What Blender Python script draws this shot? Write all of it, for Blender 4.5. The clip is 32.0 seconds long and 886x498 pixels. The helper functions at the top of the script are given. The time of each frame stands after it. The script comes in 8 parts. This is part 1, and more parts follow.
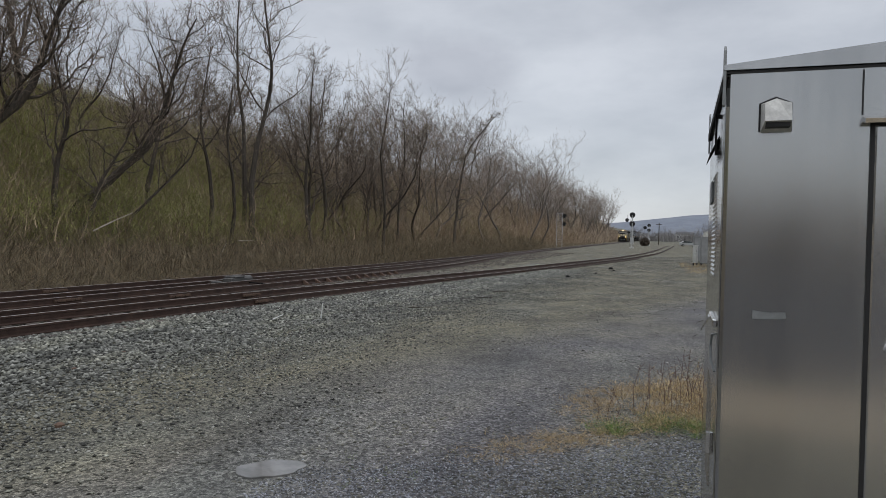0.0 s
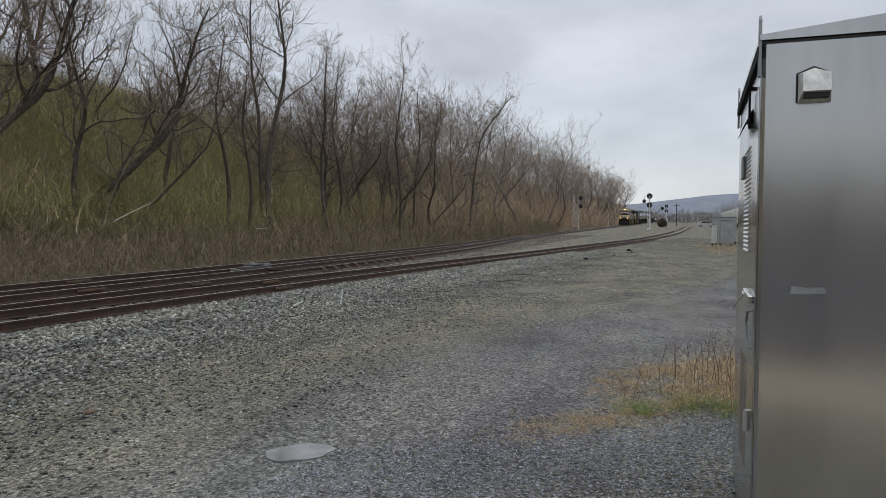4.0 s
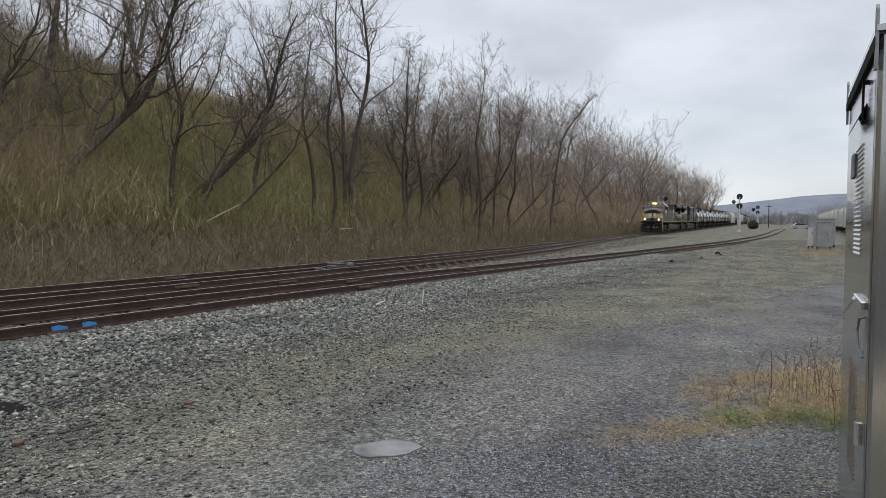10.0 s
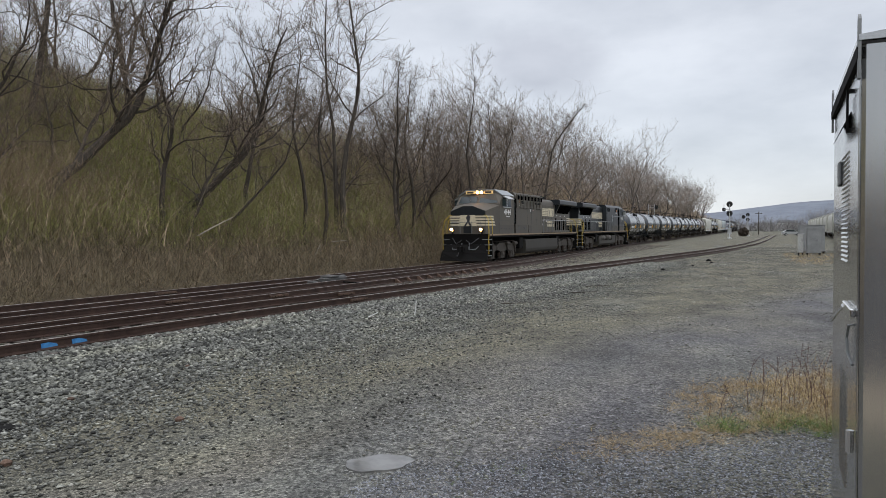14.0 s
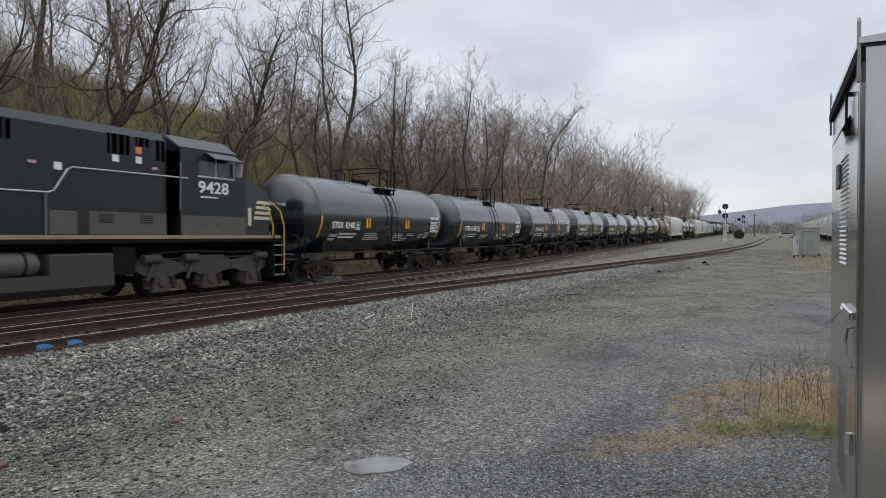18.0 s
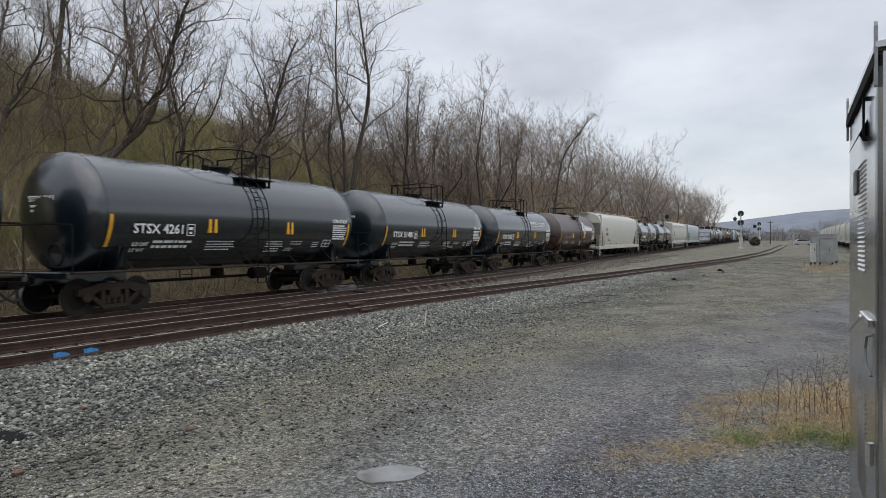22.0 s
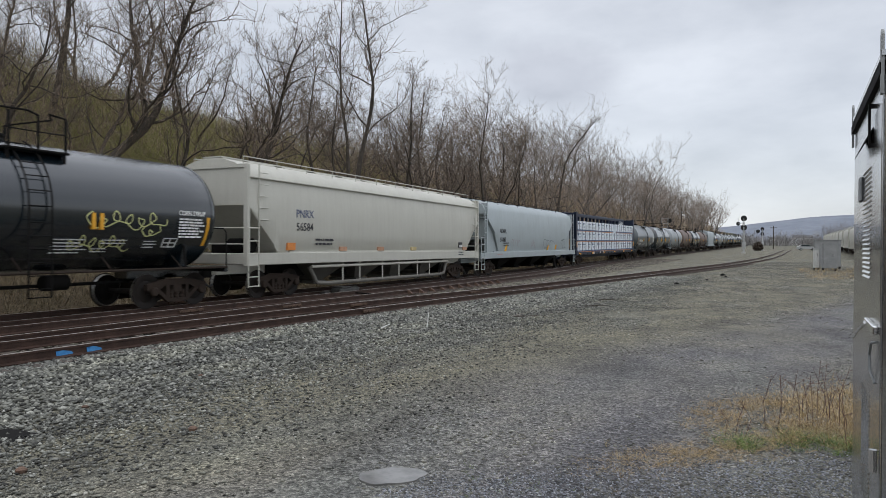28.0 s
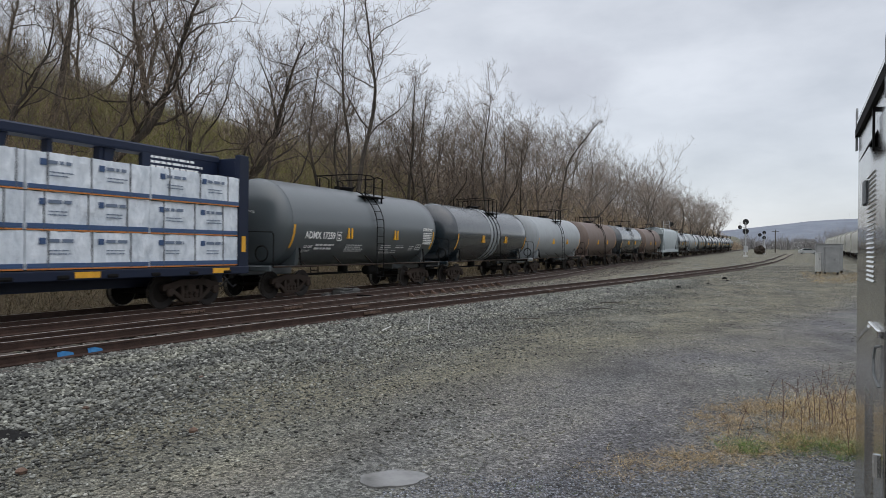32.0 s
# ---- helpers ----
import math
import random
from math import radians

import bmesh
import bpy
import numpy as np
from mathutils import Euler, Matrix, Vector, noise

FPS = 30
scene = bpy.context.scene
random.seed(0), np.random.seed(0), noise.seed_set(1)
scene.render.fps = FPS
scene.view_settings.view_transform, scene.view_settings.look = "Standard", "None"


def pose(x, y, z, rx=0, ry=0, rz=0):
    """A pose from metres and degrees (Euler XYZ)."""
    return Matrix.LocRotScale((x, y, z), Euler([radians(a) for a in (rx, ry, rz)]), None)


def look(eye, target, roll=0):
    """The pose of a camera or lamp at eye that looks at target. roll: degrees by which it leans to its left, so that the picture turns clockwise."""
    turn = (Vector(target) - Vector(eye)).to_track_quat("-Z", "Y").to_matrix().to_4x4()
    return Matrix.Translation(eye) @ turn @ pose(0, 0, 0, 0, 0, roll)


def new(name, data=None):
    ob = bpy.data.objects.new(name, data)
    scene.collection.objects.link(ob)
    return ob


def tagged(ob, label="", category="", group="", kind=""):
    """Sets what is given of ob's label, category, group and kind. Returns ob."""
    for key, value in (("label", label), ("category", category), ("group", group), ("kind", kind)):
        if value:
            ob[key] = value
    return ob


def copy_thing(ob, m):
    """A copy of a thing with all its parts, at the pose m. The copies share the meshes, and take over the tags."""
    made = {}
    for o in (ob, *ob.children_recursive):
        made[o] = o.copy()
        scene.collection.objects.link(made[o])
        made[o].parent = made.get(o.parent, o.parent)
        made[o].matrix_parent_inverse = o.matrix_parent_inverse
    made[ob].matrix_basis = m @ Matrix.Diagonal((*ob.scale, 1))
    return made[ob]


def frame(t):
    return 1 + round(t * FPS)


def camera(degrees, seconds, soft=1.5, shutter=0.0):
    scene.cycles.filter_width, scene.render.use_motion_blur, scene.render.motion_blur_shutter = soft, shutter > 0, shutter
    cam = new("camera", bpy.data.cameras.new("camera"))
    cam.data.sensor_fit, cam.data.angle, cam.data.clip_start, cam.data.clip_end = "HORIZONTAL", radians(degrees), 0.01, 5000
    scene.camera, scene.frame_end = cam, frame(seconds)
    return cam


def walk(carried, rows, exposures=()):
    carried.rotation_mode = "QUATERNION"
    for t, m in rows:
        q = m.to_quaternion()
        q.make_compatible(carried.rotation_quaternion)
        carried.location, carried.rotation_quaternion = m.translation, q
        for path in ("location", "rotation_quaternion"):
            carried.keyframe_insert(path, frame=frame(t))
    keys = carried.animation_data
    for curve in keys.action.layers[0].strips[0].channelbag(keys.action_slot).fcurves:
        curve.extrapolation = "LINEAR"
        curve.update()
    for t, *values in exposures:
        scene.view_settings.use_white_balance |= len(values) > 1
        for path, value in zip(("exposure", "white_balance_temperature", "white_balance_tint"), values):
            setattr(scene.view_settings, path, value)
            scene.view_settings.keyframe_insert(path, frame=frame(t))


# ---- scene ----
cam = camera(64.80, 32.0, soft=0.35, shutter=0.12)
PATH = [
    (0, (0.622, 0.127, 1.784), (-2.253, 9.703, 1.637), 1.40),
    (0.5, (0.618, 0.124, 1.787), (-2.266, 9.698, 1.666), 1.42),
    (1, (0.604, 0.097, 1.780), (-2.313, 9.662, 1.687), 1.31),
    (1.5, (0.588, 0.101, 1.779), (-2.391, 9.645, 1.593), 1.41),
    (2, (0.588, 0.082, 1.774), (-2.445, 9.609, 1.553), 1.06),
    (2.5, (0.572, 0.088, 1.770), (-2.484, 9.605, 1.469), 1.18),
    (3, (0.583, 0.128, 1.778), (-2.456, 9.648, 1.418), 1.10),
    (3.5, (0.570, 0.129, 1.764), (-2.484, 9.643, 1.363), 0.55),
    (5.5, (0.551, 0.164, 1.770), (-2.630, 9.643, 1.605), 0.04),
    (6, (0.534, 0.131, 1.769), (-2.957, 9.500, 1.595), -0.49),
    (6.5, (0.534, 0.125, 1.764), (-3.106, 9.437, 1.554), -0.31),
    (7, (0.525, 0.140, 1.758), (-3.194, 9.419, 1.486), 0.24),
    (7.5, (0.522, 0.137, 1.759), (-3.274, 9.385, 1.509), 0.51),
    (8, (0.519, 0.135, 1.764), (-3.384, 9.339, 1.529), 0.24),
    (8.5, (0.522, 0.121, 1.762), (-3.424, 9.303, 1.431), 0.74),
    (9, (0.507, 0.119, 1.765), (-3.516, 9.268, 1.438), 0.70),
    (9.5, (0.530, 0.108, 1.764), (-3.575, 9.221, 1.440), 0.34),
    (10, (0.517, 0.119, 1.762), (-3.627, 9.212, 1.398), 0.58),
    (10.5, (0.522, 0.124, 1.763), (-3.654, 9.203, 1.381), 0.63),
    (11, (0.521, 0.133, 1.763), (-3.658, 9.209, 1.369), 0.69),
    (11.5, (0.513, 0.135, 1.764), (-3.682, 9.206, 1.418), 0.49),
    (12, (0.513, 0.134, 1.762), (-3.671, 9.212, 1.465), 0.33),
    (12.5, (0.512, 0.133, 1.766), (-3.636, 9.228, 1.495), 0.02),
    (13, (0.519, 0.137, 1.766), (-3.569, 9.260, 1.512), 0.02),
    (13.5, (0.518, 0.133, 1.767), (-3.525, 9.276, 1.537), 0.07),
    (14, (0.525, 0.127, 1.769), (-3.521, 9.270, 1.563), -0.15),
    (14.5, (0.526, 0.110, 1.774), (-3.458, 9.281, 1.579), -0.20),
    (16.5, (0.521, 0.108, 1.775), (-3.438, 9.290, 1.624), -0.34),
    (17, (0.522, 0.107, 1.771), (-3.446, 9.285, 1.619), -0.12),
    (17.5, (0.515, 0.124, 1.768), (-3.467, 9.295, 1.614), -0.16),
    (18, (0.511, 0.127, 1.770), (-3.485, 9.292, 1.588), -0.03),
    (18.5, (0.502, 0.145, 1.767), (-3.494, 9.310, 1.593), -0.01),
    (19, (0.503, 0.131, 1.770), (-3.512, 9.289, 1.613), 0.03),
    (19.5, (0.497, 0.135, 1.770), (-3.560, 9.273, 1.619), 0.15),
    (20, (0.503, 0.133, 1.769), (-3.597, 9.252, 1.617), 0.06),
    (20.5, (0.507, 0.129, 1.769), (-3.621, 9.236, 1.629), -0.01),
    (21, (0.502, 0.147, 1.768), (-3.655, 9.242, 1.648), -0.01),
    (21.5, (0.503, 0.138, 1.769), (-3.661, 9.229, 1.676), 0.13),
    (22, (0.511, 0.137, 1.768), (-3.661, 9.225, 1.702), -0.20),
    (22.5, (0.515, 0.124, 1.769), (-3.645, 9.217, 1.710), -0.12),
    (23, (0.513, 0.128, 1.767), (-3.649, 9.220, 1.729), -0.09),
    (23.5, (0.508, 0.134, 1.769), (-3.637, 9.235, 1.742), 0.07),
    (24, (0.502, 0.128, 1.769), (-3.682, 9.210, 1.722), 0.43),
    (24.5, (0.496, 0.138, 1.770), (-3.677, 9.226, 1.732), 0.29),
    (25, (0.502, 0.131, 1.769), (-3.673, 9.218, 1.740), 0.28),
    (25.5, (0.500, 0.131, 1.768), (-3.684, 9.213, 1.741), 0.26),
    (27.5, (0.501, 0.135, 1.769), (-3.698, 9.210, 1.736), 0.26),
    (28, (0.504, 0.121, 1.772), (-3.700, 9.195, 1.734), 0.35),
    (28.5, (0.505, 0.124, 1.771), (-3.710, 9.192, 1.742), 0.14),
    (29, (0.509, 0.120, 1.770), (-3.715, 9.184, 1.749), 0.14),
    (29.5, (0.511, 0.116, 1.769), (-3.746, 9.165, 1.739), 0.17),
    (30, (0.505, 0.134, 1.766), (-3.734, 9.191, 1.721), 0.49),
    (30.5, (0.502, 0.128, 1.770), (-3.684, 9.209, 1.763), 0.58),
    (31, (0.503, 0.126, 1.769), (-3.697, 9.201, 1.769), 0.66),
    (31.5, (0.501, 0.122, 1.769), (-3.719, 9.188, 1.767), 0.56),
    (32, (0.498, 0.130, 1.770), (-3.725, 9.194, 1.767), 0.57),
]
walk(cam, [(t, look(eye, target, roll)) for t, eye, target, roll in PATH],
     exposures=[(0, -0.26), (1.5, -0.15), (3, -0.1), (6, -0.16), (8, 0.04), (13, 0.05), (25, 0.05), (28, 0.04), (29, -0.18), (30, -0.2), (31, -0.08), (32, -0.02)])

# ---- light: a closed, bright grey sky ----
SUN_EL, SUN_ROT = radians(62), radians(150)
world = bpy.data.worlds.new("overcast")
scene.world = world
world.use_nodes = True
wn, wl = world.node_tree.nodes, world.node_tree.links
wn.clear()
w_out, w_bg = wn.new("ShaderNodeOutputWorld"), wn.new("ShaderNodeBackground")
w_sky = wn.new("ShaderNodeTexSky")
w_sky.sky_type, w_sky.sun_disc, w_sky.sun_elevation, w_sky.sun_rotation = "NISHITA", False, SUN_EL, SUN_ROT
w_tc, w_map, w_map2 = wn.new("ShaderNodeTexCoord"), wn.new("ShaderNodeMapping"), wn.new("ShaderNodeMapping")
w_n1, w_n2 = wn.new("ShaderNodeTexNoise"), wn.new("ShaderNodeTexNoise")
w_map.inputs["Scale"].default_value = (1.6, 1.6, 4.2)
w_map.inputs["Location"].default_value = (0.35, 0.2, 0.1)
w_n1.inputs["Scale"].default_value, w_n1.inputs["Detail"].default_value, w_n1.inputs["Roughness"].default_value = 1.5, 6, 0.55
w_ramp = wn.new("ShaderNodeValToRGB")
w_ramp.color_ramp.elements[0].position, w_ramp.color_ramp.elements[0].color = 0.36, (0.60, 0.625, 0.675, 1)
w_ramp.color_ramp.elements[1].position, w_ramp.color_ramp.elements[1].color = 0.62, (0.83, 0.855, 0.905, 1)
w_mix = wn.new("ShaderNodeMixRGB")
w_mix.inputs["Fac"].default_value = 0.97
wl.new(w_tc.outputs["Generated"], w_map.inputs["Vector"])
wl.new(w_map.outputs["Vector"], w_n1.inputs["Vector"])
wl.new(w_n1.outputs["Fac"], w_ramp.inputs["Fac"])
wl.new(w_sky.outputs["Color"], w_mix.inputs["Color1"])
wl.new(w_ramp.outputs["Color"], w_mix.inputs["Color2"])
# an overcast sky is brighter overhead than at the horizon
w_sep, w_up, w_gain = wn.new("ShaderNodeSeparateXYZ"), wn.new("ShaderNodeValToRGB"), wn.new("ShaderNodeMixRGB")
wl.new(w_tc.outputs["Generated"], w_sep.inputs[0])
wl.new(w_sep.outputs["Z"], w_up.inputs["Fac"])
w_up.color_ramp.elements[0].position, w_up.color_ramp.elements[0].color = 0.32, (0.5, 0.5, 0.5, 1)
w_up.color_ramp.elements[1].position, w_up.color_ramp.elements[1].color = 0.95, (1, 1, 1, 1)
w_gain.blend_type = "MULTIPLY"
w_gain.inputs["Fac"].default_value = 1.0
wl.new(w_mix.outputs["Color"], w_gain.inputs["Color1"])
wl.new(w_up.outputs["Color"], w_gain.inputs["Color2"])
# one grey cloud bank stands over the bend of the line
w_d, w_s, w_len, w_add, w_cl, w_dim = (wn.new("ShaderNodeVectorMath"), wn.new("ShaderNodeVectorMath"), wn.new("ShaderNodeVectorMath"), wn.new("ShaderNodeMath"), wn.new("ShaderNodeValToRGB"), wn.new("ShaderNodeMixRGB"))
w_d.operation, w_s.operation, w_len.operation, w_add.operation = "SUBTRACT", "MULTIPLY", "LENGTH", "MULTIPLY_ADD"
w_d.inputs[1].default_value, w_s.inputs[1].default_value = (-0.28, 0.931, 0.235), (1, 1, 2.2)
wl.new(w_tc.outputs["Generated"], w_d.inputs[0])
wl.new(w_d.outputs[0], w_s.inputs[0])
wl.new(w_s.outputs[0], w_len.inputs[0])
w_n2.inputs["Scale"].default_value, w_n2.inputs["Detail"].default_value = 9.0, 5
wl.new(w_tc.outputs["Generated"], w_n2.inputs["Vector"])
wl.new(w_n2.outputs["Fac"], w_add.inputs[0])
w_add.inputs[1].default_value = 0.16
wl.new(w_len.outputs["Value"], w_add.inputs[2])
wl.new(w_add.outputs[0], w_cl.inputs["Fac"])
w_cl.color_ramp.elements[0].position, w_cl.color_ramp.elements[0].color = 0.12, (0.80, 0.80, 0.82, 1)
w_cl.color_ramp.elements[1].position, w_cl.color_ramp.elements[1].color = 0.20, (1, 1, 1, 1)
w_dim.blend_type = "MULTIPLY"
w_dim.inputs["Fac"].default_value = 1.0
wl.new(w_gain.outputs["Color"], w_dim.inputs["Color1"])
wl.new(w_cl.outputs["Color"], w_dim.inputs["Color2"])
wl.new(w_dim.outputs["Color"], w_bg.inputs["Color"])
wl.new(w_bg.outputs["Background"], w_out.inputs["Surface"])
w_bg.inputs["Strength"].default_value = 1.74
sun = new("sun", bpy.data.lights.new("sun", "SUN"))
sun.data.energy, sun.data.angle, sun.data.color = 0.6, radians(80), (1, 0.94, 0.86)
sun.matrix_world = look((math.sin(SUN_ROT) * 40, math.cos(SUN_ROT) * 40, 40 * math.tan(SUN_EL)), (0, 0, 0))


# ---- materials ----
def material(name, rough=0.7, metal=0.0):
    m = bpy.data.materials.new(name)
    m.use_nodes = True
    b = m.node_tree.nodes["Principled BSDF"]
    b.inputs["Roughness"].default_value, b.inputs["Metallic"].default_value = rough, metal
    return m, m.node_tree.nodes, m.node_tree.links, b


def noise_node(nodes, links, scale, detail=4, vec=None, rough=0.6, stretch=None):
    n = nodes.new("ShaderNodeTexNoise")
    n.inputs["Scale"].default_value, n.inputs["Detail"].default_value, n.inputs["Roughness"].default_value = scale, detail, rough
    tc = nodes.new("ShaderNodeTexCoord")
    out = tc.outputs["Object"] if vec is None else vec
    if stretch:
        mp = nodes.new("ShaderNodeMapping")
        mp.inputs["Scale"].default_value = stretch
        links.new(out, mp.inputs["Vector"])
        out = mp.outputs["Vector"]
    links.new(out, n.inputs["Vector"])
    return n


def ramp(nodes, links, fac, stops):
    r = nodes.new("ShaderNodeValToRGB")
    e = r.color_ramp.elements
    while len(e) < len(stops):
        e.new(0.5)
    for k, (p, c) in zip(e, stops):
        k.position, k.color = p, (*c, 1) if len(c) == 3 else c
    links.new(fac, r.inputs["Fac"])
    return r


def mixed(nodes, links, fac, a, b, kind="MIX"):
    m = nodes.new("ShaderNodeMixRGB")
    m.blend_type = kind
    for v, i in ((fac, 0), (a, 1), (b, 2)):
        if hasattr(v, "is_output"):
            links.new(v, m.inputs[i])
        else:
            m.inputs[i].default_value = v if isinstance(v, float) else (*v, 1)
    return m.outputs[0]


def bump(nodes, links, height, bsdf, strength=0.3, distance=0.02):
    b = nodes.new("ShaderNodeBump")
    b.inputs["Strength"].default_value, b.inputs["Distance"].default_value = strength, distance
    links.new(height, b.inputs["Height"])
    links.new(b.outputs["Normal"], bsdf.inputs["Normal"])


def rough_surface(name, dark, light, scale=8.0, fine=60.0, rough=0.85, metal=0.0, relief=0.3, depth=0.01, stretch=None, by_piece=0.0):
    """A worn surface: two scales of mottling between two colours, with relief; by_piece varies it from piece to piece."""
    m, n, l, b = material(name, rough, metal)
    a, f = noise_node(n, l, scale, 5, stretch=stretch), noise_node(n, l, fine, 3, stretch=stretch)
    fac = mixed(n, l, 0.4, a.outputs["Fac"], f.outputs["Fac"])
    col = ramp(n, l, fac, [(0.36, dark), (0.64, light)]).outputs["Color"]
    if by_piece:
        info = n.new("ShaderNodeObjectInfo")
        k = ramp(n, l, info.outputs["Random"], [(0, (1 - by_piece,) * 3), (1, (1 + by_piece,) * 3)]).outputs["Color"]
        col = mixed(n, l, 1.0, col, k, "MULTIPLY")
    l.new(col, b.inputs["Base Color"])
    bump(n, l, fac, b, relief, depth)
    return m


def paint(name, rgb, rough=0.4, dirt=0.35, grime=(0.06, 0.05, 0.04), top=None):
    """Weathered rail-car paint: streaks that run down, mottled road grime low on the side, faded patches."""
    m, n, l, b = material(name, rough)
    streak = noise_node(n, l, 3.0, 5, stretch=(1.0, 2.2, 0.12))
    blot = noise_node(n, l, 0.7, 4)
    fine = noise_node(n, l, 45.0, 2)
    s = ramp(n, l, streak.outputs["Fac"], [(0.45, (0, 0, 0)), (0.72, (1, 1, 1))]).outputs["Color"]
    t = ramp(n, l, blot.outputs["Fac"], [(0.4, (0, 0, 0)), (0.75, (1, 1, 1))]).outputs["Color"]
    d = mixed(n, l, 0.5, s, t)
    d = mixed(n, l, 1.0, d, (dirt,) * 3, "MULTIPLY")
    faded = tuple(min(1, c * 1.3 + 0.002) for c in rgb)
    base = mixed(n, l, fine.outputs["Fac"], rgb, faded)
    col = mixed(n, l, d, base, grime)
    l.new(col, b.inputs["Base Color"])
    r = ramp(n, l, d, [(0, (rough,) * 3), (0.6, (min(1, rough + 0.15),) * 3)])
    l.new(r.outputs["Color"], b.inputs["Roughness"])
    bump(n, l, fine.outputs["Fac"], b, 0.06, 0.004)
    return m


def plain(name, rgb, rough=0.6, metal=0.0):
    return rough_surface(name, tuple(c * 0.85 for c in rgb), tuple(min(1, c * 1.1) for c in rgb), 5, 40, rough, metal, 0.08, 0.003)


def glow(name, rgb, strength):
    m, n, l, b = material(name, 0.3)
    b.inputs["Base Color"].default_value = (*rgb, 1)
    b.inputs["Emission Color"].default_value, b.inputs["Emission Strength"].default_value = (*rgb, 1), strength
    return m


def gloss(m, level=1.0, coat=0.0):
    """How strongly the enamel reflects."""
    m.node_tree.nodes["Principled BSDF"].inputs["Coat Weight"].default_value = coat
    m.node_tree.nodes["Principled BSDF"].inputs["Coat Roughness"].default_value = 0.12
    m.node_tree.nodes["Principled BSDF"].inputs["Specular IOR Level"].default_value = level
    return m


M_RAIL = rough_surface("rail_steel", (0.031, 0.0155, 0.0105), (0.076, 0.042, 0.030), 3, 40, 0.6, 0.3, 0.2, 0.004)
M_RAILTOP = rough_surface("worn_rail_head", (0.30, 0.275, 0.25), (0.44, 0.41, 0.38), 3, 40, 0.4, 0.25, 0.1, 0.002)
M_RAILDULL = rough_surface("dull_rail_head", (0.22, 0.195, 0.172), (0.37, 0.335, 0.302), 3, 40, 0.4, 0.25, 0.1, 0.002)
M_TIE = rough_surface("tie_wood", (0.035, 0.027, 0.022), (0.10, 0.08, 0.065), 6, 50, 0.9, 0, 0.5, 0.01, (1, 6, 6), 0.3)
M_BLACK = gloss(paint("black_tank_paint", (0.0024, 0.0065, 0.0098), 0.2, 0.06, (0.02, 0.021, 0.022)), 0.95, 0.45)
M_DARKGREY = gloss(paint("dark_grey_tank_paint", (0.0075, 0.0138, 0.0185), 0.24, 0.10, (0.04, 0.04, 0.038)), 0.95, 0.45)
M_GREY = gloss(paint("grey_tank_paint", (0.062, 0.074, 0.079), 0.30, 0.2, (0.06, 0.06, 0.058)), 0.7, 0.2)
M_LIGHT = paint("light_grey_tank_paint", (0.24, 0.26, 0.27), 0.4, 0.3)
M_BROWN = gloss(paint("brown_tank_paint", (0.036, 0.0148, 0.0105), 0.34, 0.2, (0.03, 0.02, 0.015)), 0.8)
M_RUSTY = paint("rusty_tank_paint", (0.12, 0.09, 0.075), 0.6, 0.5, (0.10, 0.05, 0.03))
M_CREAM = paint("cream_hopper_paint", (0.42, 0.415, 0.365), 0.5, 0.2, (0.16, 0.13, 0.10))
M_HGREY = paint("pale_blue_grey_hopper_paint", (0.29, 0.33, 0.34), 0.45, 0.25, (0.14, 0.12, 0.10))
M_NAVY = gloss(paint("navy_flatcar_paint", (0.004, 0.009, 0.026), 0.5, 0.12, (0.02, 0.02, 0.022)), 0.3)
M_LOCO = gloss(paint("black_locomotive_paint", (0.0065, 0.0092, 0.0118), 0.36, 0.16, (0.035, 0.034, 0.03)), 0.4)
M_UNDER = gloss(paint("grimy_underframe", (0.0048, 0.0045, 0.0043), 0.8, 0.35, (0.016, 0.0135, 0.0115)), 0.15)
M_TRUCK = gloss(paint("dusty_brown_truck_iron", (0.026, 0.0195, 0.0155), 0.85, 0.6, (0.056, 0.037, 0.028)), 0.2)
M_WHEEL = gloss(paint("wheel_iron", (0.011, 0.0095, 0.0085), 0.65, 0.5, (0.036, 0.023, 0.016)), 0.3)
M_TREAD = plain("bright_wheel_tread", (0.3, 0.29, 0.28), 0.35, 0.8)
M_WHITE = plain("white_lettering_paint", (0.75, 0.75, 0.73), 0.6)
M_YELLOW = plain("yellow_reflective_strip", (0.72, 0.36, 0.02), 0.5)
M_ORANGE = plain("orange_patch", (0.62, 0.22, 0.05), 0.6)
M_MARKBLUE = plain("blue_grey_lettering_paint", (0.10, 0.12, 0.20), 0.6)
M_FADEDRED = plain("faded_red_reflector", (0.45, 0.30, 0.27), 0.6)
M_TANPATCH = rough_surface("faded_tan_patch", (0.36, 0.19, 0.11), (0.50, 0.30, 0.19), 6, 40, 0.7)
M_YELLOWFADE = rough_surface("faded_yellow_patch", (0.42, 0.33, 0.15), (0.55, 0.46, 0.26), 6, 40, 0.7)
M_DUSTYBAY = paint("dusty_grey_bay_steel", (0.13, 0.125, 0.11), 0.8, 0.6, (0.05, 0.042, 0.034))
M_CHROME = plain("bright_chrome", (0.78, 0.78, 0.77), 0.16, 1.0)
M_DARK = plain("dark_lettering_paint", (0.03, 0.03, 0.035), 0.6)


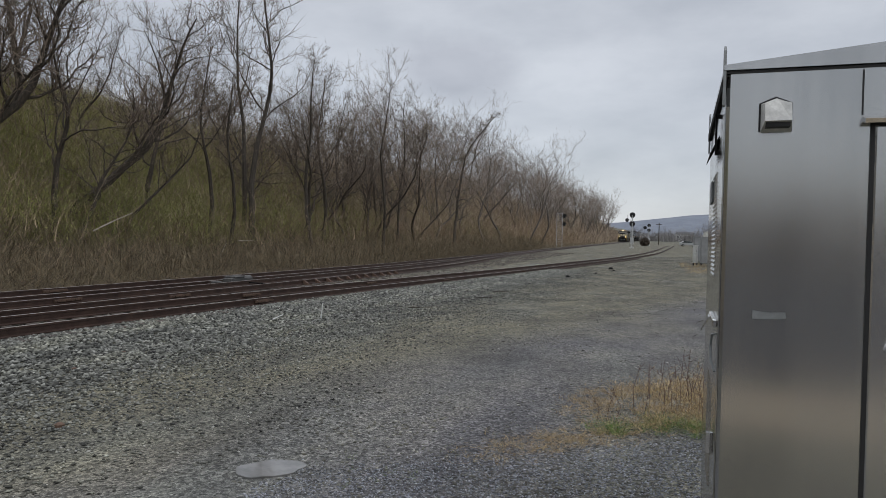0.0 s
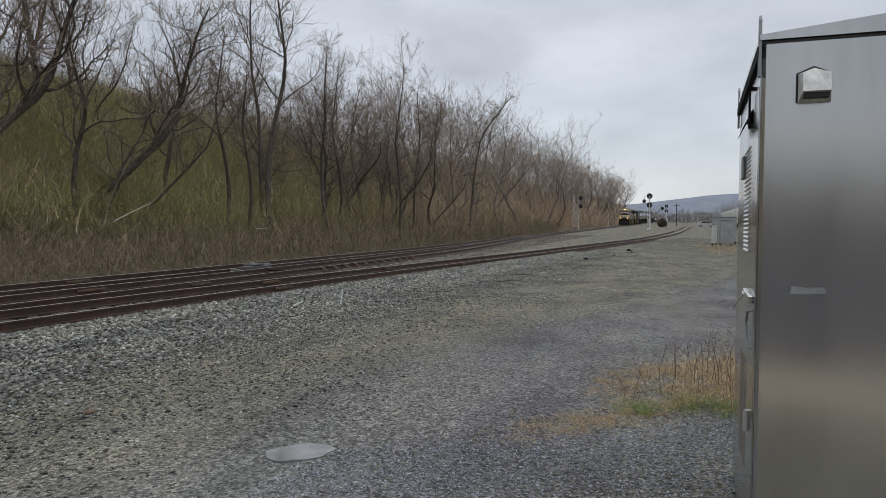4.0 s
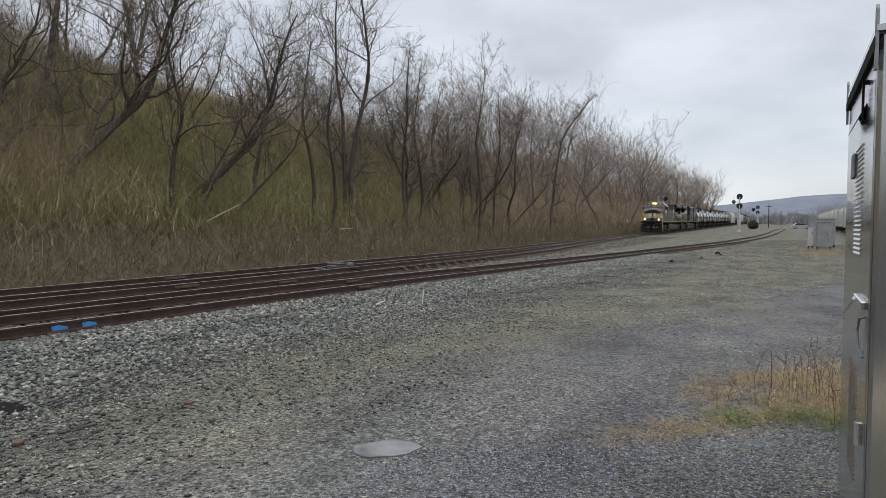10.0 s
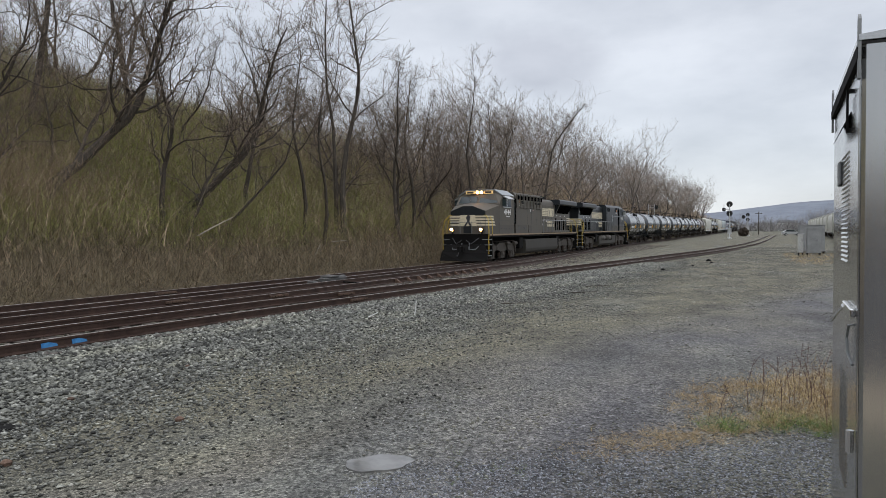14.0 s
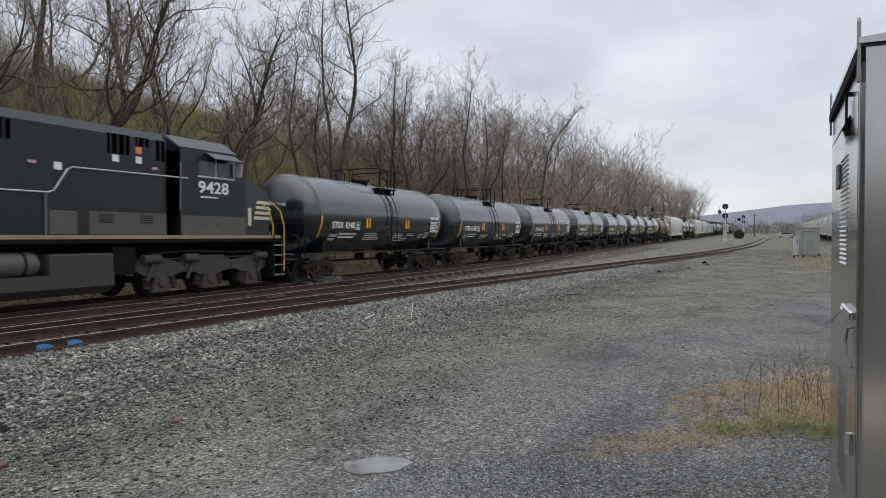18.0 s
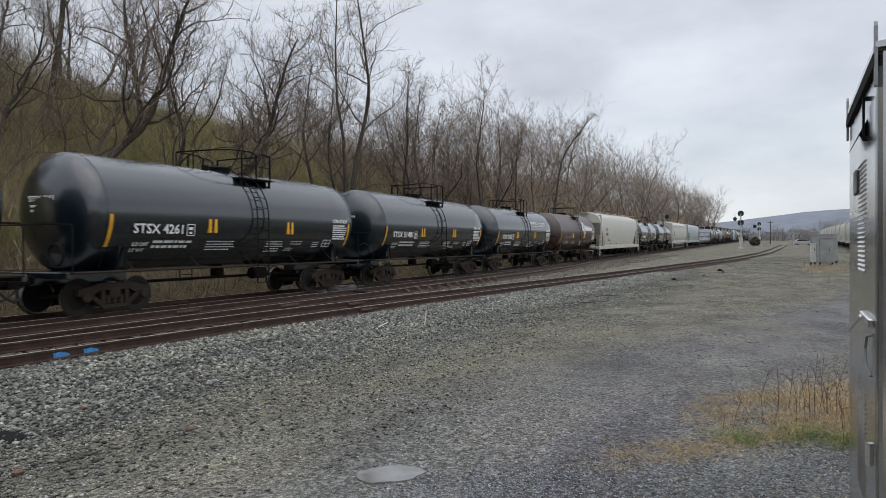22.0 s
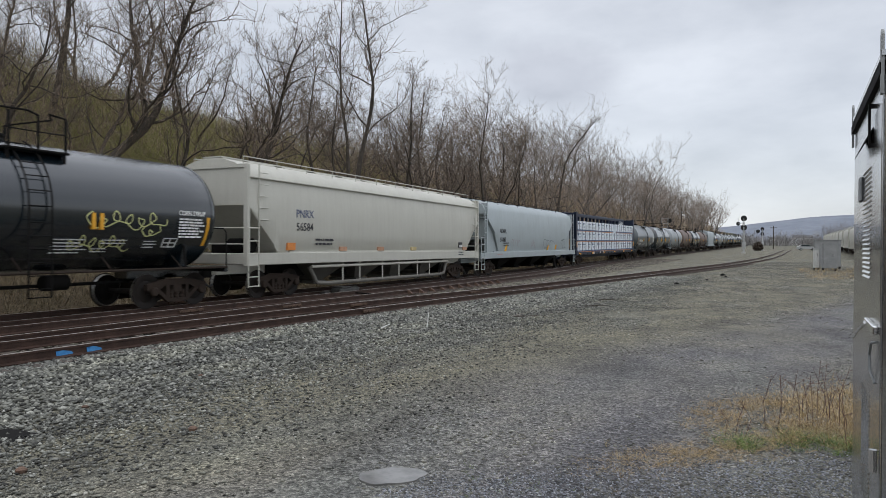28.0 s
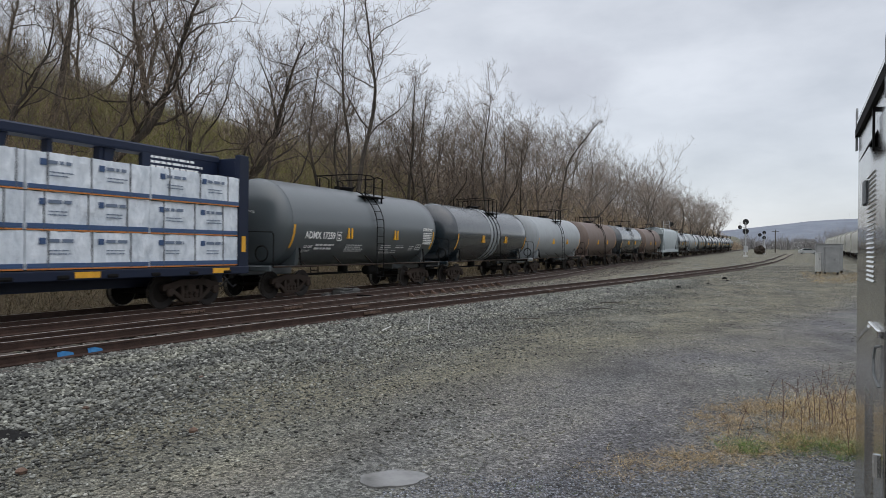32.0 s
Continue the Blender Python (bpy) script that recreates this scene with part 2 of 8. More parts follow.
# ---- shapes ----
class Shape:
    """Vertices and faces that become one mesh."""

    def __init__(self):
        self.v, self.f = [], []

    def add(self, verts, faces):
        o = len(self.v)
        self.v.extend(verts)
        self.f.extend(tuple(i + o for i in f) for f in faces)
        return self

    def box(self, x0, y0, z0, x1, y1, z1, c=0.0):
        """A box; c: the size of its chamfered upright and long edges."""
        x0, x1, y0, y1, z0, z1 = min(x0, x1), max(x0, x1), min(y0, y1), max(y0, y1), min(z0, z1), max(z0, z1)
        c = min(c, (x1 - x0) * 0.45, (y1 - y0) * 0.45, (z1 - z0) * 0.45)
        if c <= 0:
            v = [(x, y, z) for z in (z0, z1) for x, y in ((x0, y0), (x1, y0), (x1, y1), (x0, y1))]
            return self.add(v, [(3, 2, 1, 0), (4, 5, 6, 7), (0, 1, 5, 4), (1, 2, 6, 5), (2, 3, 7, 6), (3, 0, 4, 7)])
        v = []
        for z, k in ((z0, c), (z0 + c, 0), (z1 - c, 0), (z1, c)):
            a0, a1, b0, b1 = x0 + k, x1 - k, y0 + k, y1 - k
            v += [(a0 + c, b0, z), (a1 - c, b0, z), (a1, b0 + c, z), (a1, b1 - c, z), (a1 - c, b1, z), (a0 + c, b1, z), (a0, b1 - c, z), (a0, b0 + c, z)]
        f = [tuple(range(7, -1, -1)), tuple(range(24, 32))]
        f += [(r * 8 + i, r * 8 + (i + 1) % 8, r * 8 + 8 + (i + 1) % 8, r * 8 + 8 + i) for r in range(3) for i in range(8)]
        return self.add(v, f)

    def tube(self, pts, r, n=6, r1=None, close=True):
        """A round bar along points, tapering from r to r1."""
        pts = [Vector(p) for p in pts]
        r1 = r if r1 is None else r1
        v, f = [], []
        side = None
        for i, p in enumerate(pts):
            d = (pts[min(i + 1, len(pts) - 1)] - pts[max(i - 1, 0)])
            d = d.normalized() if d.length > 1e-9 else Vector((0, 0, 1))
            if side is None:
                side = d.cross(Vector((0, 0, 1)) if abs(d.z) < 0.9 else Vector((1, 0, 0))).normalized()
            else:
                side = (side - d * side.dot(d))
                side = side.normalized() if side.length > 1e-6 else d.orthogonal().normalized()
            up = side.cross(d)
            k = r + (r1 - r) * i / max(1, len(pts) - 1)
            for j in range(n):
                a = 2 * math.pi * j / n
                v.append(tuple(p + side * (k * math.cos(a)) + up * (k * math.sin(a))))
        for i in range(len(pts) - 1):
            f += [(i * n + j, i * n + (j + 1) % n, i * n + n + (j + 1) % n, i * n + n + j) for j in range(n)]
        if close and n > 2:
            f += [tuple(range(n - 1, -1, -1)), tuple(range((len(pts) - 1) * n, len(pts) * n))]
        return self.add(v, f)

    def disc(self, c, axis, r, w, n=24, rim=0.0):
        """A wheel or drum centred at c: a short cylinder of width w along axis 'x', 'y' or 'z', with a bevelled rim."""
        prof = [(-w / 2, 0.0), (-w / 2, r - rim), (-w / 2 + rim, r), (w / 2 - rim, r), (w / 2, r - rim), (w / 2, 0.0)]
        return self.lathe(c, axis, prof, n)

    def lathe(self, c, axis, prof, n=24):
        """Turns a profile of (along, radius) round an axis through c."""
        v, f = [], []
        for a, r in prof:
            for j in range(n):
                t = 2 * math.pi * j / n
                p, q = r * math.cos(t), r * math.sin(t)
                v.append({"x": (c[0] + a, c[1] + p, c[2] + q), "y": (c[0] + p, c[1] + a, c[2] + q), "z": (c[0] + p, c[1] + q, c[2] + a)}[axis])
        for i in range(len(prof) - 1):
            f += [(i * n + j, i * n + (j + 1) % n, i * n + n + (j + 1) % n, i * n + n + j) for j in range(n)]
        return self.add(v, f)

    def prism(self, poly, axis, a, b):
        """A flat outline of (u, v) pushed along an axis from a to b. u, v are the two other axes in order."""
        place = {"x": lambda u, w, k: (k, u, w), "y": lambda u, w, k: (u, k, w), "z": lambda u, w, k: (u, w, k)}[axis]
        n = len(poly)
        v = [place(u, w, a) for u, w in poly] + [place(u, w, b) for u, w in poly]
        return self.add(v, [tuple(range(n - 1, -1, -1)), tuple(range(n, 2 * n))] + [(i, (i + 1) % n, n + (i + 1) % n, n + i) for i in range(n)])

    def loft(self, sections, caps=True):
        """Joins outlines of equal count, each a list of points."""
        n = len(sections[0])
        v = [tuple(p) for s in sections for p in s]
        f = [(i * n + j, i * n + (j + 1) % n, i * n + n + (j + 1) % n, i * n + n + j) for i in range(len(sections) - 1) for j in range(n)]
        if caps:
            f += [tuple(range(n - 1, -1, -1)), tuple(range((len(sections) - 1) * n, len(sections) * n))]
        return self.add(v, f)

    def mesh(self, name, smooth=False):
        me = bpy.data.meshes.new(name)
        me.from_pydata(self.v, [], self.f)
        me.update()
        b = bmesh.new()
        b.from_mesh(me)
        bmesh.ops.recalc_face_normals(b, faces=b.faces)
        b.to_mesh(me)
        b.free()
        if smooth:
            me.shade_smooth()
            me.set_sharp_from_angle(angle=radians(38))
        return me


def part(name, shape, mat, parent=None, label="", smooth=False, at=None):
    """Links a shape, or a ready mesh, as one object under a thing or a part."""
    me = shape if isinstance(shape, bpy.types.Mesh) else shape.mesh(name, smooth)
    if mat and not me.materials:
        me.materials.append(mat)
    ob = new(name, me)
    ob.parent = parent
    if at is not None:
        ob.matrix_basis = at if isinstance(at, Matrix) else Matrix.Translation(at)
    if label:
        ob["label"] = label
    return ob


def thing(name, at, label, category, group="", kind=""):
    ob = new(name)
    ob.empty_display_size = 0.3
    ob.matrix_basis = at if isinstance(at, Matrix) else Matrix.Translation(at)
    return tagged(ob, label, category, group, kind)


def smooth01(x):
    x = max(0.0, min(1.0, x))
    return x * x * (3 - 2 * x)


def ease(x, w):
    """A ramp that starts softly at 0."""
    return math.sqrt(x * x + w * w) * 0.5 + x * 0.5


# ---- the lie of the land ----
def rise(y):
    return 0.0095 * ease(y - 45, 8) if y < 400 else 0.0095 * 355 + 0.002 * (y - 400)


def main_x(y):
    return -15.97 + 0.0225 * ease(y - 48, 10)


def middle_x(y):
    return -13.47 + (main_x(y) + 13.47) * smooth01((y - 44) / 48)


SIDING = [(-60, -11.6), (-10, -11.5), (8, -11.35), (17.3, -10.7), (33, -8.75), (42, -7.6), (54, -5.85), (74, -2.4), (100, 0.4), (130, 2.2), (175, 4.2), (260, 9)]


def siding_x(y):
    ys, xs = [p[0] for p in SIDING], [p[1] for p in SIDING]
    ks = (-6, -3, 0, 3, 6)
    return float(sum(np.interp(y + k, ys, xs) for k in ks) / len(ks))


def crest(y):
    return 10.5 + 1.5 * math.sin(y * 0.045 + 1) + 1.2 * math.sin(y * 0.021)


def land(x, y):
    z = rise(y)
    bank = main_x(min(y, 600)) - 3.4
    if x < bank:
        up = bank - x
        return z - 0.35 + crest(y) * smooth01(up / 24) + 0.6 * noise.noise((x * 0.15, y * 0.15, 0)) * min(1, up / 4) + 0.03 * max(0, up - 24)
    yard = -0.22 + 0.42 * smooth01((x + 8.5) / 6.5) * (1 - smooth01((y - 4) / 26)) + 0.10 * smooth01((x + 8.5) / 6.5)
    d = abs(x - siding_x(y)) if y < 250 else 50
    w = smooth01((d - 1.5) / 2.0) if x > -12 else 0.0
    return z - 0.22 + (yard + 0.22) * w + 0.03 * noise.noise((x * 0.4, y * 0.4, 3)) * w - 0.13 * smooth01((-17.2 - x) / 2)


# ---- ground ----
def ground_material():
    m, n, l, b = material("gravel_yard_and_litter", 0.92)
    geo = n.new("ShaderNodeNewGeometry")
    pos = geo.outputs["Position"]
    sep = n.new("ShaderNodeSeparateXYZ")
    l.new(pos, sep.inputs[0])
    wob = noise_node(n, l, 0.35, 4, pos)
    grit = noise_node(n, l, 38.0, 3, pos, 0.75)
    patch = noise_node(n, l, 0.22, 5, pos, 0.65, (1, 0.45, 1))
    vor = n.new("ShaderNodeTexVoronoi")
    vor.inputs["Scale"].default_value = 42.0
    l.new(pos, vor.inputs["Vector"])
    fine_v = n.new("ShaderNodeTexVoronoi")
    fine_v.inputs["Scale"].default_value = 105.0
    l.new(pos, fine_v.inputs["Vector"])
    stones = ramp(n, l, vor.outputs["Color"], [(0.12, (0.34,) * 3), (0.88, (1.72,) * 3)]).outputs["Color"]
    stones = mixed(n, l, 1.0, stones, ramp(n, l, fine_v.outputs["Color"], [(0.1, (0.42,) * 3), (0.9, (1.66,) * 3)]).outputs["Color"], "MULTIPLY")

    def math_node(op, a, c, clamp=False):
        k = n.new("ShaderNodeMath")
        k.operation, k.use_clamp = op, clamp
        for i, v in enumerate((a, c)):
            if hasattr(v, "is_output"):
                l.new(v, k.inputs[i])
            else:
                k.inputs[i].default_value = v
        return k.outputs[0]

    dark = ramp(n, l, grit.outputs["Fac"], [(0.3, (0.0435, 0.0423, 0.0442)), (0.7, (0.131, 0.127, 0.129))]).outputs["Color"]
    olive = ramp(n, l, grit.outputs["Fac"], [(0.3, (0.0548, 0.0513, 0.035)), (0.7, (0.154, 0.142, 0.101))]).outputs["Color"]
    teal = ramp(n, l, grit.outputs["Fac"], [(0.3, (0.0693, 0.074, 0.0651)), (0.7, (0.179, 0.185, 0.163))]).outputs["Color"]
    wx = math_node("ADD", sep.outputs["X"], math_node("MULTIPLY", math_node("SUBTRACT", wob.outputs["Fac"], 0.5), 4.0))
    # the wheel-worn lane runs along the yard, away from the tracks; the compacted dusty strip lies between
    wl2 = math_node("ADD", sep.outputs["X"], math_node("MULTIPLY", math_node("SUBTRACT", wob.outputs["Fac"], 0.5), 1.6))
    skew = math_node("ADD", math_node("ADD", wl2, math_node("MULTIPLY", sep.outputs["Y"], -0.24)), 2.3)
    lane = math_node("SUBTRACT", 1.5, math_node("MULTIPLY", math_node("ABSOLUTE", skew, 0.0), 0.62), True)
    f_patch = ramp(n, l, patch.outputs["Fac"], [(0.42, (0, 0, 0)), (0.62, (1, 1, 1))]).outputs["Color"]
    col = mixed(n, l, lane, olive, dark)
    col = mixed(n, l, mixed(n, l, 1.0, f_patch, (0.55,) * 3, "MULTIPLY"), col, olive)
    p2 = noise_node(n, l, 0.5, 3, pos, 0.5, (1, 0.3, 1))
    f_teal = ramp(n, l, p2.outputs["Fac"], [(0.52, (0, 0, 0)), (0.7, (0.6,) * 3)]).outputs["Color"]
    col = mixed(n, l, f_teal, col, teal)
    col = mixed(n, l, 1.0, col, stones, "MULTIPLY")
    blotch = noise_node(n, l, 0.9, 5, pos, 0.7, (1, 0.55, 1))
    col = mixed(n, l, 1.0, col, ramp(n, l, blotch.outputs["Fac"], [(0.3, (0.52, 0.52, 0.53)), (0.5, (1.07,) * 3), (0.7, (1.56, 1.54, 1.44))]).outputs["Color"], "MULTIPLY")
    # beyond the tracks: leaf litter, dead stems and patches of spring grass
    lit1, lit2 = noise_node(n, l, 1.3, 6, pos, 0.7), noise_node(n, l, 0.12, 4, pos)
    litter = ramp(n, l, lit1.outputs["Fac"], [(0.3, (0.052, 0.038, 0.022)), (0.5, (0.115, 0.088, 0.05)), (0.72, (0.21, 0.168, 0.10))]).outputs["Color"]
    green = ramp(n, l, lit1.outputs["Fac"], [(0.3, (0.07, 0.075, 0.02)), (0.7, (0.19, 0.195, 0.055))]).outputs["Color"]
    g_high = math_node("MULTIPLY", math_node("SUBTRACT", sep.outputs["Z"], 0.6), 0.5, True)
    g_mask = ramp(n, l, lit2.outputs["Fac"], [(0.48, (0, 0, 0)), (0.66, (0.8, 0.8, 0.8))]).outputs["Color"]
    litter = mixed(n, l, mixed(n, l, 1.0, g_mask, g_high, "MULTIPLY"), litter, green)
    bank = math_node("MULTIPLY", math_node("ADD", math_node("ADD", wx, math_node("MULTIPLY", sep.outputs["Y"], -0.012)), 17.9), -1.2, True)
    col = mixed(n, l, bank, col, litter)
    # far off the ground is scrub and fields
    far = math_node("MULTIPLY", math_node("SUBTRACT", sep.outputs["Y"], 260.0), 0.01, True)
    col = mixed(n, l, far, col, (0.10, 0.10, 0.065))
    # behind the viewer: a strip of dry dirt, then an asphalt lot
    wy = math_node("ADD", sep.outputs["Y"], math_node("MULTIPLY", math_node("SUBTRACT", wob.outputs["Fac"], 0.5), 0.9))
    back = math_node("MULTIPLY", math_node("ADD", wy, 0.4), -6.0, True)
    col = mixed(n, l, back, col, (0.52, 0.42, 0.29))
    lot = math_node("MULTIPLY", math_node("ADD", wy, 1.9), -6.0, True)
    col = mixed(n, l, lot, col, (0.035, 0.035, 0.038))
    l.new(col, b.inputs["Base Color"])
    h = mixed(n, l, 0.6, grit.outputs["Fac"], vor.outputs["Distance"])
    bump(n, l, h, b, 0.7, 0.03)
    return m


def axis_steps(stops):
    out = []
    for (a, b, d) in stops:
        out += list(np.arange(a, b, d))
    return out + [stops[-1][1]]


def build_ground():
    xs = axis_steps([(-900, -200, 100), (-200, -60, 20), (-60, -20, 1.6), (-20, 6, 0.5), (6, 20, 2), (20, 100, 16), (100, 900, 100)])
    ys = axis_steps([(-420, -40, 40), (-40, -5, 2.5), (-5, 60, 0.8), (60, 140, 3), (140, 420, 14), (420, 1000, 60), (1000, 4200, 400)])
    v = [(x, y, land(x, y)) for y in ys for x in xs]
    nx = len(xs)
    f = [(j * nx + i, j * nx + i + 1, j * nx + nx + i + 1, j * nx + nx + i) for j in range(len(ys) - 1) for i in range(nx - 1)]
    me = bpy.data.meshes.new("ground")
    me.from_pydata(v, [], f)
    me.shade_smooth()
    me.materials.append(ground_material())
    tagged(new("ground", me), "gravel rail yard with dark worn lane, wooded bank behind the tracks", "ground", kind="structure")


build_ground()


# ---- tracks ----
def rail_pair(name, centre, y0, y1, step, label):
    t = thing(name, (0, 0, 0), label, "track", kind="structure")
    for s in (-1, 1):
        web, head = [], []
        y = y0
        while y <= y1:
            d = (centre(y + 0.5) - centre(y - 0.5))
            k = 1 / math.hypot(1, d)
            cx, cy, z = centre(y) + s * 0.7525 * k, y - s * 0.7525 * k * d, rise(y)
            prof = [(-0.07, -0.18), (0.07, -0.18), (0.07, -0.165), (0.012, -0.14), (0.012, -0.045), (0.036, -0.038), (0.036, -0.003), (-0.036, -0.003), (-0.036, -0.038), (-0.012, -0.045), (-0.012, -0.14), (-0.07, -0.165)]
            web.append([(cx + a, cy, z + b) for a, b in prof])
            head.append([(cx - 0.030, cy, z - 0.006), (cx + 0.030, cy, z - 0.006), (cx + 0.022, cy, z), (cx - 0.022, cy, z)])
            y += step if -20 < y < 140 else step * 4
        rail = part("rail", Shape().loft(web), M_RAIL, t)
        if name == "track_1":
            part("rail_head", Shape().loft(head), M_RAILTOP, rail, "head worn bright by wheels")
        else:
            part("rail_head", Shape().loft(head), M_RAILDULL, rail, "dull brown little-used head")
    return t


TRACKS = [
    rail_pair("track_1", main_x, -330, 860, 2.0, "main line track with rust-brown steel rails on wooden ties"),
    rail_pair("track_2", middle_x, -60, 90, 2.0, "rusty switch track beside the main line"),
    rail_pair("track_3", siding_x, -60, 200, 2.0, "rusty siding track curving away into the yard"),
]


# ---- rolling stock ----
def text_mesh(body, size, mat, width=None, thick=0.004, bold=0.02):
    c = bpy.data.curves.new("text", "FONT")
    c.body, c.size, c.extrude, c.align_x, c.align_y = body, size, thick, "CENTER", "CENTER"
    c.resolution_u = 2
    c.offset = size * bold
    ob = bpy.data.objects.new("text", c)
    scene.collection.objects.link(ob)
    dg = bpy.context.evaluated_depsgraph_get()
    dg.update()
    me = bpy.data.meshes.new_from_object(ob.evaluated_get(dg))
    bpy.data.objects.remove(ob)
    xs = [v.co.x for v in me.vertices]
    if width and xs:
        k = width / (max(xs) - min(xs))
        for v in me.vertices:
            v.co.x *= k
    me.materials.clear()
    me.materials.append(mat)
    return me


# on the near side of a car: writing reads along +y and faces +x
def side(x, y, z, tilt=0.0):
    return Matrix.Translation((x, y, z)) @ pose(0, 0, 0, 0, tilt, 0) @ pose(0, 0, 0, 90, 0, 90)


def bars(rows, width, gap, h, seed=1, thick=0.003):
    """Small print as rows of short bars, in the plane x (along), y (up)."""
    rnd = random.Random(seed)
    s = Shape()
    for r in range(rows):
        x, end = 0.0, width * rnd.uniform(0.75, 1.0)
        while x < end:
            w = rnd.uniform(0.5, 2.2) * h * 2
            s.box(x, -r * gap, 0, min(end, x + w), -r * gap + h, thick)
            x += w + h * 0.6
    return s


def freight_truck(parent, y, n_axle_gap=1.78, mesh={}):
    """A two-axle truck with cast side frames, springs, bolster and four wheels."""
    if not mesh:
        for s, key in ((1, "near"), (-1, "far")):
            f = Shape()
            x = s * 1.02
            g = n_axle_gap / 2
            top = [(-g - 0.20, 0.50), (-g - 0.20, 0.66), (-g + 0.1, 0.72), (-0.42, 0.80), (0.42, 0.80), (g - 0.1, 0.72), (g + 0.20, 0.66), (g + 0.20, 0.50), (g - 0.22, 0.50), (0.46, 0.62), (-0.46, 0.62), (-g + 0.22, 0.50)]
            f.prism(top, "x", x - 0.07, x + 0.07)
            f.prism([(-g + 0.02, 0.54), (-g + 0.20, 0.54), (-0.30, 0.25), (0.30, 0.25), (g - 0.20, 0.54), (g - 0.02, 0.54), (0.36, 0.15), (-0.36, 0.15)], "x", x - 0.07, x + 0.07)
            for c in (-0.36, 0.36):
                f.box(x - 0.07, c - 0.06, 0.24, x + 0.07, c + 0.06, 0.65)
            mesh[key] = f.mesh("side_frame")
            sp = Shape()
            for c in (-0.2, 0.0, 0.2):
                sp.lathe((x, c, 0), "z", [(0.24 + 0.05 * i, 0.075 + 0.012 * (i % 2)) for i in range(6)], 10)
            mesh[key + "s"] = sp.mesh("spring")
            mesh[key + "c"] = Shape().disc((s * 1.13, 0, 0.46), "x", 0.13, 0.12, 14, 0.03).mesh("bearing_cap", True)
        mesh["bolster"] = Shape().box(-1.1, -0.17, 0.40, 1.1, 0.17, 0.66, 0.03).mesh("bolster")
        w = Shape().lathe((0, 0, 0), "x", [(-0.07, 0.06), (-0.07, 0.16), (-0.01, 0.30), (-0.05, 0.36), (-0.05, 0.445), (0.055, 0.457), (0.06, 0.485), (0.085, 0.485), (0.085, 0.36), (0.04, 0.30), (0.09, 0.16), (0.09, 0.06)], 22)
        mesh["wheel"] = w.mesh("wheel", True)
        mesh["tread"] = Shape().lathe((0, 0, 0), "x", [(-0.053, 0.43), (-0.053, 0.4455), (0.05, 0.459)], 28).mesh("tread", True)
        mesh["axle"] = Shape().tube([(-1.05, 0, 0), (1.05, 0, 0)], 0.075, 8).mesh("axle", True)
    t = part("truck", mesh["bolster"], M_TRUCK, parent, "two-axle freight truck, dusty cast iron", at=(0, y, 0))
    for k in ("near", "far"):
        part("side_frame", mesh[k], M_TRUCK, t)
        part("spring", mesh[k + "s"], M_TRUCK, t)
        for c in (-n_axle_gap / 2, n_axle_gap / 2):
            part("bearing_cap", mesh[k + "c"], M_TRUCK, t, at=(0, c, 0))
    for a in (-n_axle_gap / 2, n_axle_gap / 2):
        part("axle", mesh["axle"], M_WHEEL, t, at=(0, a, 0.457))
        for s in (1, -1):
            flip = Matrix.Translation((s * 0.755, a, 0.457)) @ (Matrix.Rotation(math.pi, 4, "Z") if s < 0 else Matrix())
            part("wheel", mesh["wheel"], M_WHEEL, t, at=flip)
            part("tread", mesh["tread"], M_TREAD, t, at=flip)
    return t


def coupler(parent, y, s, mesh={}):
    if not mesh:
        c = Shape().box(-0.10, 0, 0.78, 0.10, 0.55, 0.95, 0.03)
        c.prism([(-0.2, 0.5), (0.16, 0.5), (0.2, 0.72), (0.05, 0.8), (-0.04, 0.68), (-0.2, 0.74)], "z", 0.72, 1.02)
        mesh["c"] = c.mesh("coupler")
        mesh["h"] = Shape().tube([(0.3, 0.1, 0.8), (0.3, 0.35, 0.55), (0.25, 0.6, 0.42), (0.2, 0.8, 0.5)], 0.03, 6).mesh("air_hose", True)
    m = Matrix.Translation((0, y, 0)) @ (Matrix() if s > 0 else Matrix.Rotation(math.pi, 4, "Z"))
    part("coupler", mesh["c"], M_UNDER, parent, at=m)
    part("air_hose", mesh["h"], M_DARK, parent, at=m)


TANKS = {}
TANK_LENGTH, LOCO_LENGTH = 14.12, 24.2
R_SHELL = 1.58


def band(poly, low, high):
    """What of an outline lies between two heights."""
    for lim, sgn in ((low, 1), (high, -1)):
        out = []
        for (a, b), (c, d) in zip(poly, poly[1:] + poly[:1]):
            p, q = sgn * (b - lim) >= 0, sgn * (d - lim) >= 0
            if p:
                out.append((a, b))
            if p != q:
                k = (lim - b) / (d - b)
                out.append((a + (c - a) * k, lim))
        poly = out
        if not poly:
            break
    return poly


def on_shell(parent, name, polys, y, z, mat, label, thick=0.004):
    """Flat painted shapes wrapped onto the near side of a tank: outlines in (along, up) from (y, z)."""
    s = Shape()
    q = R_SHELL + 0.006 + thick
    for poly in polys:
        lo, hi = min(b for a, b in poly), max(b for a, b in poly)
        m = max(1, int((hi - lo) / 0.12 + 0.99))
        for k in range(m):
            piece = band(list(poly), lo + (hi - lo) * k / m, lo + (hi - lo) * (k + 1) / m)
            if len(piece) < 3:
                continue
            s.add([(math.sqrt(q * q - (z + b - 2.62) ** 2), y + a, z + b) for a, b in piece], [tuple(range(len(piece)))])
    return part(name, s, mat, parent, label)


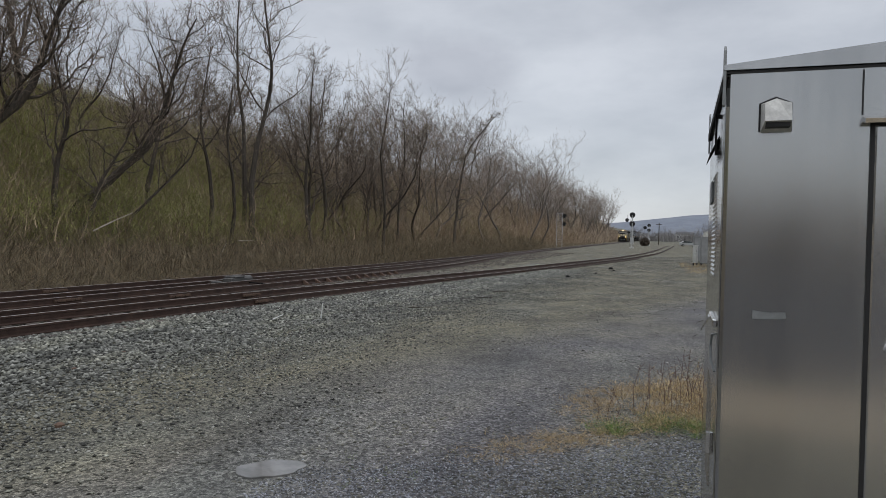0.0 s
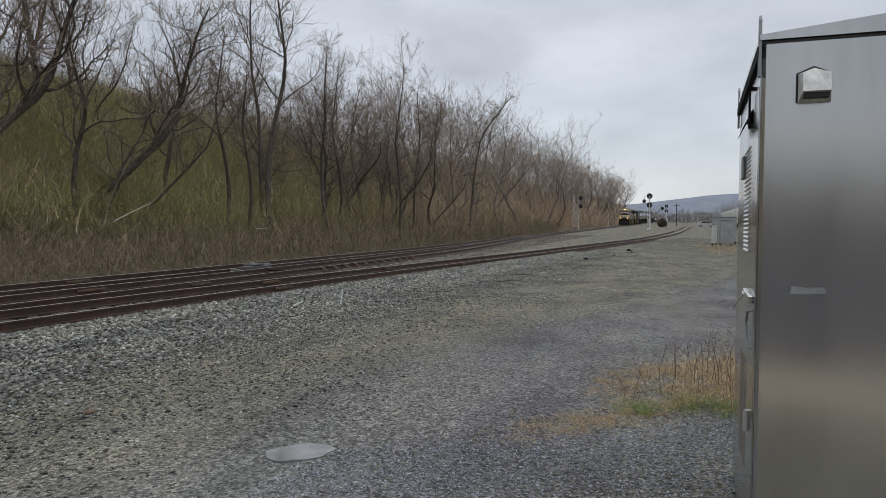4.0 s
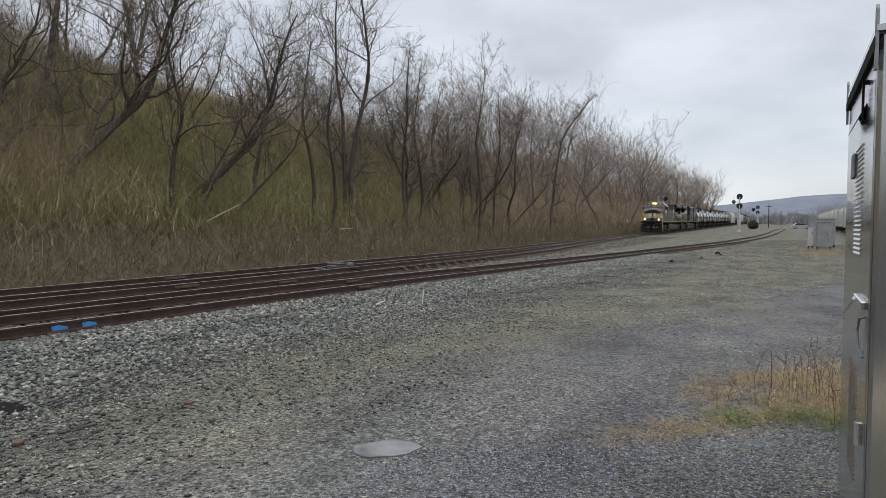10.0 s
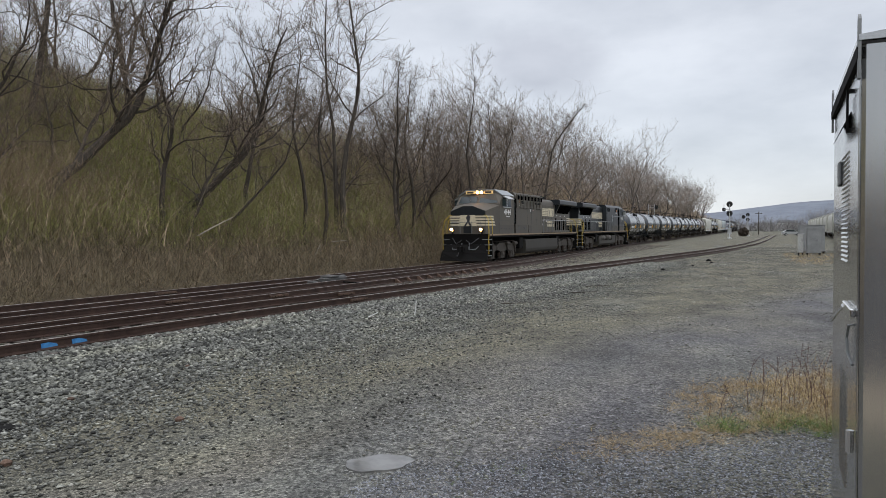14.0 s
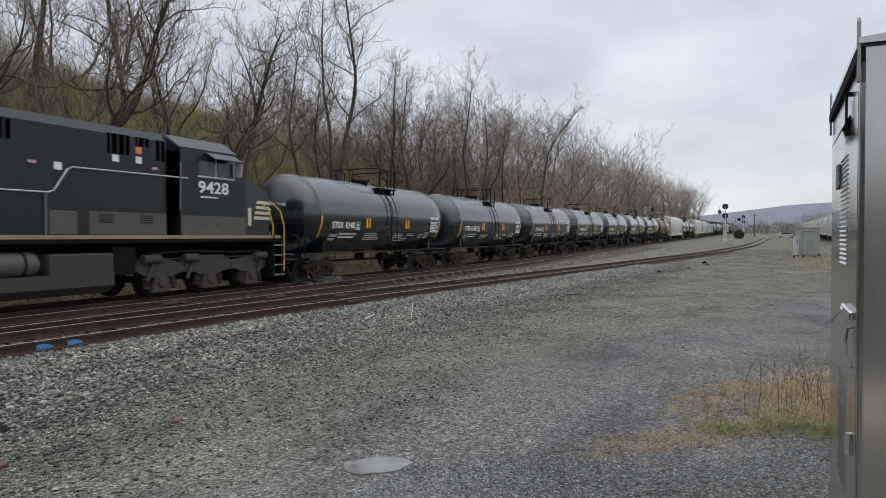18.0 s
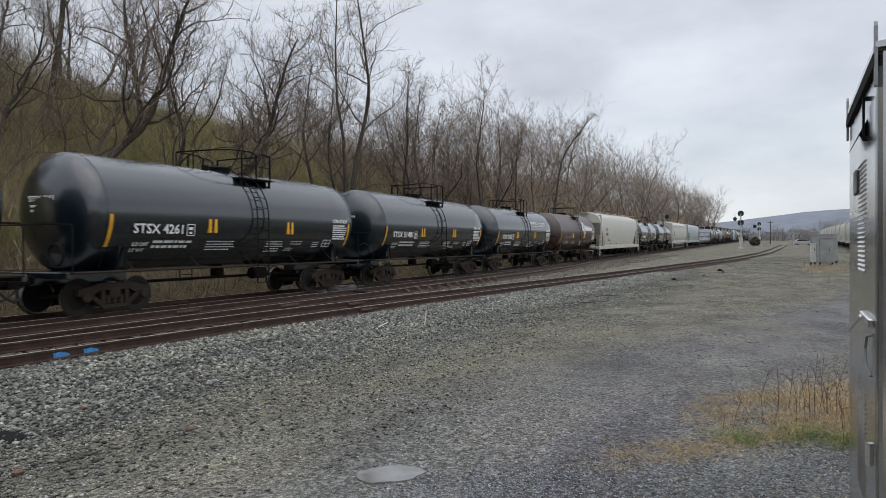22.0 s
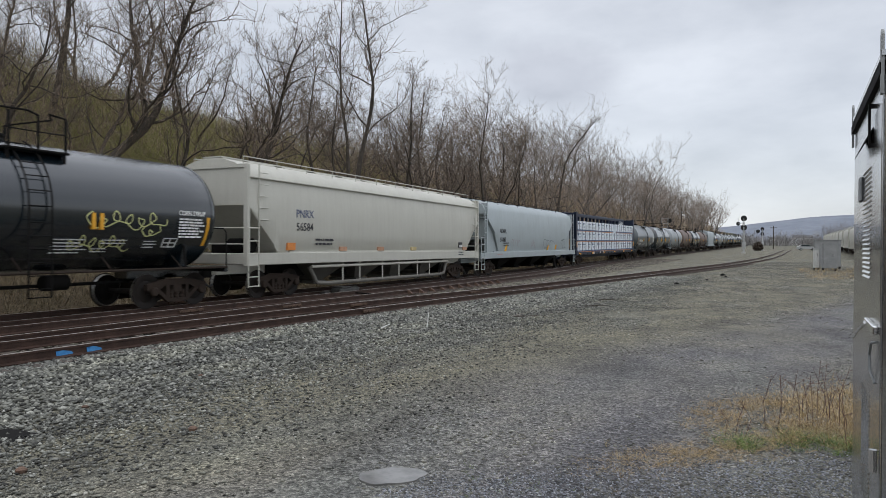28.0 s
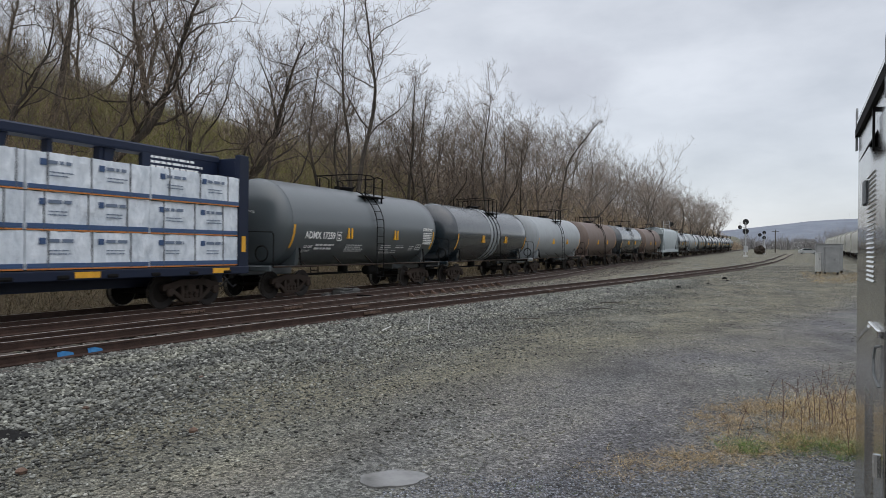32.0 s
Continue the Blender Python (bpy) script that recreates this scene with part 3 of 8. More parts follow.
def tank_car(mat, at, label, marks=(), seed=0, length=TANK_LENGTH, brand=None, belt=None):
    """A stub-sill tank car: shell with domed heads, saddles, side sills, top platform with hoops, ladders, handrails, trucks."""
    L, R, zc = length, 1.58, 2.62
    half, mid = L / 2 - 0.80, 0.12
    key = round(L, 1)
    if key not in TANKS:
        d = TANKS[key] = {}
        prof = [(-half + 0.62 * (1 - math.sqrt(max(0, 1 - k * k))), R * k) for k in (0.0, 0.2, 0.4, 0.56, 0.7, 0.8, 0.88, 0.94, 0.975)] + [(-half + 0.62, R)]
        prof += [(-half + 0.63, R)] + [(a, R) for a in np.linspace(-half + 1.6, half - 1.6, 6)] + [(-a, r) for a, r in reversed(prof)]
        d["shell"] = Shape().lathe((0, mid, zc), "y", prof, 56).mesh("shell", True)
        d["weld"] = Shape().lathe((0, 0, zc), "y", [(-0.03, R), (-0.03, R + 0.006), (0.03, R + 0.006), (0.03, R)], 56).mesh("weld_band", True)
        for s, nm in ((-1, "sill_a"), (1, "sill_b")):
            sill = Shape()
            sill.box(-0.28, s * (half - 2.4), 0.78, 0.28, s * (L / 2 - 0.5), 1.12, 0.03)
            sill.box(-1.35, s * (L / 2 - 0.62), 0.95, 1.45, s * (L / 2 - 0.48), 1.12, 0.02)
            sill.prism([(-1.25, 1.12), (1.25, 1.12), (1.36, 1.95), (1.1, 1.6), (-1.1, 1.6), (-1.36, 1.95)], "y", s * (half - 1.45), s * (half - 1.25))
            sill.box(-1.2, s * (L / 2 - 2.0), 1.08, 1.47, s * (L / 2 - 0.6), 1.13)
            d[nm] = sill.mesh("end_sill")
        rail = Shape().tube([(1.50, -L / 2 + 0.6, 1.10), (1.50, L / 2 - 0.6, 1.10)], 0.035, 6)
        for y in np.linspace(-half + 1.6, half - 1.6, 5):
            rail.tube([(1.5, y, 1.1), (1.0, y + 0.05, 1.5)], 0.02, 5)
        d["side_rail"] = rail.mesh("side_rail", True)
        d["far_rail"] = Shape().tube([(-1.50, -L / 2 + 0.6, 1.10), (-1.50, L / 2 - 0.6, 1.10)], 0.035, 6).mesh("side_rail", True)
        for s, nm in ((-1, "rail_a"), (1, "rail_b")):
            hr = Shape()
            hr.tube([(1.48, s * (L / 2 - 0.6), 1.1), (1.48, s * (L / 2 - 0.62), 2.16), (1.40, s * (L / 2 - 0.64), 2.27), (0.6, s * (L / 2 - 0.66), 2.29), (-1.3, s * (L / 2 - 0.66), 2.29), (-1.42, s * (L / 2 - 0.66), 2.2), (-1.46, s * (L / 2 - 0.62), 1.1)], 0.022, 6)
            hr.tube([(-1.46, s * (L / 2 - 0.6), 2.1), (-1.0, s * (L / 2 - 0.4), 1.12)], 0.022, 6)
            hr.tube([(1.44, s * (L / 2 - 2.2), 1.12), (1.36, s * (L / 2 - 2.2), 1.75)], 0.035, 6)
            d[nm] = hr.mesh("end_handrail", True)
        for x0, nm in ((-1.22, "platform_far"), (0.72, "platform_near")):
            pf = Shape()
            pf.box(x0, -0.24, 3.90, x0 + 0.50, 1.38, 3.955, 0.012)
            for y in (-0.15, 1.25):
                pf.box(x0 + 0.05, y, 3.62 if x0 < 0 else 3.72, x0 + 0.12, y + 0.05, 3.905)
                pf.box(x0 + 0.38, y, 3.62 if x0 > 0 else 3.72, x0 + 0.45, y + 0.05, 3.905)
            d[nm] = pf.mesh("platform")
        dome = Shape().lathe((0, 0.1, zc + R - 0.03), "z", [(0, 0.36), (0.10, 0.36), (0.11, 0.40), (0.15, 0.40), (0.19, 0.30), (0.21, 0.0)], 18)
        dome.lathe((0.1, -0.62, zc + R - 0.03), "z", [(0, 0.12), (0.16, 0.12), (0.17, 0.0)], 12)
        dome.tube([(0.36, 0.1, zc + R + 0.1), (0.55, 0.1, zc + R + 0.16)], 0.025, 6)
        d["dome"] = dome.mesh("manway", True)
        hp = Shape()
        zt = 4.76
        d["post"] = Shape().box(-0.022, -0.022, 3.92, 0.022, 0.022, zt).mesh("rail_post")
        hp.tube([(1.15, 0.6, zt - 0.02), (1.14, 0.35, zt + 0.06), (1.0, -0.4, zt + 0.06), (0.75, -1.0, zt), (0.35, -1.4, zt - 0.06), (-0.35, -1.4, zt - 0.06), (-0.75, -1.0, zt), (-1.0, -0.4, zt + 0.06), (-1.14, 0.35, zt + 0.06), (-1.15, 0.6, zt - 0.02)], 0.024, 6)
        hp.tube([(1.15, 1.3, zt), (1.12, 0.9, zt + 0.05), (0.6, 1.32, zt + 0.02), (-0.6, 1.32, zt + 0.02), (-1.15, 1.3, zt)], 0.024, 6)
        hp.tube([(0.5, -1.2, zt - 0.28), (0.35, -0.8, zt - 0.25), (0.3, -0.5, zt - 0.3), (0.3, -0.48, 4.15)], 0.02, 6)
        hp.tube([(0.35, -1.4, zt - 0.06), (0.36, -1.4, 4.12)], 0.02, 6)
        hp.tube([(-0.35, -1.4, zt - 0.06), (-0.36, -1.4, 4.12)], 0.02, 6)
        hp.tube([(1.16, -0.1, 4.36), (1.16, 1.3, 4.36)], 0.016, 5)
        d["hoops"] = hp.mesh("platform_rail", True)
        for s, nm in ((1, "near"), (-1, "far")):
            ld = Shape()
            arc = [(s * (R + 0.10) * math.cos(a), (R + 0.10) * math.sin(a) + zc) for a in np.linspace(radians(68), 0, 9)] + [(s * (R + 0.10), 1.0), (s * (R + 0.08), 0.55)]
            for y in (0.02, 0.58):
                ld.tube([(x, y, z) for x, z in arc], 0.022, 5)
            pts = [(s * (R + 0.10) * math.cos(a), (R + 0.10) * math.sin(a) + zc) for a in np.linspace(radians(60), 0, 6)] + [(s * (R + 0.10), z) for z in (2.25, 1.95, 1.65, 1.35, 1.05, 0.75, 0.56)]
            for x, z in pts:
                ld.tube([(x, 0.02, z), (x, 0.58, z)], 0.014, 5)
            d["ladder" + nm] = ld.mesh("ladder", True)
        un = Shape().tube([(0.1, -half + 2.2, 0.72), (0.1, half - 2.2, 0.72)], 0.05, 6)
        un.disc((0, 0, 0.95), "z", 0.22, 0.5, 12)
        un.disc((0.35, 1.6, 0.8), "y", 0.2, 0.7, 14, 0.04)
        d["outlet"] = un.mesh("outlet_and_pipes", True)
        d["wheelb"] = Shape().lathe((1.1, -L / 2 + 0.45, 1.55), "y", [(-0.02, 0.26), (0.02, 0.29), (0.05, 0.26), (0.02, 0.23), (-0.02, 0.26)], 18).mesh("brake_wheel", True)
        strip = Shape()
        for k in range(4):
            a0, a1 = radians(-2 - k * 8.0), radians(-2 - (k + 1) * 8.0)
            q = R + 0.006
            strip.add([(q * math.cos(a0), -0.06, zc + q * math.sin(a0)), (q * math.cos(a0), 0.06, zc + q * math.sin(a0)), (q * math.cos(a1), 0.06, zc + q * math.sin(a1)), (q * math.cos(a1), -0.06, zc + q * math.sin(a1))], [(0, 1, 2, 3)])
        d["strip"] = strip.mesh("reflective_strip")
        d["strip2"] = Shape().box(R - 0.10, -0.05, zc - 0.49, R + 0.008, 0.05, zc - 0.08).mesh("reflective_strip")
    d = TANKS[key]
    t = thing("tank_car", at, label, "tank car", "cars of the moving freight train")

    def own(me):
        if me.materials and me.materials[0] != mat:
            me = me.copy()
            me.materials.clear()
        return me
    sh = part("shell", own(d["shell"]), mat, t)
    weld = own(d["weld"])
    for y in (mid - half + 0.64, mid + half - 0.64):
        part("weld_band", weld, mat, sh, at=(0, y, 0))
    if belt:
        bs = Shape()
        for y in (-0.55, 0.0, 0.55):
            bs.lathe((0, 0, zc), "y", [(y - 0.16, R + 0.001), (y - 0.16, R + 0.012), (y + 0.16, R + 0.012), (y + 0.16, R + 0.001)], 56)
        part("painted_belt", bs, belt, sh, "pale painted belt round the middle", True)
    for nm in ("sill_a", "sill_b"):
        part("end_sill", own(d[nm]), mat, t)
    for nm in ("side_rail", "far_rail"):
        part("side_rail", d[nm], M_UNDER if nm == "far_rail" else M_TRUCK, t)
    for nm in ("rail_a", "rail_b"):
        part("end_handrail", d[nm], M_UNDER, t)
    for nm in ("platform_near", "platform_far"):
        part("platform", d[nm], M_UNDER, t)
    part("manway", d["dome"], M_UNDER, t)
    hoop = part("platform_rail", d["hoops"], M_UNDER, t)
    for y in (-0.1, 0.6, 1.3):
        for x in (1.15, -1.15):
            part("rail_post", d["post"], M_UNDER, hoop, at=(x, y, 0))
    for nm in ("near", "far"):
        part("ladder", d["ladder" + nm], M_UNDER, t)
    part("outlet", d["outlet"], M_UNDER, t)
    part("brake_wheel", d["wheelb"], M_UNDER, t)
    for y in (-5.42, 5.6):
        part("reflective_strip", d["strip"], M_YELLOW, sh, "yellow reflective strip", at=(0, y, 0))
    for y in (-1.98, -1.74, 1.75, 1.98):
        part("reflective_strip", d["strip2"], M_YELLOW, sh, "yellow reflective strip", at=(0, y, 0))
    for s in (-1, 1):
        freight_truck(t, s * (L / 2 - 2.15))
        coupler(t, s * (L / 2 - 0.62), s)
    tilt_of = lambda z: math.degrees(math.asin(max(-1, min(1, -z / R))))
    reach = lambda z: math.sqrt(R * R - z * z)

    def letter(me, y, z, what, lift=0.012, lean=1.0):
        part("lettering", me, M_WHITE, sh, what, at=side(reach(z) + lift, y, zc + z, tilt_of(z) * lean))
    if marks and marks[0]:
        letter(text_mesh(marks[0], 0.36, M_WHITE, 0.19 * len(marks[0])), -3.85, -0.42, "white reporting mark", 0.04, 0.45)
        bx = Shape()
        for a, b, c, e in ((-0.15, -0.17, -0.13, 0.17), (0.13, -0.17, 0.15, 0.17), (-0.15, -0.17, 0.15, -0.15), (-0.15, 0.15, 0.15, 0.17), (-0.08, 0.0, 0.08, 0.08), (-0.05, -0.11, 0.05, -0.05)):
            bx.box(a, b, 0, c, e, 0.004)
        letter(bx, -3.85 + 0.095 * len(marks[0]) + 0.26, -0.42, "white boxed mark", 0.04, 0.45)
        part("lettering", text_mesh(marks[0], 0.2, M_WHITE, 0.95), M_WHITE, sh, "white reporting mark on the tank head", at=Matrix.Translation((-0.1, mid - half + 0.03, 2.95)) @ pose(0, 0, 0, 97, 0, 0))
        part("lettering", bars(2, 0.8, 0.12, 0.06, seed + 2), M_WHITE, sh, "small print on the tank head", at=Matrix.Translation((-0.5, mid - half + 0.02, 2.74)) @ pose(0, 0, 0, 94, 0, 0))
        for k, line in enumerate(("LD LMT", "LT WT")):
            letter(text_mesh(line, 0.155, M_WHITE), -4.35 - k * 0.04, -0.83 - k * 0.16, "white load limit lettering")
    if marks:
        if len(marks) > 1:
            letter(text_mesh(marks[1], 0.19, M_WHITE, 1.0), 4.95, 0.03, "white lettering")
            letter(bars(7, 0.98, 0.083, 0.05, seed), 4.46, -0.16, "block of small white print", 0.03)
        for y, z, w, r, h in ((-3.98, -0.79, 1.45, 2, 0.08), (-1.95, -0.76, 1.35, 4, 0.032), (0.8, -0.76, 0.95, 5, 0.034), (2.1, -0.76, 0.8, 2, 0.03), (3.4, -0.78, 0.45, 3, 0.03), (1.9, -0.98, 0.5, 2, 0.03)):
            letter(bars(r, w, 0.155 if h == 0.08 else 0.09, h, seed + int(y * 7)), y, z, "rows of small white print", 0.03)
        bx = Shape()
        for a, b, c, e in ((-0.25, -0.15, -0.22, 0.15), (0.22, -0.15, 0.25, 0.15), (-0.25, -0.15, 0.25, -0.12), (-0.25, 0.12, 0.25, 0.15), (-0.25, -0.02, 0.25, 0.01), (-0.02, -0.15, 0.01, 0.15)):
            bx.box(a, b, 0, c, e, 0.004)
        letter(bx, 4.3, -0.80, "white hazard panel outline")
    if brand:
        strokes = []
        for k, h in enumerate((0.32, 0.29, 0.32, 0.29, 0.24, 0.32, 0.29, 0.32, 0.29)):
            x = k * 0.385
            strokes += [[(x + c, 0), (x + c + w, 0), (x + c + w, h), (x + c, h)] for c, w in ((0.02, 0.075), (0.19, 0.06))]
            strokes.append([(x, h * (0.0 if k % 2 else 0.82)), (x + 0.28, h * (0.0 if k % 2 else 0.82)), (x + 0.28, h * (0.16 if k % 2 else 1.0)), (x, h * (0.16 if k % 2 else 1.0))])
        on_shell(sh, "lettering", strokes, 1.05, zc + 0.33, M_WHITE, "white company name drawn as plain strokes")
    return t


def covered_hopper(mat, at, label, length=20.9, marks=("", ""), seed=0, brand=False):
    """A curved-side covered hopper: ribless body, sloped end sheets, roof with running board, end ladders, four bays."""
    L = length
    hw = 1.55
    t = thing("covered_hopper", at, label, "hopper car", "cars of the moving freight train")
    closed = seed in (2, 3)          # ends carried out over the couplers
    half = L / 2 - (0.25 if closed else 0.55)
    sill0, sill1 = (1.13, 1.52) if seed == 2 else (1.06, 1.42) if seed == 3 else (1.0, 1.32)
    post = 0.0 if seed == 2 else 0.92

    def section(y, zlow):
        pts = []
        for x, z in ((-1.0, 4.42), (-0.55, 4.55), (0.55, 4.55), (1.0, 4.42), (1.34, 4.22), (1.46, 3.95), (hw, 3.0), (hw, 2.2), (1.48, 1.55), (1.42, 1.2)):
            pts.append((x, y, max(z, zlow) if z < 4 else z))
        pts += [(-x, yy, z) for x, yy, z in reversed(pts[4:])]
        return pts
    ys = [(-half + 0.4, 3.6), (-half + 0.65, 3.4), (-half + 2.65, 1.5), (-half + 2.75, 1.2), (half - 3.1, 1.2), (half - 3.0, 1.5), (half - 1.3, 3.1), (half - 1.0, 3.25)]
    if seed == 2:
        ys[:4] = [(-half + 0.05, 3.05), (-half + 0.12, 3.0), (-half + 1.42, 1.8), (-half + 1.48, 1.68), (-half + 1.58, 1.58), (-half + 1.75, 1.45)]
        ys[6:] = [(-a, b) for a, b in reversed(ys[:6])]
    elif seed == 3:
        ys[:4] = [(-half + 0.72, 3.72), (-half + 1.0, 3.5), (-half + 2.28, 2.6), (-half + 2.95, 1.6), (-half + 3.05, 1.35)]
        ys[5:] = [(-a, b) for a, b in reversed(ys[:5])]
    body = part("body", Shape().loft([section(*s) for s in ys]), mat, t, smooth=True)
    if seed == 3:
        for s in (-1, 1):
            part("end_sheet", Shape().box(-1.30, s * (half - 1.12), 2.2, 1.30, s * (half - 1.15), 4.3), mat, t, "flat pale end sheet")
            for x in (-1, 1):
                part("side_plate", Shape().box(x * 1.33, s * (half - 1.05), 1.38, x * 1.36, s * (half - 3.4), 4.12), mat, t, "flat pale plate behind the curved side")
                part("reflective_strip", Shape().box(x * 1.36, s * (half - 1.06), 1.5, x * 1.366, s * (half - 1.13), 2.34), M_YELLOW, t, "upright yellow reflective strip")
    if seed == 2:
        for x in (-1, 1):
            part("eave_ledge", Shape().box(x * 1.40, -half + 0.05, 3.93, x * 1.535, half - 0.05, 3.985, 0.01), mat, t)
    for s in (-1, 1):
        fr = Shape()
        fr.box(-hw, s * half, sill0 + 0.02, hw, s * (half - 0.3), sill1 - 0.02, 0.02)
        fr.box(-0.3, s * half, 0.8, 0.3, s * (half - 3.5), 1.1)
        for x in (-1, 1):
            fr.box(x * (hw - 0.14), s * (half - post), 1.1, x * (hw + 0.01), s * (half - post - 0.13), 4.3)
            if not closed:
                fr.box(x * (hw - 0.10), s * (half - 1.75), 1.1, x * (hw - 0.02), s * (half - 1.87), 2.6)
        fr.box(-hw, s * (half - post), 4.25, hw, s * (half - post - 0.13), 4.36)
        fr.box(-0.45, s * (half - 0.1), 4.55, 0.45, s * (half - 1.1), 4.6)
        for z in (3.45, 3.9):
            fr.box(-hw + 0.1, s * (half - 0.93), z, hw - 0.1, s * (half - 1.0), z + 0.1)
        for k in range(4):
            fr.box(-1.3, s * (half - 1.3 - k * 0.35), 2.95 - k * 0.35, 1.3, s * (half - 1.36 - k * 0.35), 3.07 - k * 0.35)
        fr.box(-0.5, s * (half - 2.6), 1.2, 0.5, s * (half - 2.7), 1.9)
        part("end_frame", fr, mat, t)
    for x in (-1, 1):
        sills = Shape()
        sills.box(x * (hw - 0.13), -half, sill0, x * (hw + 0.02), half, sill1, 0.015)
        sills.box(x * (hw - 0.1), -half + 2.2, sill1 - 0.02, x * (hw - 0.02), half - 2.2, sill1 + 0.06)
        part("side_sill", sills, mat, t)
    roof = Shape().box(-0.4, -half + 0.1, 4.62, 0.4, half - 0.1, 4.66)
    for y in np.linspace(-half + 0.3, half - 0.3, 14):
        roof.box(-0.42, y - 0.03, 4.5, 0.42, y + 0.03, 4.62)
    part("running_board", roof, M_UNDER if mat == M_HGREY else mat, t)
    for x in (-1.05, 1.05):
        hand = Shape()
        hand.tube([(x, -half + 0.4, 4.66), (x, half - 0.4, 4.66)], 0.018, 5)
        for y in np.linspace(-half + 0.4, half - 0.4, 12):
            hand.tube([(x, y, 4.4), (x, y, 4.66)], 0.016, 5)
        part("roof_rail", hand, M_UNDER if mat == M_HGREY else mat, t, smooth=True)
    for y in np.linspace(-half + 2, half - 2, 9):
        part("roof_hatch", Shape().box(-0.5, y - 0.7, 4.52, 0.5, y + 0.7, 4.61, 0.03), mat, t)
    for s in (-1, 1):
        ld = Shape()
        for x in (hw + 0.02,):
            for k in (half - 0.05, half - 0.55):
                ld.tube([(x, s * k, 0.42), (x, s * k, 2.35 if k > half - 0.1 else 4.4)], 0.024, 5)
            for z in (0.45, 0.75, 1.12, 1.5, 1.9, 2.32):
                ld.tube([(x, s * (half - 0.05), z), (x, s * (half - (1.9 if z > 1.7 and not closed else 0.55)), z)], 0.02, 5)
            for z in np.arange(2.6, 4.5, 0.38):
                ld.tube([(x, s * (half - 0.55), z), (x, s * (half - 1.0), z)], 0.016, 5)
            if not closed:
                ld.tube([(x, s * (half - 1.9), 1.2), (x, s * (half - 1.9), 2.32)], 0.02, 5)
        ld.tube([(-hw, s * (half - 0.05), 2.32), (hw, s * (half - 0.05), 2.32)], 0.022, 5)
        ld.tube([(-hw, s * (half - 0.05), 1.8), (hw, s * (half - 0.05), 1.8)], 0.02, 5)
        part("ladder", ld, mat, t)
        eq = Shape().disc((0.5, s * (half - 0.95), 1.75), "x", 0.25, 1.0, 14, 0.05)
        eq.box(-0.6, s * (half - 0.7), 1.3, 0.2, s * (half - 1.2), 1.8, 0.03)
        part("brake_gear", eq, M_UNDER, t)
        freight_truck(t, s * (L / 2 - 2.5))
        coupler(t, s * (L / 2 - 0.53), s)
    n = 4
    w = (2 * half - 7.4) / n
    for i in range(n):
        y = -half + 3.7 + w * (i + 0.5)
        b = Shape().loft([[(-1.35, y - w * 0.47, 1.25), (1.35, y - w * 0.47, 1.25), (1.35, y + w * 0.47, 1.25), (-1.35, y + w * 0.47, 1.25)],
                          [(-0.55, y - 0.32, 0.42), (0.55, y - 0.32, 0.42), (0.55, y + 0.32, 0.42), (-0.55, y + 0.32, 0.42)]])
        b.box(-0.7, y - 0.42, 0.30, 0.7, y + 0.42, 0.42, 0.02)
        part("discharge_bay", b, M_UNDER if seed != 2 else M_DUSTYBAY, t)
    if seed == 2:
        part("discharge_pipe", Shape().tube([(1.45, -half + 3.6, 1.0), (1.45, half - 4.0, 1.0)], 0.055, 8), mat, t, smooth=True)
        part("discharge_pipe", Shape().tube([(1.35, -half + 3.6, 0.98), (1.4, -half + 4.0, 0.40), (1.45, -half + 4.6, 0.36), (1.45, half - 5.0, 0.36), (1.42, half - 4.4, 0.42), (1.35, half - 4.0, 0.98)], 0.075, 8), M_DUSTYBAY, t, "dusty lower discharge pipe", smooth=True)
        for y in (-4.1, -2.85, -1.0, 0.47, 2.3, 3.6):
            part("pipe_hanger", Shape().box(1.44, y - 0.03, 0.38, 1.47, y + 0.03, 1.16), mat, t)
        # black box along the middle, added as the shade between the bays
        part("centre_sill", Shape().box(-0.42, -half + 2.4, 0.62, 0.42, half - 2.4, 1.2), M_UNDER, t)
    if marks[0]:
        y0, z1, z2 = {1: (3.4, 2.95, 2.48), 2: (3.05, 2.87, 2.41), 3: (3.62, 2.72, 2.19)}[seed]
        part("lettering", text_mesh(marks[0], 0.40, M_DARK if seed != 2 else M_MARKBLUE, bold=0.004), M_DARK, body, "dark reporting mark", at=side(hw + 0.012, -half + y0, z1))
        part("lettering", text_mesh(marks[1], 0.40, M_DARK, bold=0.004), M_DARK, body, "dark car number", at=side(hw + 0.012, -half + y0, z2))
        if seed == 2:
            part("orange_patch", Shape().box(hw - 0.1, -half + 2.05, 1.60, hw + 0.012, -half + 2.5, 1.86), M_ORANGE, body, "orange painted patch")
            for y, m in ((-4.2, M_TANPATCH), (-1.3, M_TANPATCH), (1.75, M_YELLOWFADE), (7.78, M_TANPATCH)):
                part("faded_patch", Shape().box(hw - 0.1, y - 0.24, 1.57, hw + 0.012, y + 0.24, 1.73), m, body, "faded tan painted patch")
            board = part("data_panel", Shape().box(hw - 0.1, 6.98, 1.70, hw + 0.01, 7.38, 1.98), M_DARK, body, "dark panel with pale boxes")
            for a in (7.02, 7.20):
                part("panel_field", Shape().box(hw - 0.1, a, 1.74, hw + 0.016, a + 0.14, 1.84), M_WHITE, board)
            part("lettering", bars(2, 0.75, 0.12, 0.06, 9), M_DARK, t, "rows of small dark print", at=side(hw + 0.024, 6.9, 1.42))
        elif seed == 3:
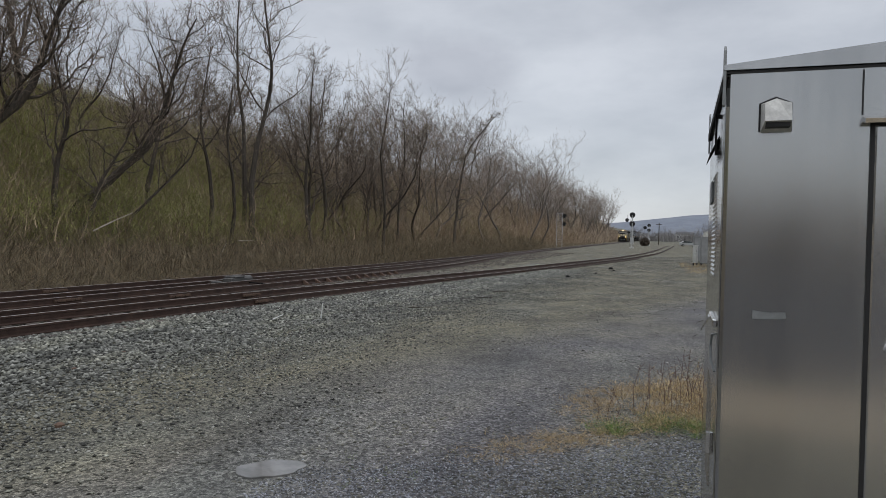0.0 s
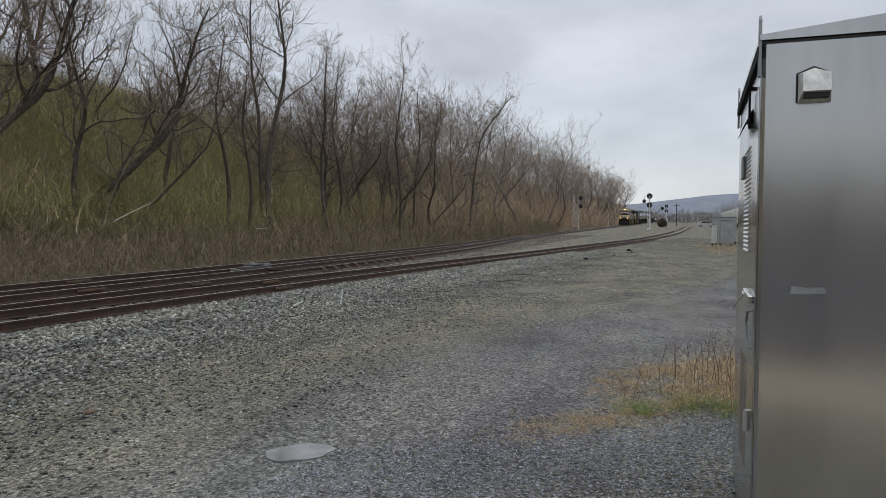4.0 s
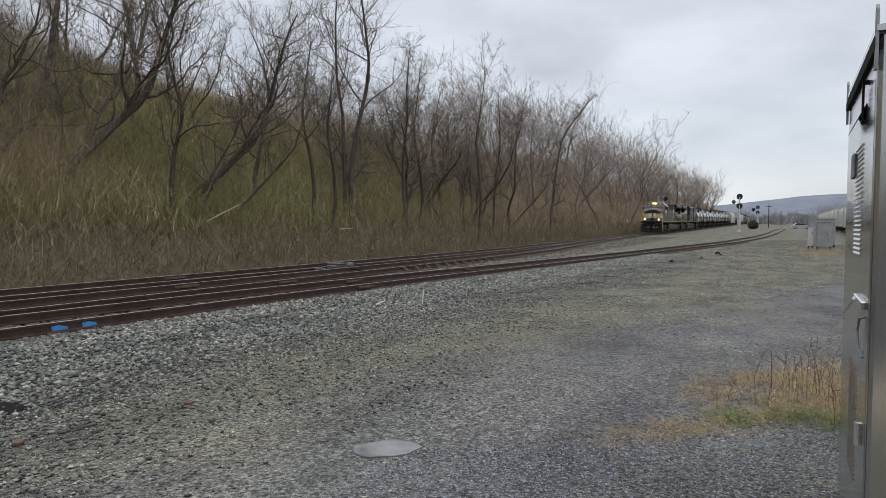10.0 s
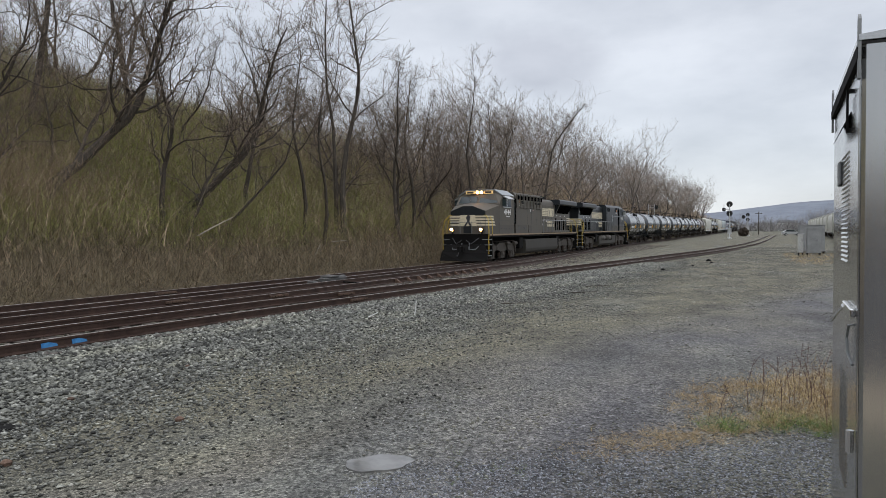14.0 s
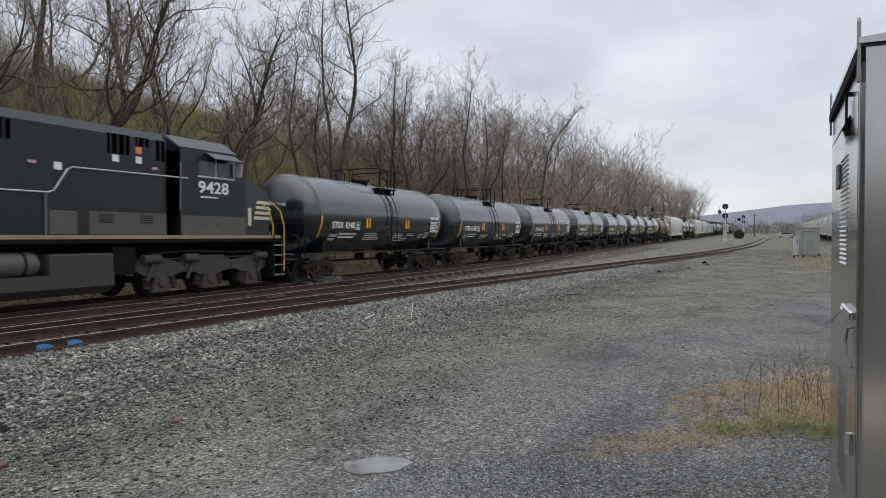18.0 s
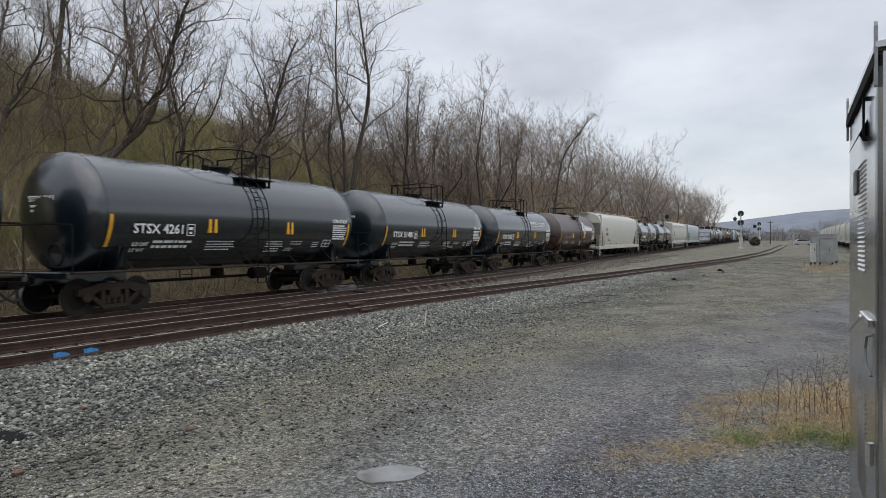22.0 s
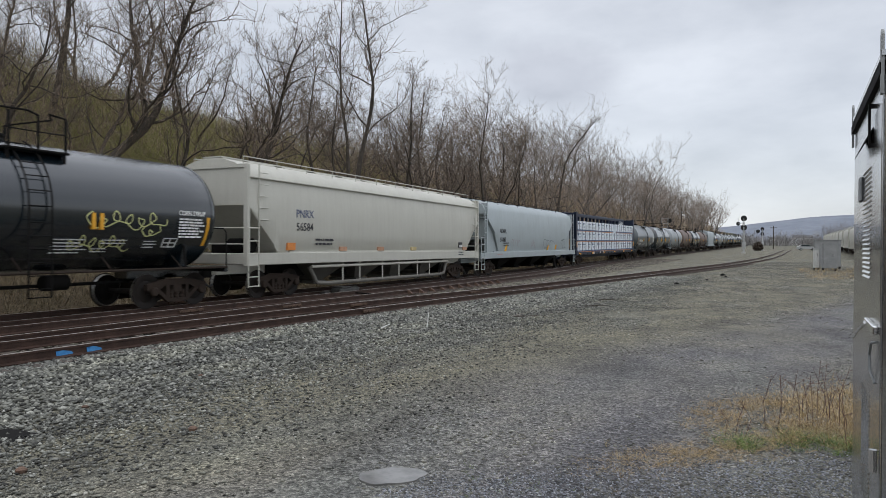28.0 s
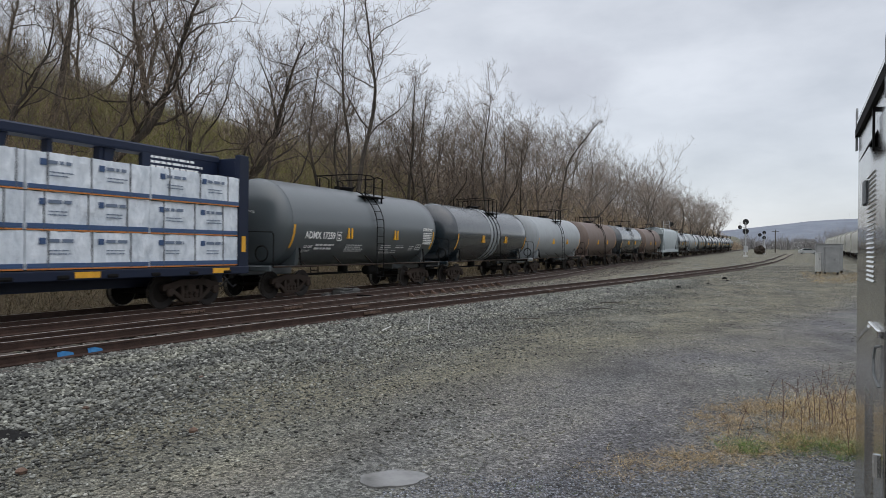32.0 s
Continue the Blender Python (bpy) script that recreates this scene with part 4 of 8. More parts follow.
            for y in (-6.18, 2.76, 4.82):
                part("reflective_strip", Shape().prism([(y - 0.14, 1.5), (y - 0.02, 1.5), (y + 0.16, 1.86), (y + 0.04, 1.86)], "x", hw - 0.1, hw + 0.012), M_YELLOW, body, "slanted yellow reflective strip")
            part("lettering", bars(1, 1.1, 0.1, 0.05, 12), M_FADEDRED, t, "faint red print on the sill", at=side(hw + 0.024, -half + 2.6, 1.27))
        else:
            part("reflective_strip", Shape().box(hw - 0.02, -half + 2.1, 2.2, hw + 0.012, -half + 2.18, 2.65), M_YELLOW, body, "upright yellow reflective strip")
        part("lettering", bars(2, 1.2, 0.16, 0.07, seed), M_DARK, body, "rows of small dark print", at=side(hw + (0.008 if seed != 2 else 0.0), -half + 3.7, 1.95))
        for y in (-half + 5.0, -half + 7.9, -half + 9.8, half - 6.0, half - 3.5) if seed == 1 else ():
            part("reflective_strip", Shape().box(hw - 0.1, y, 1.46, hw + 0.012, y + 0.3, 1.54), M_YELLOW, body, "faded reflective strip")
    return t


def centerbeam(at, length=25.4):
    t = thing("centerbeam_flatcar", at, "navy centerbeam flatcar loaded with wrapped white siding", "flat car", "cars of the moving freight train")
    L, half = length, length / 2 - 0.55
    deck = Shape().box(-1.45, -half, 0.92, 1.45, half, 1.16, 0.02)
    deck.box(-0.35, -half, 0.6, 0.35, half, 0.95)
    part("deck", deck, M_NAVY, t)
    for s in (-1, 1):
        e = Shape().box(-1.4, s * half, 1.1, 1.4, s * (half - 0.12), 4.6, 0.02)
        for x in (-1.42, 1.22):
            e.box(x, s * half, 1.1, x + 0.2, s * (half - 0.45), 4.65, 0.02)
        b = part("bulkhead", e, M_NAVY, t)
        for z in np.arange(1.5, 4.5, 0.35):
            part("slat", Shape().box(-1.2, s * (half + 0.003), z, 1.2, s * (half + 0.05), z + 0.08), M_NAVY, b)
        part("reflective_strip", Shape().box(1.425, s * (half - 0.15), 1.6, 1.435, s * (half - 0.33), 2.1), M_YELLOW, b, "yellow reflective strip")
        freight_truck(t, s * (L / 2 - 2.6))
        coupler(t, s * (half + 0.02), s)
    beam = Shape().box(-0.32, -half + 0.1, 4.42, 0.32, half - 0.1, 4.68, 0.05)
    part("top_chord", beam, M_NAVY, t)
    posts = np.linspace(-half + 1.4, half - 1.4, 16)
    for k, y in enumerate(posts):
        part("post", Shape().box(-0.12, y - 0.07, 1.1, 0.12, y + 0.07, 4.45), M_NAVY, t)
        if k % 2:
            d = 0.42 if k < 8 else -0.42
            part("gusset", Shape().prism([(y - d, 4.45), (y - d * 0.2, 4.45), (y, 3.6), (y - d * 0.5, 3.6)], "x", 0.05, 0.15), M_NAVY, t)
    ep = part("end_panel", Shape().box(0.16, half - 3.2, 3.95, 0.30, half - 0.2, 4.5, 0.01), M_NAVY, t, "navy panel with rows of white print")
    part("panel_print", bars(3, 2.2, 0.14, 0.07, 31), M_WHITE, ep, at=side(0.302, half - 2.9, 4.32))
    # side winches along the deck edge
    for y in np.linspace(-half + 1, half - 1, 18):
        part("winch", Shape().disc((1.42, y, 1.0), "y", 0.06, 0.3, 10), M_UNDER, t)
    for y in np.linspace(-half + 0.8, half - 1.6, 6):
        part("reflective_strip", Shape().box(1.45, y, 0.97, 1.46, y + 0.7, 1.12), M_YELLOW, t, "yellow reflective strip")
    for s, y in (("NOKL", -half + 6.0), ("736", -half + 8.6), ("290", -half + 9.9)):
        part("lettering", text_mesh(s, 0.24, M_WHITE), M_WHITE, t, "white reporting mark", at=side(1.462, y, 1.05))
    # the load: wrapped bundles in three tiers
    rnd = random.Random(5)
    n = 7
    w = (2 * half - 0.9) / n
    for tier in range(3):
        z0, h = 1.2 + tier * 0.91, 0.885
        for i in range(n):
            y0, y1 = -half + 0.5 + i * w, -half + 0.5 + (i + 1) * w - 0.03
            if tier == 2 and i == 4:
                y0 += 1.5
            for s in (1, -1):
                out = 1.37 + rnd.uniform(-0.02, 0.03)
                b = part("wrapped_pack", wrapped(s * 0.3, s * out, y0, y1, z0, z0 + h, rnd), M_WRAP, t, "white plastic wrapped bundle of siding", True)
                if s < 0:
                    continue
                x = out + 0.012
                part("printed_band", Shape().box(x - 0.03, y0 + 0.03, z0 + 0.03, x + 0.012, y1 - 0.03, z0 + 0.14 + rnd.uniform(-0.012, 0.012)), M_BLUEBAND, b, "blue printed band")
                part("timber_edge", Shape().box(x - 0.03, y0 + 0.03, z0 - 0.012, x + 0.002, y1 - 0.03, z0 + 0.022), M_ORANGE, b, "orange timber edge")
                for c in np.arange(y0 + 0.35, y1 - 0.9, 1.55):
                    part("printed_mark", Shape().box(x - 0.03, c - 0.02, z0 + 0.58, x + 0.008, c + 0.13, z0 + 0.73), M_BLUEBAND, b)
                    part("printed_name", bars(1, 0.72, 0.2, 0.085, tier * 20 + i), M_PRINTGREY, b, "printed name drawn as bars", at=side(x + 0.002, c + 0.18, z0 + 0.62))
                    part("small_print", bars(2, 0.62, 0.08, 0.03, tier * 20 + i + 7), M_PRINTGREY, b, at=side(x + 0.002, c + 0.2, z0 + 0.42))
                for c in np.arange(y0 + 0.4 + rnd.uniform(0, 0.3), y1, 1.15):
                    part("strap", Shape().box(x - 0.03, c, z0, x + 0.012, c + 0.022, z0 + h + 0.012), M_STRAP, b, "thin grey load strap")
    return t


def wrapped(x0, x1, y0, y1, z0, z1, rnd):
    """A bundle in loose sheet: a box whose outer side and top are creased and slack."""
    ny, nz = 26, 6
    def row(j):
        y = y0 + (y1 - y0) * j / ny
        def slack(k):
            return 0.0 if j in (0, ny) else (1 if x1 > 0 else -1) * (rnd.uniform(-0.028, 0.010) - 0.012 * (k in (0, nz)))
        face = [(x1 + slack(k), y, z0 + (z1 - z0) * k / nz + (rnd.uniform(-0.015, 0.012) if k == nz else 0)) for k in range(nz + 1)]
        return [(x0, y, z0)] + face + [(x0, y, z1)]
    return Shape().loft([row(j) for j in range(ny + 1)])


M_WRAP = rough_surface("white_plastic_wrap", (0.50, 0.55, 0.60), (0.80, 0.84, 0.88), 2.6, 8, 0.32, 0, 1.0, 0.10, (1, 1, 0.45))
M_PRINTGREY = plain("blue_grey_print", (0.14, 0.18, 0.25), 0.5)
M_STRAP = plain("dark_strap", (0.13, 0.137, 0.15), 0.6)
M_BLUEBAND = plain("navy_print", (0.035, 0.075, 0.17), 0.5)
M_GLASS = gloss(plain("dark_cab_glass", (0.025, 0.036, 0.038), 0.08), 0.45)
M_HEAD = glow("headlamp", (1.0, 0.5, 0.16), 14.0)
M_NUMBOARD = glow("lit_number_board", (1.0, 0.66, 0.26), 0.22)
M_HANDRAIL = plain("grey_handrail", (0.42, 0.43, 0.43), 0.5)
M_RAILGREY = plain("dull_grey_handrail", (0.16, 0.17, 0.175), 0.5)
M_YRAIL = plain("yellow_handrail", (0.50, 0.35, 0.04), 0.5)
M_OLIVE = paint("dusty_grey_paint", (0.07, 0.064, 0.055), 0.7, 0.5, (0.11, 0.09, 0.07))


def name_blocks(count, height):
    """A line of letter-sized blocks."""
    s = Shape()
    for k in range(count):
        s.box(k * 0.26, 0, 0, k * 0.26 + 0.19, height, 0.004)
    return s


def locomotive(at, label, reverse, number, bright):
    """A six-axle diesel: sill, long hood with radiator wing, wide cab with sloping nose, fuel tank, trucks, steps and handrails.
    Built with the cab at -y; reverse turns it so that the cab trails."""
    t = thing("locomotive", at, label, "locomotive", "locomotives of the freight train")
    L = LOCO_LENGTH
    turn = Matrix.Rotation(math.pi, 4, "Z") if reverse else Matrix()
    h = L / 2 - 0.75
    body = M_LOCODUST if bright else M_LOCO
    lower = M_OLIVE

    def p(name, shape, mat, parent=t, label="", smooth=False):
        return part(name, shape, mat, parent, label, smooth, at=turn if parent is t else None)

    def written(s, lift, y, z):
        """Writing that reads from left to right on either side."""
        return side(lift, y, z) if s > 0 else Matrix.Rotation(math.pi, 4, "Z") @ side(lift, -y, z)
    sill = Shape().box(-1.55, -h, 1.58, 1.55, h, 1.80, 0.02)
    sill.box(-0.5, -h, 0.9, 0.5, h, 1.6)
    p("frame", sill, M_UNDER)
    for x in (-1, 1):
        p("sill_stripe", Shape().box(x * 1.555, -h + 0.2, 1.70, x * 1.562, h - 0.2, 1.80), M_TANSTRIPE, label="faded tan sill stripe")
    # cab: upright sides, chamfered roof, sloping windshield
    cab = Shape().loft([[(-k * 1.0, y, 4.70 if z1 > 4 else z1), (k * 1.0, y, 4.70 if z1 > 4 else z1), (1.53, y, min(z1, 4.36)), (1.55, y, min(z1, 4.0) - 0.05), (1.55, y, 1.8), (-1.55, y, 1.8), (-1.55, y, min(z1, 4.0) - 0.05), (-1.53, y, min(z1, 4.36))] for y, z1, k in ((-6.5, 4.7, 1), (-8.72, 4.7, 1))])
    cab.loft([[(-1.0, -8.72, 4.68), (1.0, -8.72, 4.68), (1.53, -8.72, 4.34), (1.55, -8.72, 3.7), (-1.55, -8.72, 3.7), (-1.53, -8.72, 4.34)], [(-0.98, -8.86, 4.60), (0.98, -8.86, 4.60), (1.48, -8.86, 4.30), (1.52, -9.32, 3.72), (-1.52, -9.32, 3.72), (-1.48, -8.86, 4.30)]])
    cab.box(-1.55, -9.34, 1.8, 1.55, -8.7, 3.72)
    cabp = p("cab", cab, body)
    roof = Shape().loft([[(-1.56, y, 4.35), (-1.02, y, 4.715), (1.02, y, 4.715), (1.56, y, 4.35), (1.54, y, 4.31), (1.0, y, 4.66), (-1.0, y, 4.66), (-1.54, y, 4.31)] for y in (-6.45, -8.9)])
    roofp = part("cab_roof", roof, M_LIGHT if bright else M_LOCOROOF, cabp, "pale dusty cab roof" if bright else "dull grey cab roof")
    for x in (-0.8, -0.3, 0.25, 0.7):
        part("roof_fitting", Shape().disc((x, -7.2 - 0.4 * abs(x), 4.735), "z", 0.07, 0.07, 10, 0.02), M_UNDER, roofp)
    # nose: top falls forward and to both sides
    nose = Shape().loft([[(-1.2, -10.98, 1.8), (1.2, -10.98, 1.8), (1.2, -10.98, 3.25), (0.35, -10.98, 3.58), (-0.35, -10.98, 3.58), (-1.2, -10.98, 3.25)], [(-1.545, -9.34, 1.8), (1.545, -9.34, 1.8), (1.545, -9.34, 3.66), (0.4, -9.34, 3.84), (-0.4, -9.34, 3.84), (-1.545, -9.34, 3.66)]])
    nosep = p("nose", nose, body)
    part("nose_door", Shape().box(-0.3, -11.0, 1.85, 0.3, -10.975, 3.5, 0.008), M_LOCO, nosep, "black nose door")
    part("nose_top_panel", Shape().prism([(-1.19, 3.0), (1.19, 3.0), (1.19, 3.24), (0.35, 3.56), (-0.35, 3.56), (-1.19, 3.24)], "y", -10.99, -10.978), M_LOCO, nosep, "black panel over the nose stripes")
    for i in range(4):
        z = 2.33 + i * 0.175
        for x in (-1, 1):
            part("nose_stripe", Shape().box(x * 0.30, -11.006, z, x * 1.2, -10.985, z + 0.105), M_CREAMSTRIPE, nosep, "cream nose stripe")
            sx = lambda y: x * (1.212 + 0.345 * (y + 10.98) / 1.64)
            y1 = -9.85 - 0.07 * i
            part("side_stripe", Shape().add([(sx(-10.97), -10.97, z), (sx(y1), y1, z), (sx(y1 - 0.06), y1 - 0.06, z + 0.105), (sx(-10.97), -10.97, z + 0.105)], [(0, 1, 2, 3)]), M_CREAMSTRIPE, nosep, "cream nose stripe")
    part("nose_emblem", Shape().prism([(-0.62, 2.3), (0.62, 2.3), (0.5, 3.0), (-0.5, 3.0)], "y", -11.016, -11.0), M_CREAMSTRIPE, nosep, "pale emblem panel")
    part("nose_emblem", Shape().prism([(-0.30, 2.25), (-0.16, 2.25), (0.02, 2.5), (0.16, 2.28), (0.26, 2.34), (0.12, 2.62), (0.2, 2.9), (0.06, 3.06), (-0.12, 2.85), (-0.02, 2.62)], "y", -11.026, -11.014), M_DARK, nosep, "dark emblem shape")
    if reverse:
        for s in (-1, 1):
            part("faded_panel", Shape().box(s * 1.47, -9.66, 2.12, s * 1.512, -9.42, 2.7), M_CREAMSTRIPE, nosep, "worn cream painted panel")
    for x0, x1 in ((-1.36, -0.10), (0.10, 1.36)):
        wsp = part("windshield", Shape().add([(x0, -9.275, 3.79), (x1, -9.275, 3.79), (x1 * 0.94, -8.925, 4.24), (x0 * 0.94, -8.925, 4.24)], [(0, 1, 2, 3)]), M_GLASS, cabp, "windshield", at=(0, -0.03, 0.02))
        part("wiper", Shape().tube([((x0 + x1) / 2, -9.02, 4.26), ((x0 + x1) / 2 + 0.22, -9.25, 3.92)], 0.014, 5), M_DARK, wsp)
    for s in (-1, 1):
        for y0, y1 in ((-8.72, -8.02), (-7.92, -7.2)):
            win = part("side_window", Shape().box(s * 1.545, y0, 3.58, s * 1.562, y1, 4.14), M_GLASS, cabp, "cab side window")
            fr = Shape().box(s * 1.548, y0 - 0.05, 3.52, s * 1.58, y1 + 0.05, 3.575)
            fr.box(s * 1.548, y0 - 0.05, 3.575, s * 1.576, y0 - 0.005, 4.14)
            part("window_frame", fr, M_HANDRAIL, win)
        part("awning", Shape().prism([(s * 1.54, 4.26), (s * 1.60, 4.28), (s * 1.93, 4.08), (s * 1.92, 4.06)], "y", -8.75, -7.5), M_HANDRAIL if bright else M_LOCOROOF, cabp, "sloping window awning")
        part("wind_deflector", Shape().box(s * 1.56, -8.86, 3.62, s * 1.80, -8.83, 4.05), M_GLASS if bright else M_HANDRAIL, cabp, "upright wind deflector")
        part("cab_number", text_mesh(number, 0.5, M_WHITE, 1.32), M_WHITE, cabp, "pale road number", at=written(s, 1.556, -7.86, 3.22))
        part("cab_print", bars(1, 0.9, 0.1, 0.05, 3), M_WHITE, cabp, "small white print", at=written(s, 1.554, -8.1 if s > 0 else -7.3, 2.92))
        part("cab_seam", Shape().box(s * 1.552, -9.3, 2.64, s * 1.558, -6.55, 2.655), M_DARK, cabp)
        for k in range(5):
            part("cover_bolt", Shape().disc((s * 1.556, -7.0 - k * 0.5, 2.12), "x", 0.035, 0.02, 8), M_DARK, cabp)
        # cab doorway with its step: flush black block stands in for the recess's shade
        part("doorway", Shape().box(s * 1.30, -6.5, 2.45, s * 1.545, -6.02, 4.2), M_DARKGRILLE, cabp, "flush black block standing in for the shaded doorway recess")
        part("door_grab", Shape().tube([(s * 1.58, -6.46, 2.5), (s * 1.6, -6.46, 3.9)], 0.018, 6), M_RAILGREY, cabp, smooth=True)
    nb = Shape().box(-1.0, -8.96, 4.40, 1.0, -8.80, 4.66, 0.02)
    nbp = part("number_board", nb, M_DARK, cabp)
    for x in (-0.63, 0.63):
        part("number_panel", Shape().box(x - 0.33, -8.975, 4.43, x + 0.33, -8.955, 4.63), M_NUMBOARD if bright else M_OLIVE, nbp, "lit number board")
        part("number_print", bars(1, 0.5, 0.1, 0.12, 6), M_DARK, nbp, "road number drawn as bars", at=Matrix.Translation((x - 0.25, -8.977, 4.47)) @ pose(0, 0, 0, 90, 0, 0))
    for x in (-0.14, 0.14):
        part("headlight", Shape().disc((x, -8.98, 4.53), "y", 0.105, 0.06, 16), M_HEAD if bright else M_GLASS, nbp, "lit headlight" if bright else "unlit headlight")
    for x in (-1.0, 1.0):
        dl = part("ditch_light", Shape().disc((x, -11.28, 2.08), "y", 0.10, 0.06, 16), M_HEAD if bright else M_GLASS, nosep, "lit ditch light" if bright else "unlit ditch light")
        part("ditch_housing", Shape().disc((x, -11.18, 2.08), "y", 0.14, 0.16, 16).box(x - 0.05, -11.2, 1.75, x + 0.05, -11.1, 2.0), M_UNDER, dl)
    # hood
    hw, ht = 1.0, 4.5
    hood = Shape().loft([[(-hw, y, 1.8), (hw, y, 1.8), (hw, y, ht - 0.28), (hw - 0.1, y, ht - 0.1), (hw - 0.3, y, ht), (-hw + 0.3, y, ht), (-hw + 0.1, y, ht - 0.1), (-hw, y, ht - 0.28)] for y in (0.0, 10.5)])
    hoodp = p("hood", hood, body if bright else M_LOCO, smooth=True)
    inv = Shape().loft([[(-1.5, y, 1.8), (1.5, y, 1.8), (1.5, y, 4.4), (1.3, y, 4.64), (-1.3, y, 4.64), (-1.5, y, 4.4)] for y in (-6.02, 0.3)])
    invp = p("equipment_cabinet", inv, body)
    for s in (-1, 1):
        for y0, y1, z0, z1 in ((-4.75, -4.05, 3.9, 4.42), (-5.4, -4.95, 4.18, 4.42), (-5.95, -5.65, 3.85, 4.42), (-1.5, -0.1, 3.92, 4.36)):
            gr = part("grille", Shape().box(s * 1.49, y0, z0, s * 1.506, y1, z1), M_DARKGRILLE, invp, "dark air grille")
            for y in np.arange(y0 + 0.14, y1, 0.22):
                part("grille_bar", Shape().box(s * 1.505, y, z0, s * 1.52, y + 0.04, z1), M_LOCO, gr)
        if bright:
            # open rack of grille frames along the top of the cabinet
            rk = Shape()
            for y in np.arange(-5.9, 0.3, 0.78):
                rk.box(s * 1.50, y, 3.55, s * 1.57, y + 0.07, 4.55)
            for z in (3.62, 4.08, 4.48):
                rk.box(s * 1.50, -5.9, z, s * 1.56, 0.2, z + 0.06)
            part("grille_rack", rk, M_LOCODUST, invp, "dusty open grille rack")
            for y in np.arange(-5.8, -0.2, 0.78):
                part("grille", Shape().box(s * 1.49, y, 4.14, s * 1.506, y + 0.6, 4.46), M_DARKGRILLE, invp, "dark air grille")
        for y in (-3.45, -2.4, -1.3, -0.2):
            part("panel_seam", Shape().box(s * 1.495, y, 2.4, s * 1.506, y + 0.02, 4.3), M_DARK, invp)
        for y, z, m in ((-5.15, 3.98, M_ORANGE), (-5.15, 3.72, M_WHITE), (-4.4, 3.7, M_WHITE), (-2.75, 3.35, M_WHITE), (-2.1, 3.45, M_FADEDRED), (-5.7, 3.6, M_FADEDRED)):
            part("placard", Shape().box(s * 1.5, y, z, s * 1.508, y + 0.2, z + (0.18 if m != M_FADEDRED else 0.07)), m, invp, "small warning placard")
        part("lower_panel", Shape().box(s * 1.49, -6.0, 1.81, s * 1.512, -3.5, 2.40, 0.006), lower, invp, "dusty lower panel")
        for y in (-5.3, -4.0):
            for k in range(4):
                part("louvre", Shape().box(s * 1.51, y - 0.22, 2.12 + k * 0.06, s * 1.522, y + 0.22, 2.15 + k * 0.06), M_LOCO, invp)
        part("lower_panel", Shape().box(s * 1.545, -9.33, 1.81, s * 1.556, -6.52, 2.38), lower, cabp, "dusty lower cab panel")
        p("battery_box", Shape().box(s * 1.02, -3.15, 1.8, s * 1.53, -2.4, 2.38, 0.02), lower)
    # radiator wing over the rear of the hood
    rad = Shape().prism([(-1.40, 4.10), (1.40, 4.10), (1.56, 4.18), (1.56, 4.46), (1.42, 4.56), (-1.42, 4.56), (-1.56, 4.46), (-1.56, 4.18)], "y", 5.25, 11.1)
    p("radiator_wing", rad, M_LOCO)
    for s in (-1, 1):
        for y0, y1 in ((6.0, 7.9), (8.0, 9.95)):
            g = Shape().prism([(s * 0.98, 3.42), (s * 1.02, 3.42), (s * 1.36, 4.11), (s * 0.98, 4.11)], "y", y0, y1)
            part("radiator_grille", g, M_DARKGRILLE, hoodp, "dark radiator grille")
        part("radiator_flare", Shape().prism([(s * 1.0, 3.3), (s * 1.38, 4.1), (s * 1.0, 4.1)], "y", 5.7, 5.95), M_LOCO, hoodp)
        for k in range(8):
            y = 5.75 + k * 0.62
            part("louvre_door", Shape().box(s * hw, y, 1.98, s * (hw + 0.012), y + 0.36, 2.86 if k % 3 else 3.0), M_DARKGRILLE, hoodp, "dark louvred door")
        for y in np.arange(0.35, 5.5, 0.86):
            part("hood_door", Shape().box(s * hw, y, 1.86, s * (hw + 0.015), y + 0.83, 4.0, 0.006), body if bright else M_LOCO, hoodp, "hood access door")
            part("door_latch", Shape().box(s * (hw + 0.012), y + 0.74, 2.9, s * (hw + 0.03), y + 0.78, 3.02), M_DARK, hoodp)
        # stripes, logo and name read from left to right on both sides
        a0, d0 = (0.15, 1) if s > 0 else (5.15, -1)
        for i in range(5):
            z = 3.14 + i * 0.128
            part("hood_stripe", Shape().box(s * (hw + 0.016), a0, z, s * (hw + 0.022), a0 + d0 * (3.28 + i * 0.03), z + 0.098), M_CREAMSTRIPE, hoodp, "cream stripe")
        for u, w in ((3.42, 0.78), (4.28, 0.74)):
            pl = [(a0 + d0 * u, 3.12), (a0 + d0 * (u + w), 3.12), (a0 + d0 * (u + w + 0.06), 3.78), (a0 + d0 * (u + 0.08), 3.78)]
            part("hood_logo", Shape().prism(pl, "x", s * (hw + 0.016), s * (hw + 0.026)), M_CREAMSTRIPE, hoodp, "cream painted logo block")
            part("hood_logo_gap", Shape().prism([(a0 + d0 * (u + w * 0.42), 3.2), (a0 + d0 * (u + w * 0.58), 3.12), (a0 + d0 * (u + w * 0.56), 3.55), (a0 + d0 * (u + w * 0.44), 3.7)], "x", s * (hw + 0.026), s * (hw + 0.03)), M_LOCO, hoodp)
        for r in range(2):
            n = 8 if r else 7
            part("hood_name", name_blocks(n, 0.2), M_CREAMSTRIPE, hoodp, "cream company name drawn as bars", at=written(s, hw + 0.02, 3.3 if s > 0 else 2.15, 2.56 - r * 0.27))
        part("hood_number", text_mesh(number, 0.34, M_WHITE), M_WHITE, hoodp, "pale road number", at=written(s, hw + 0.02, 9.95, 3.68))
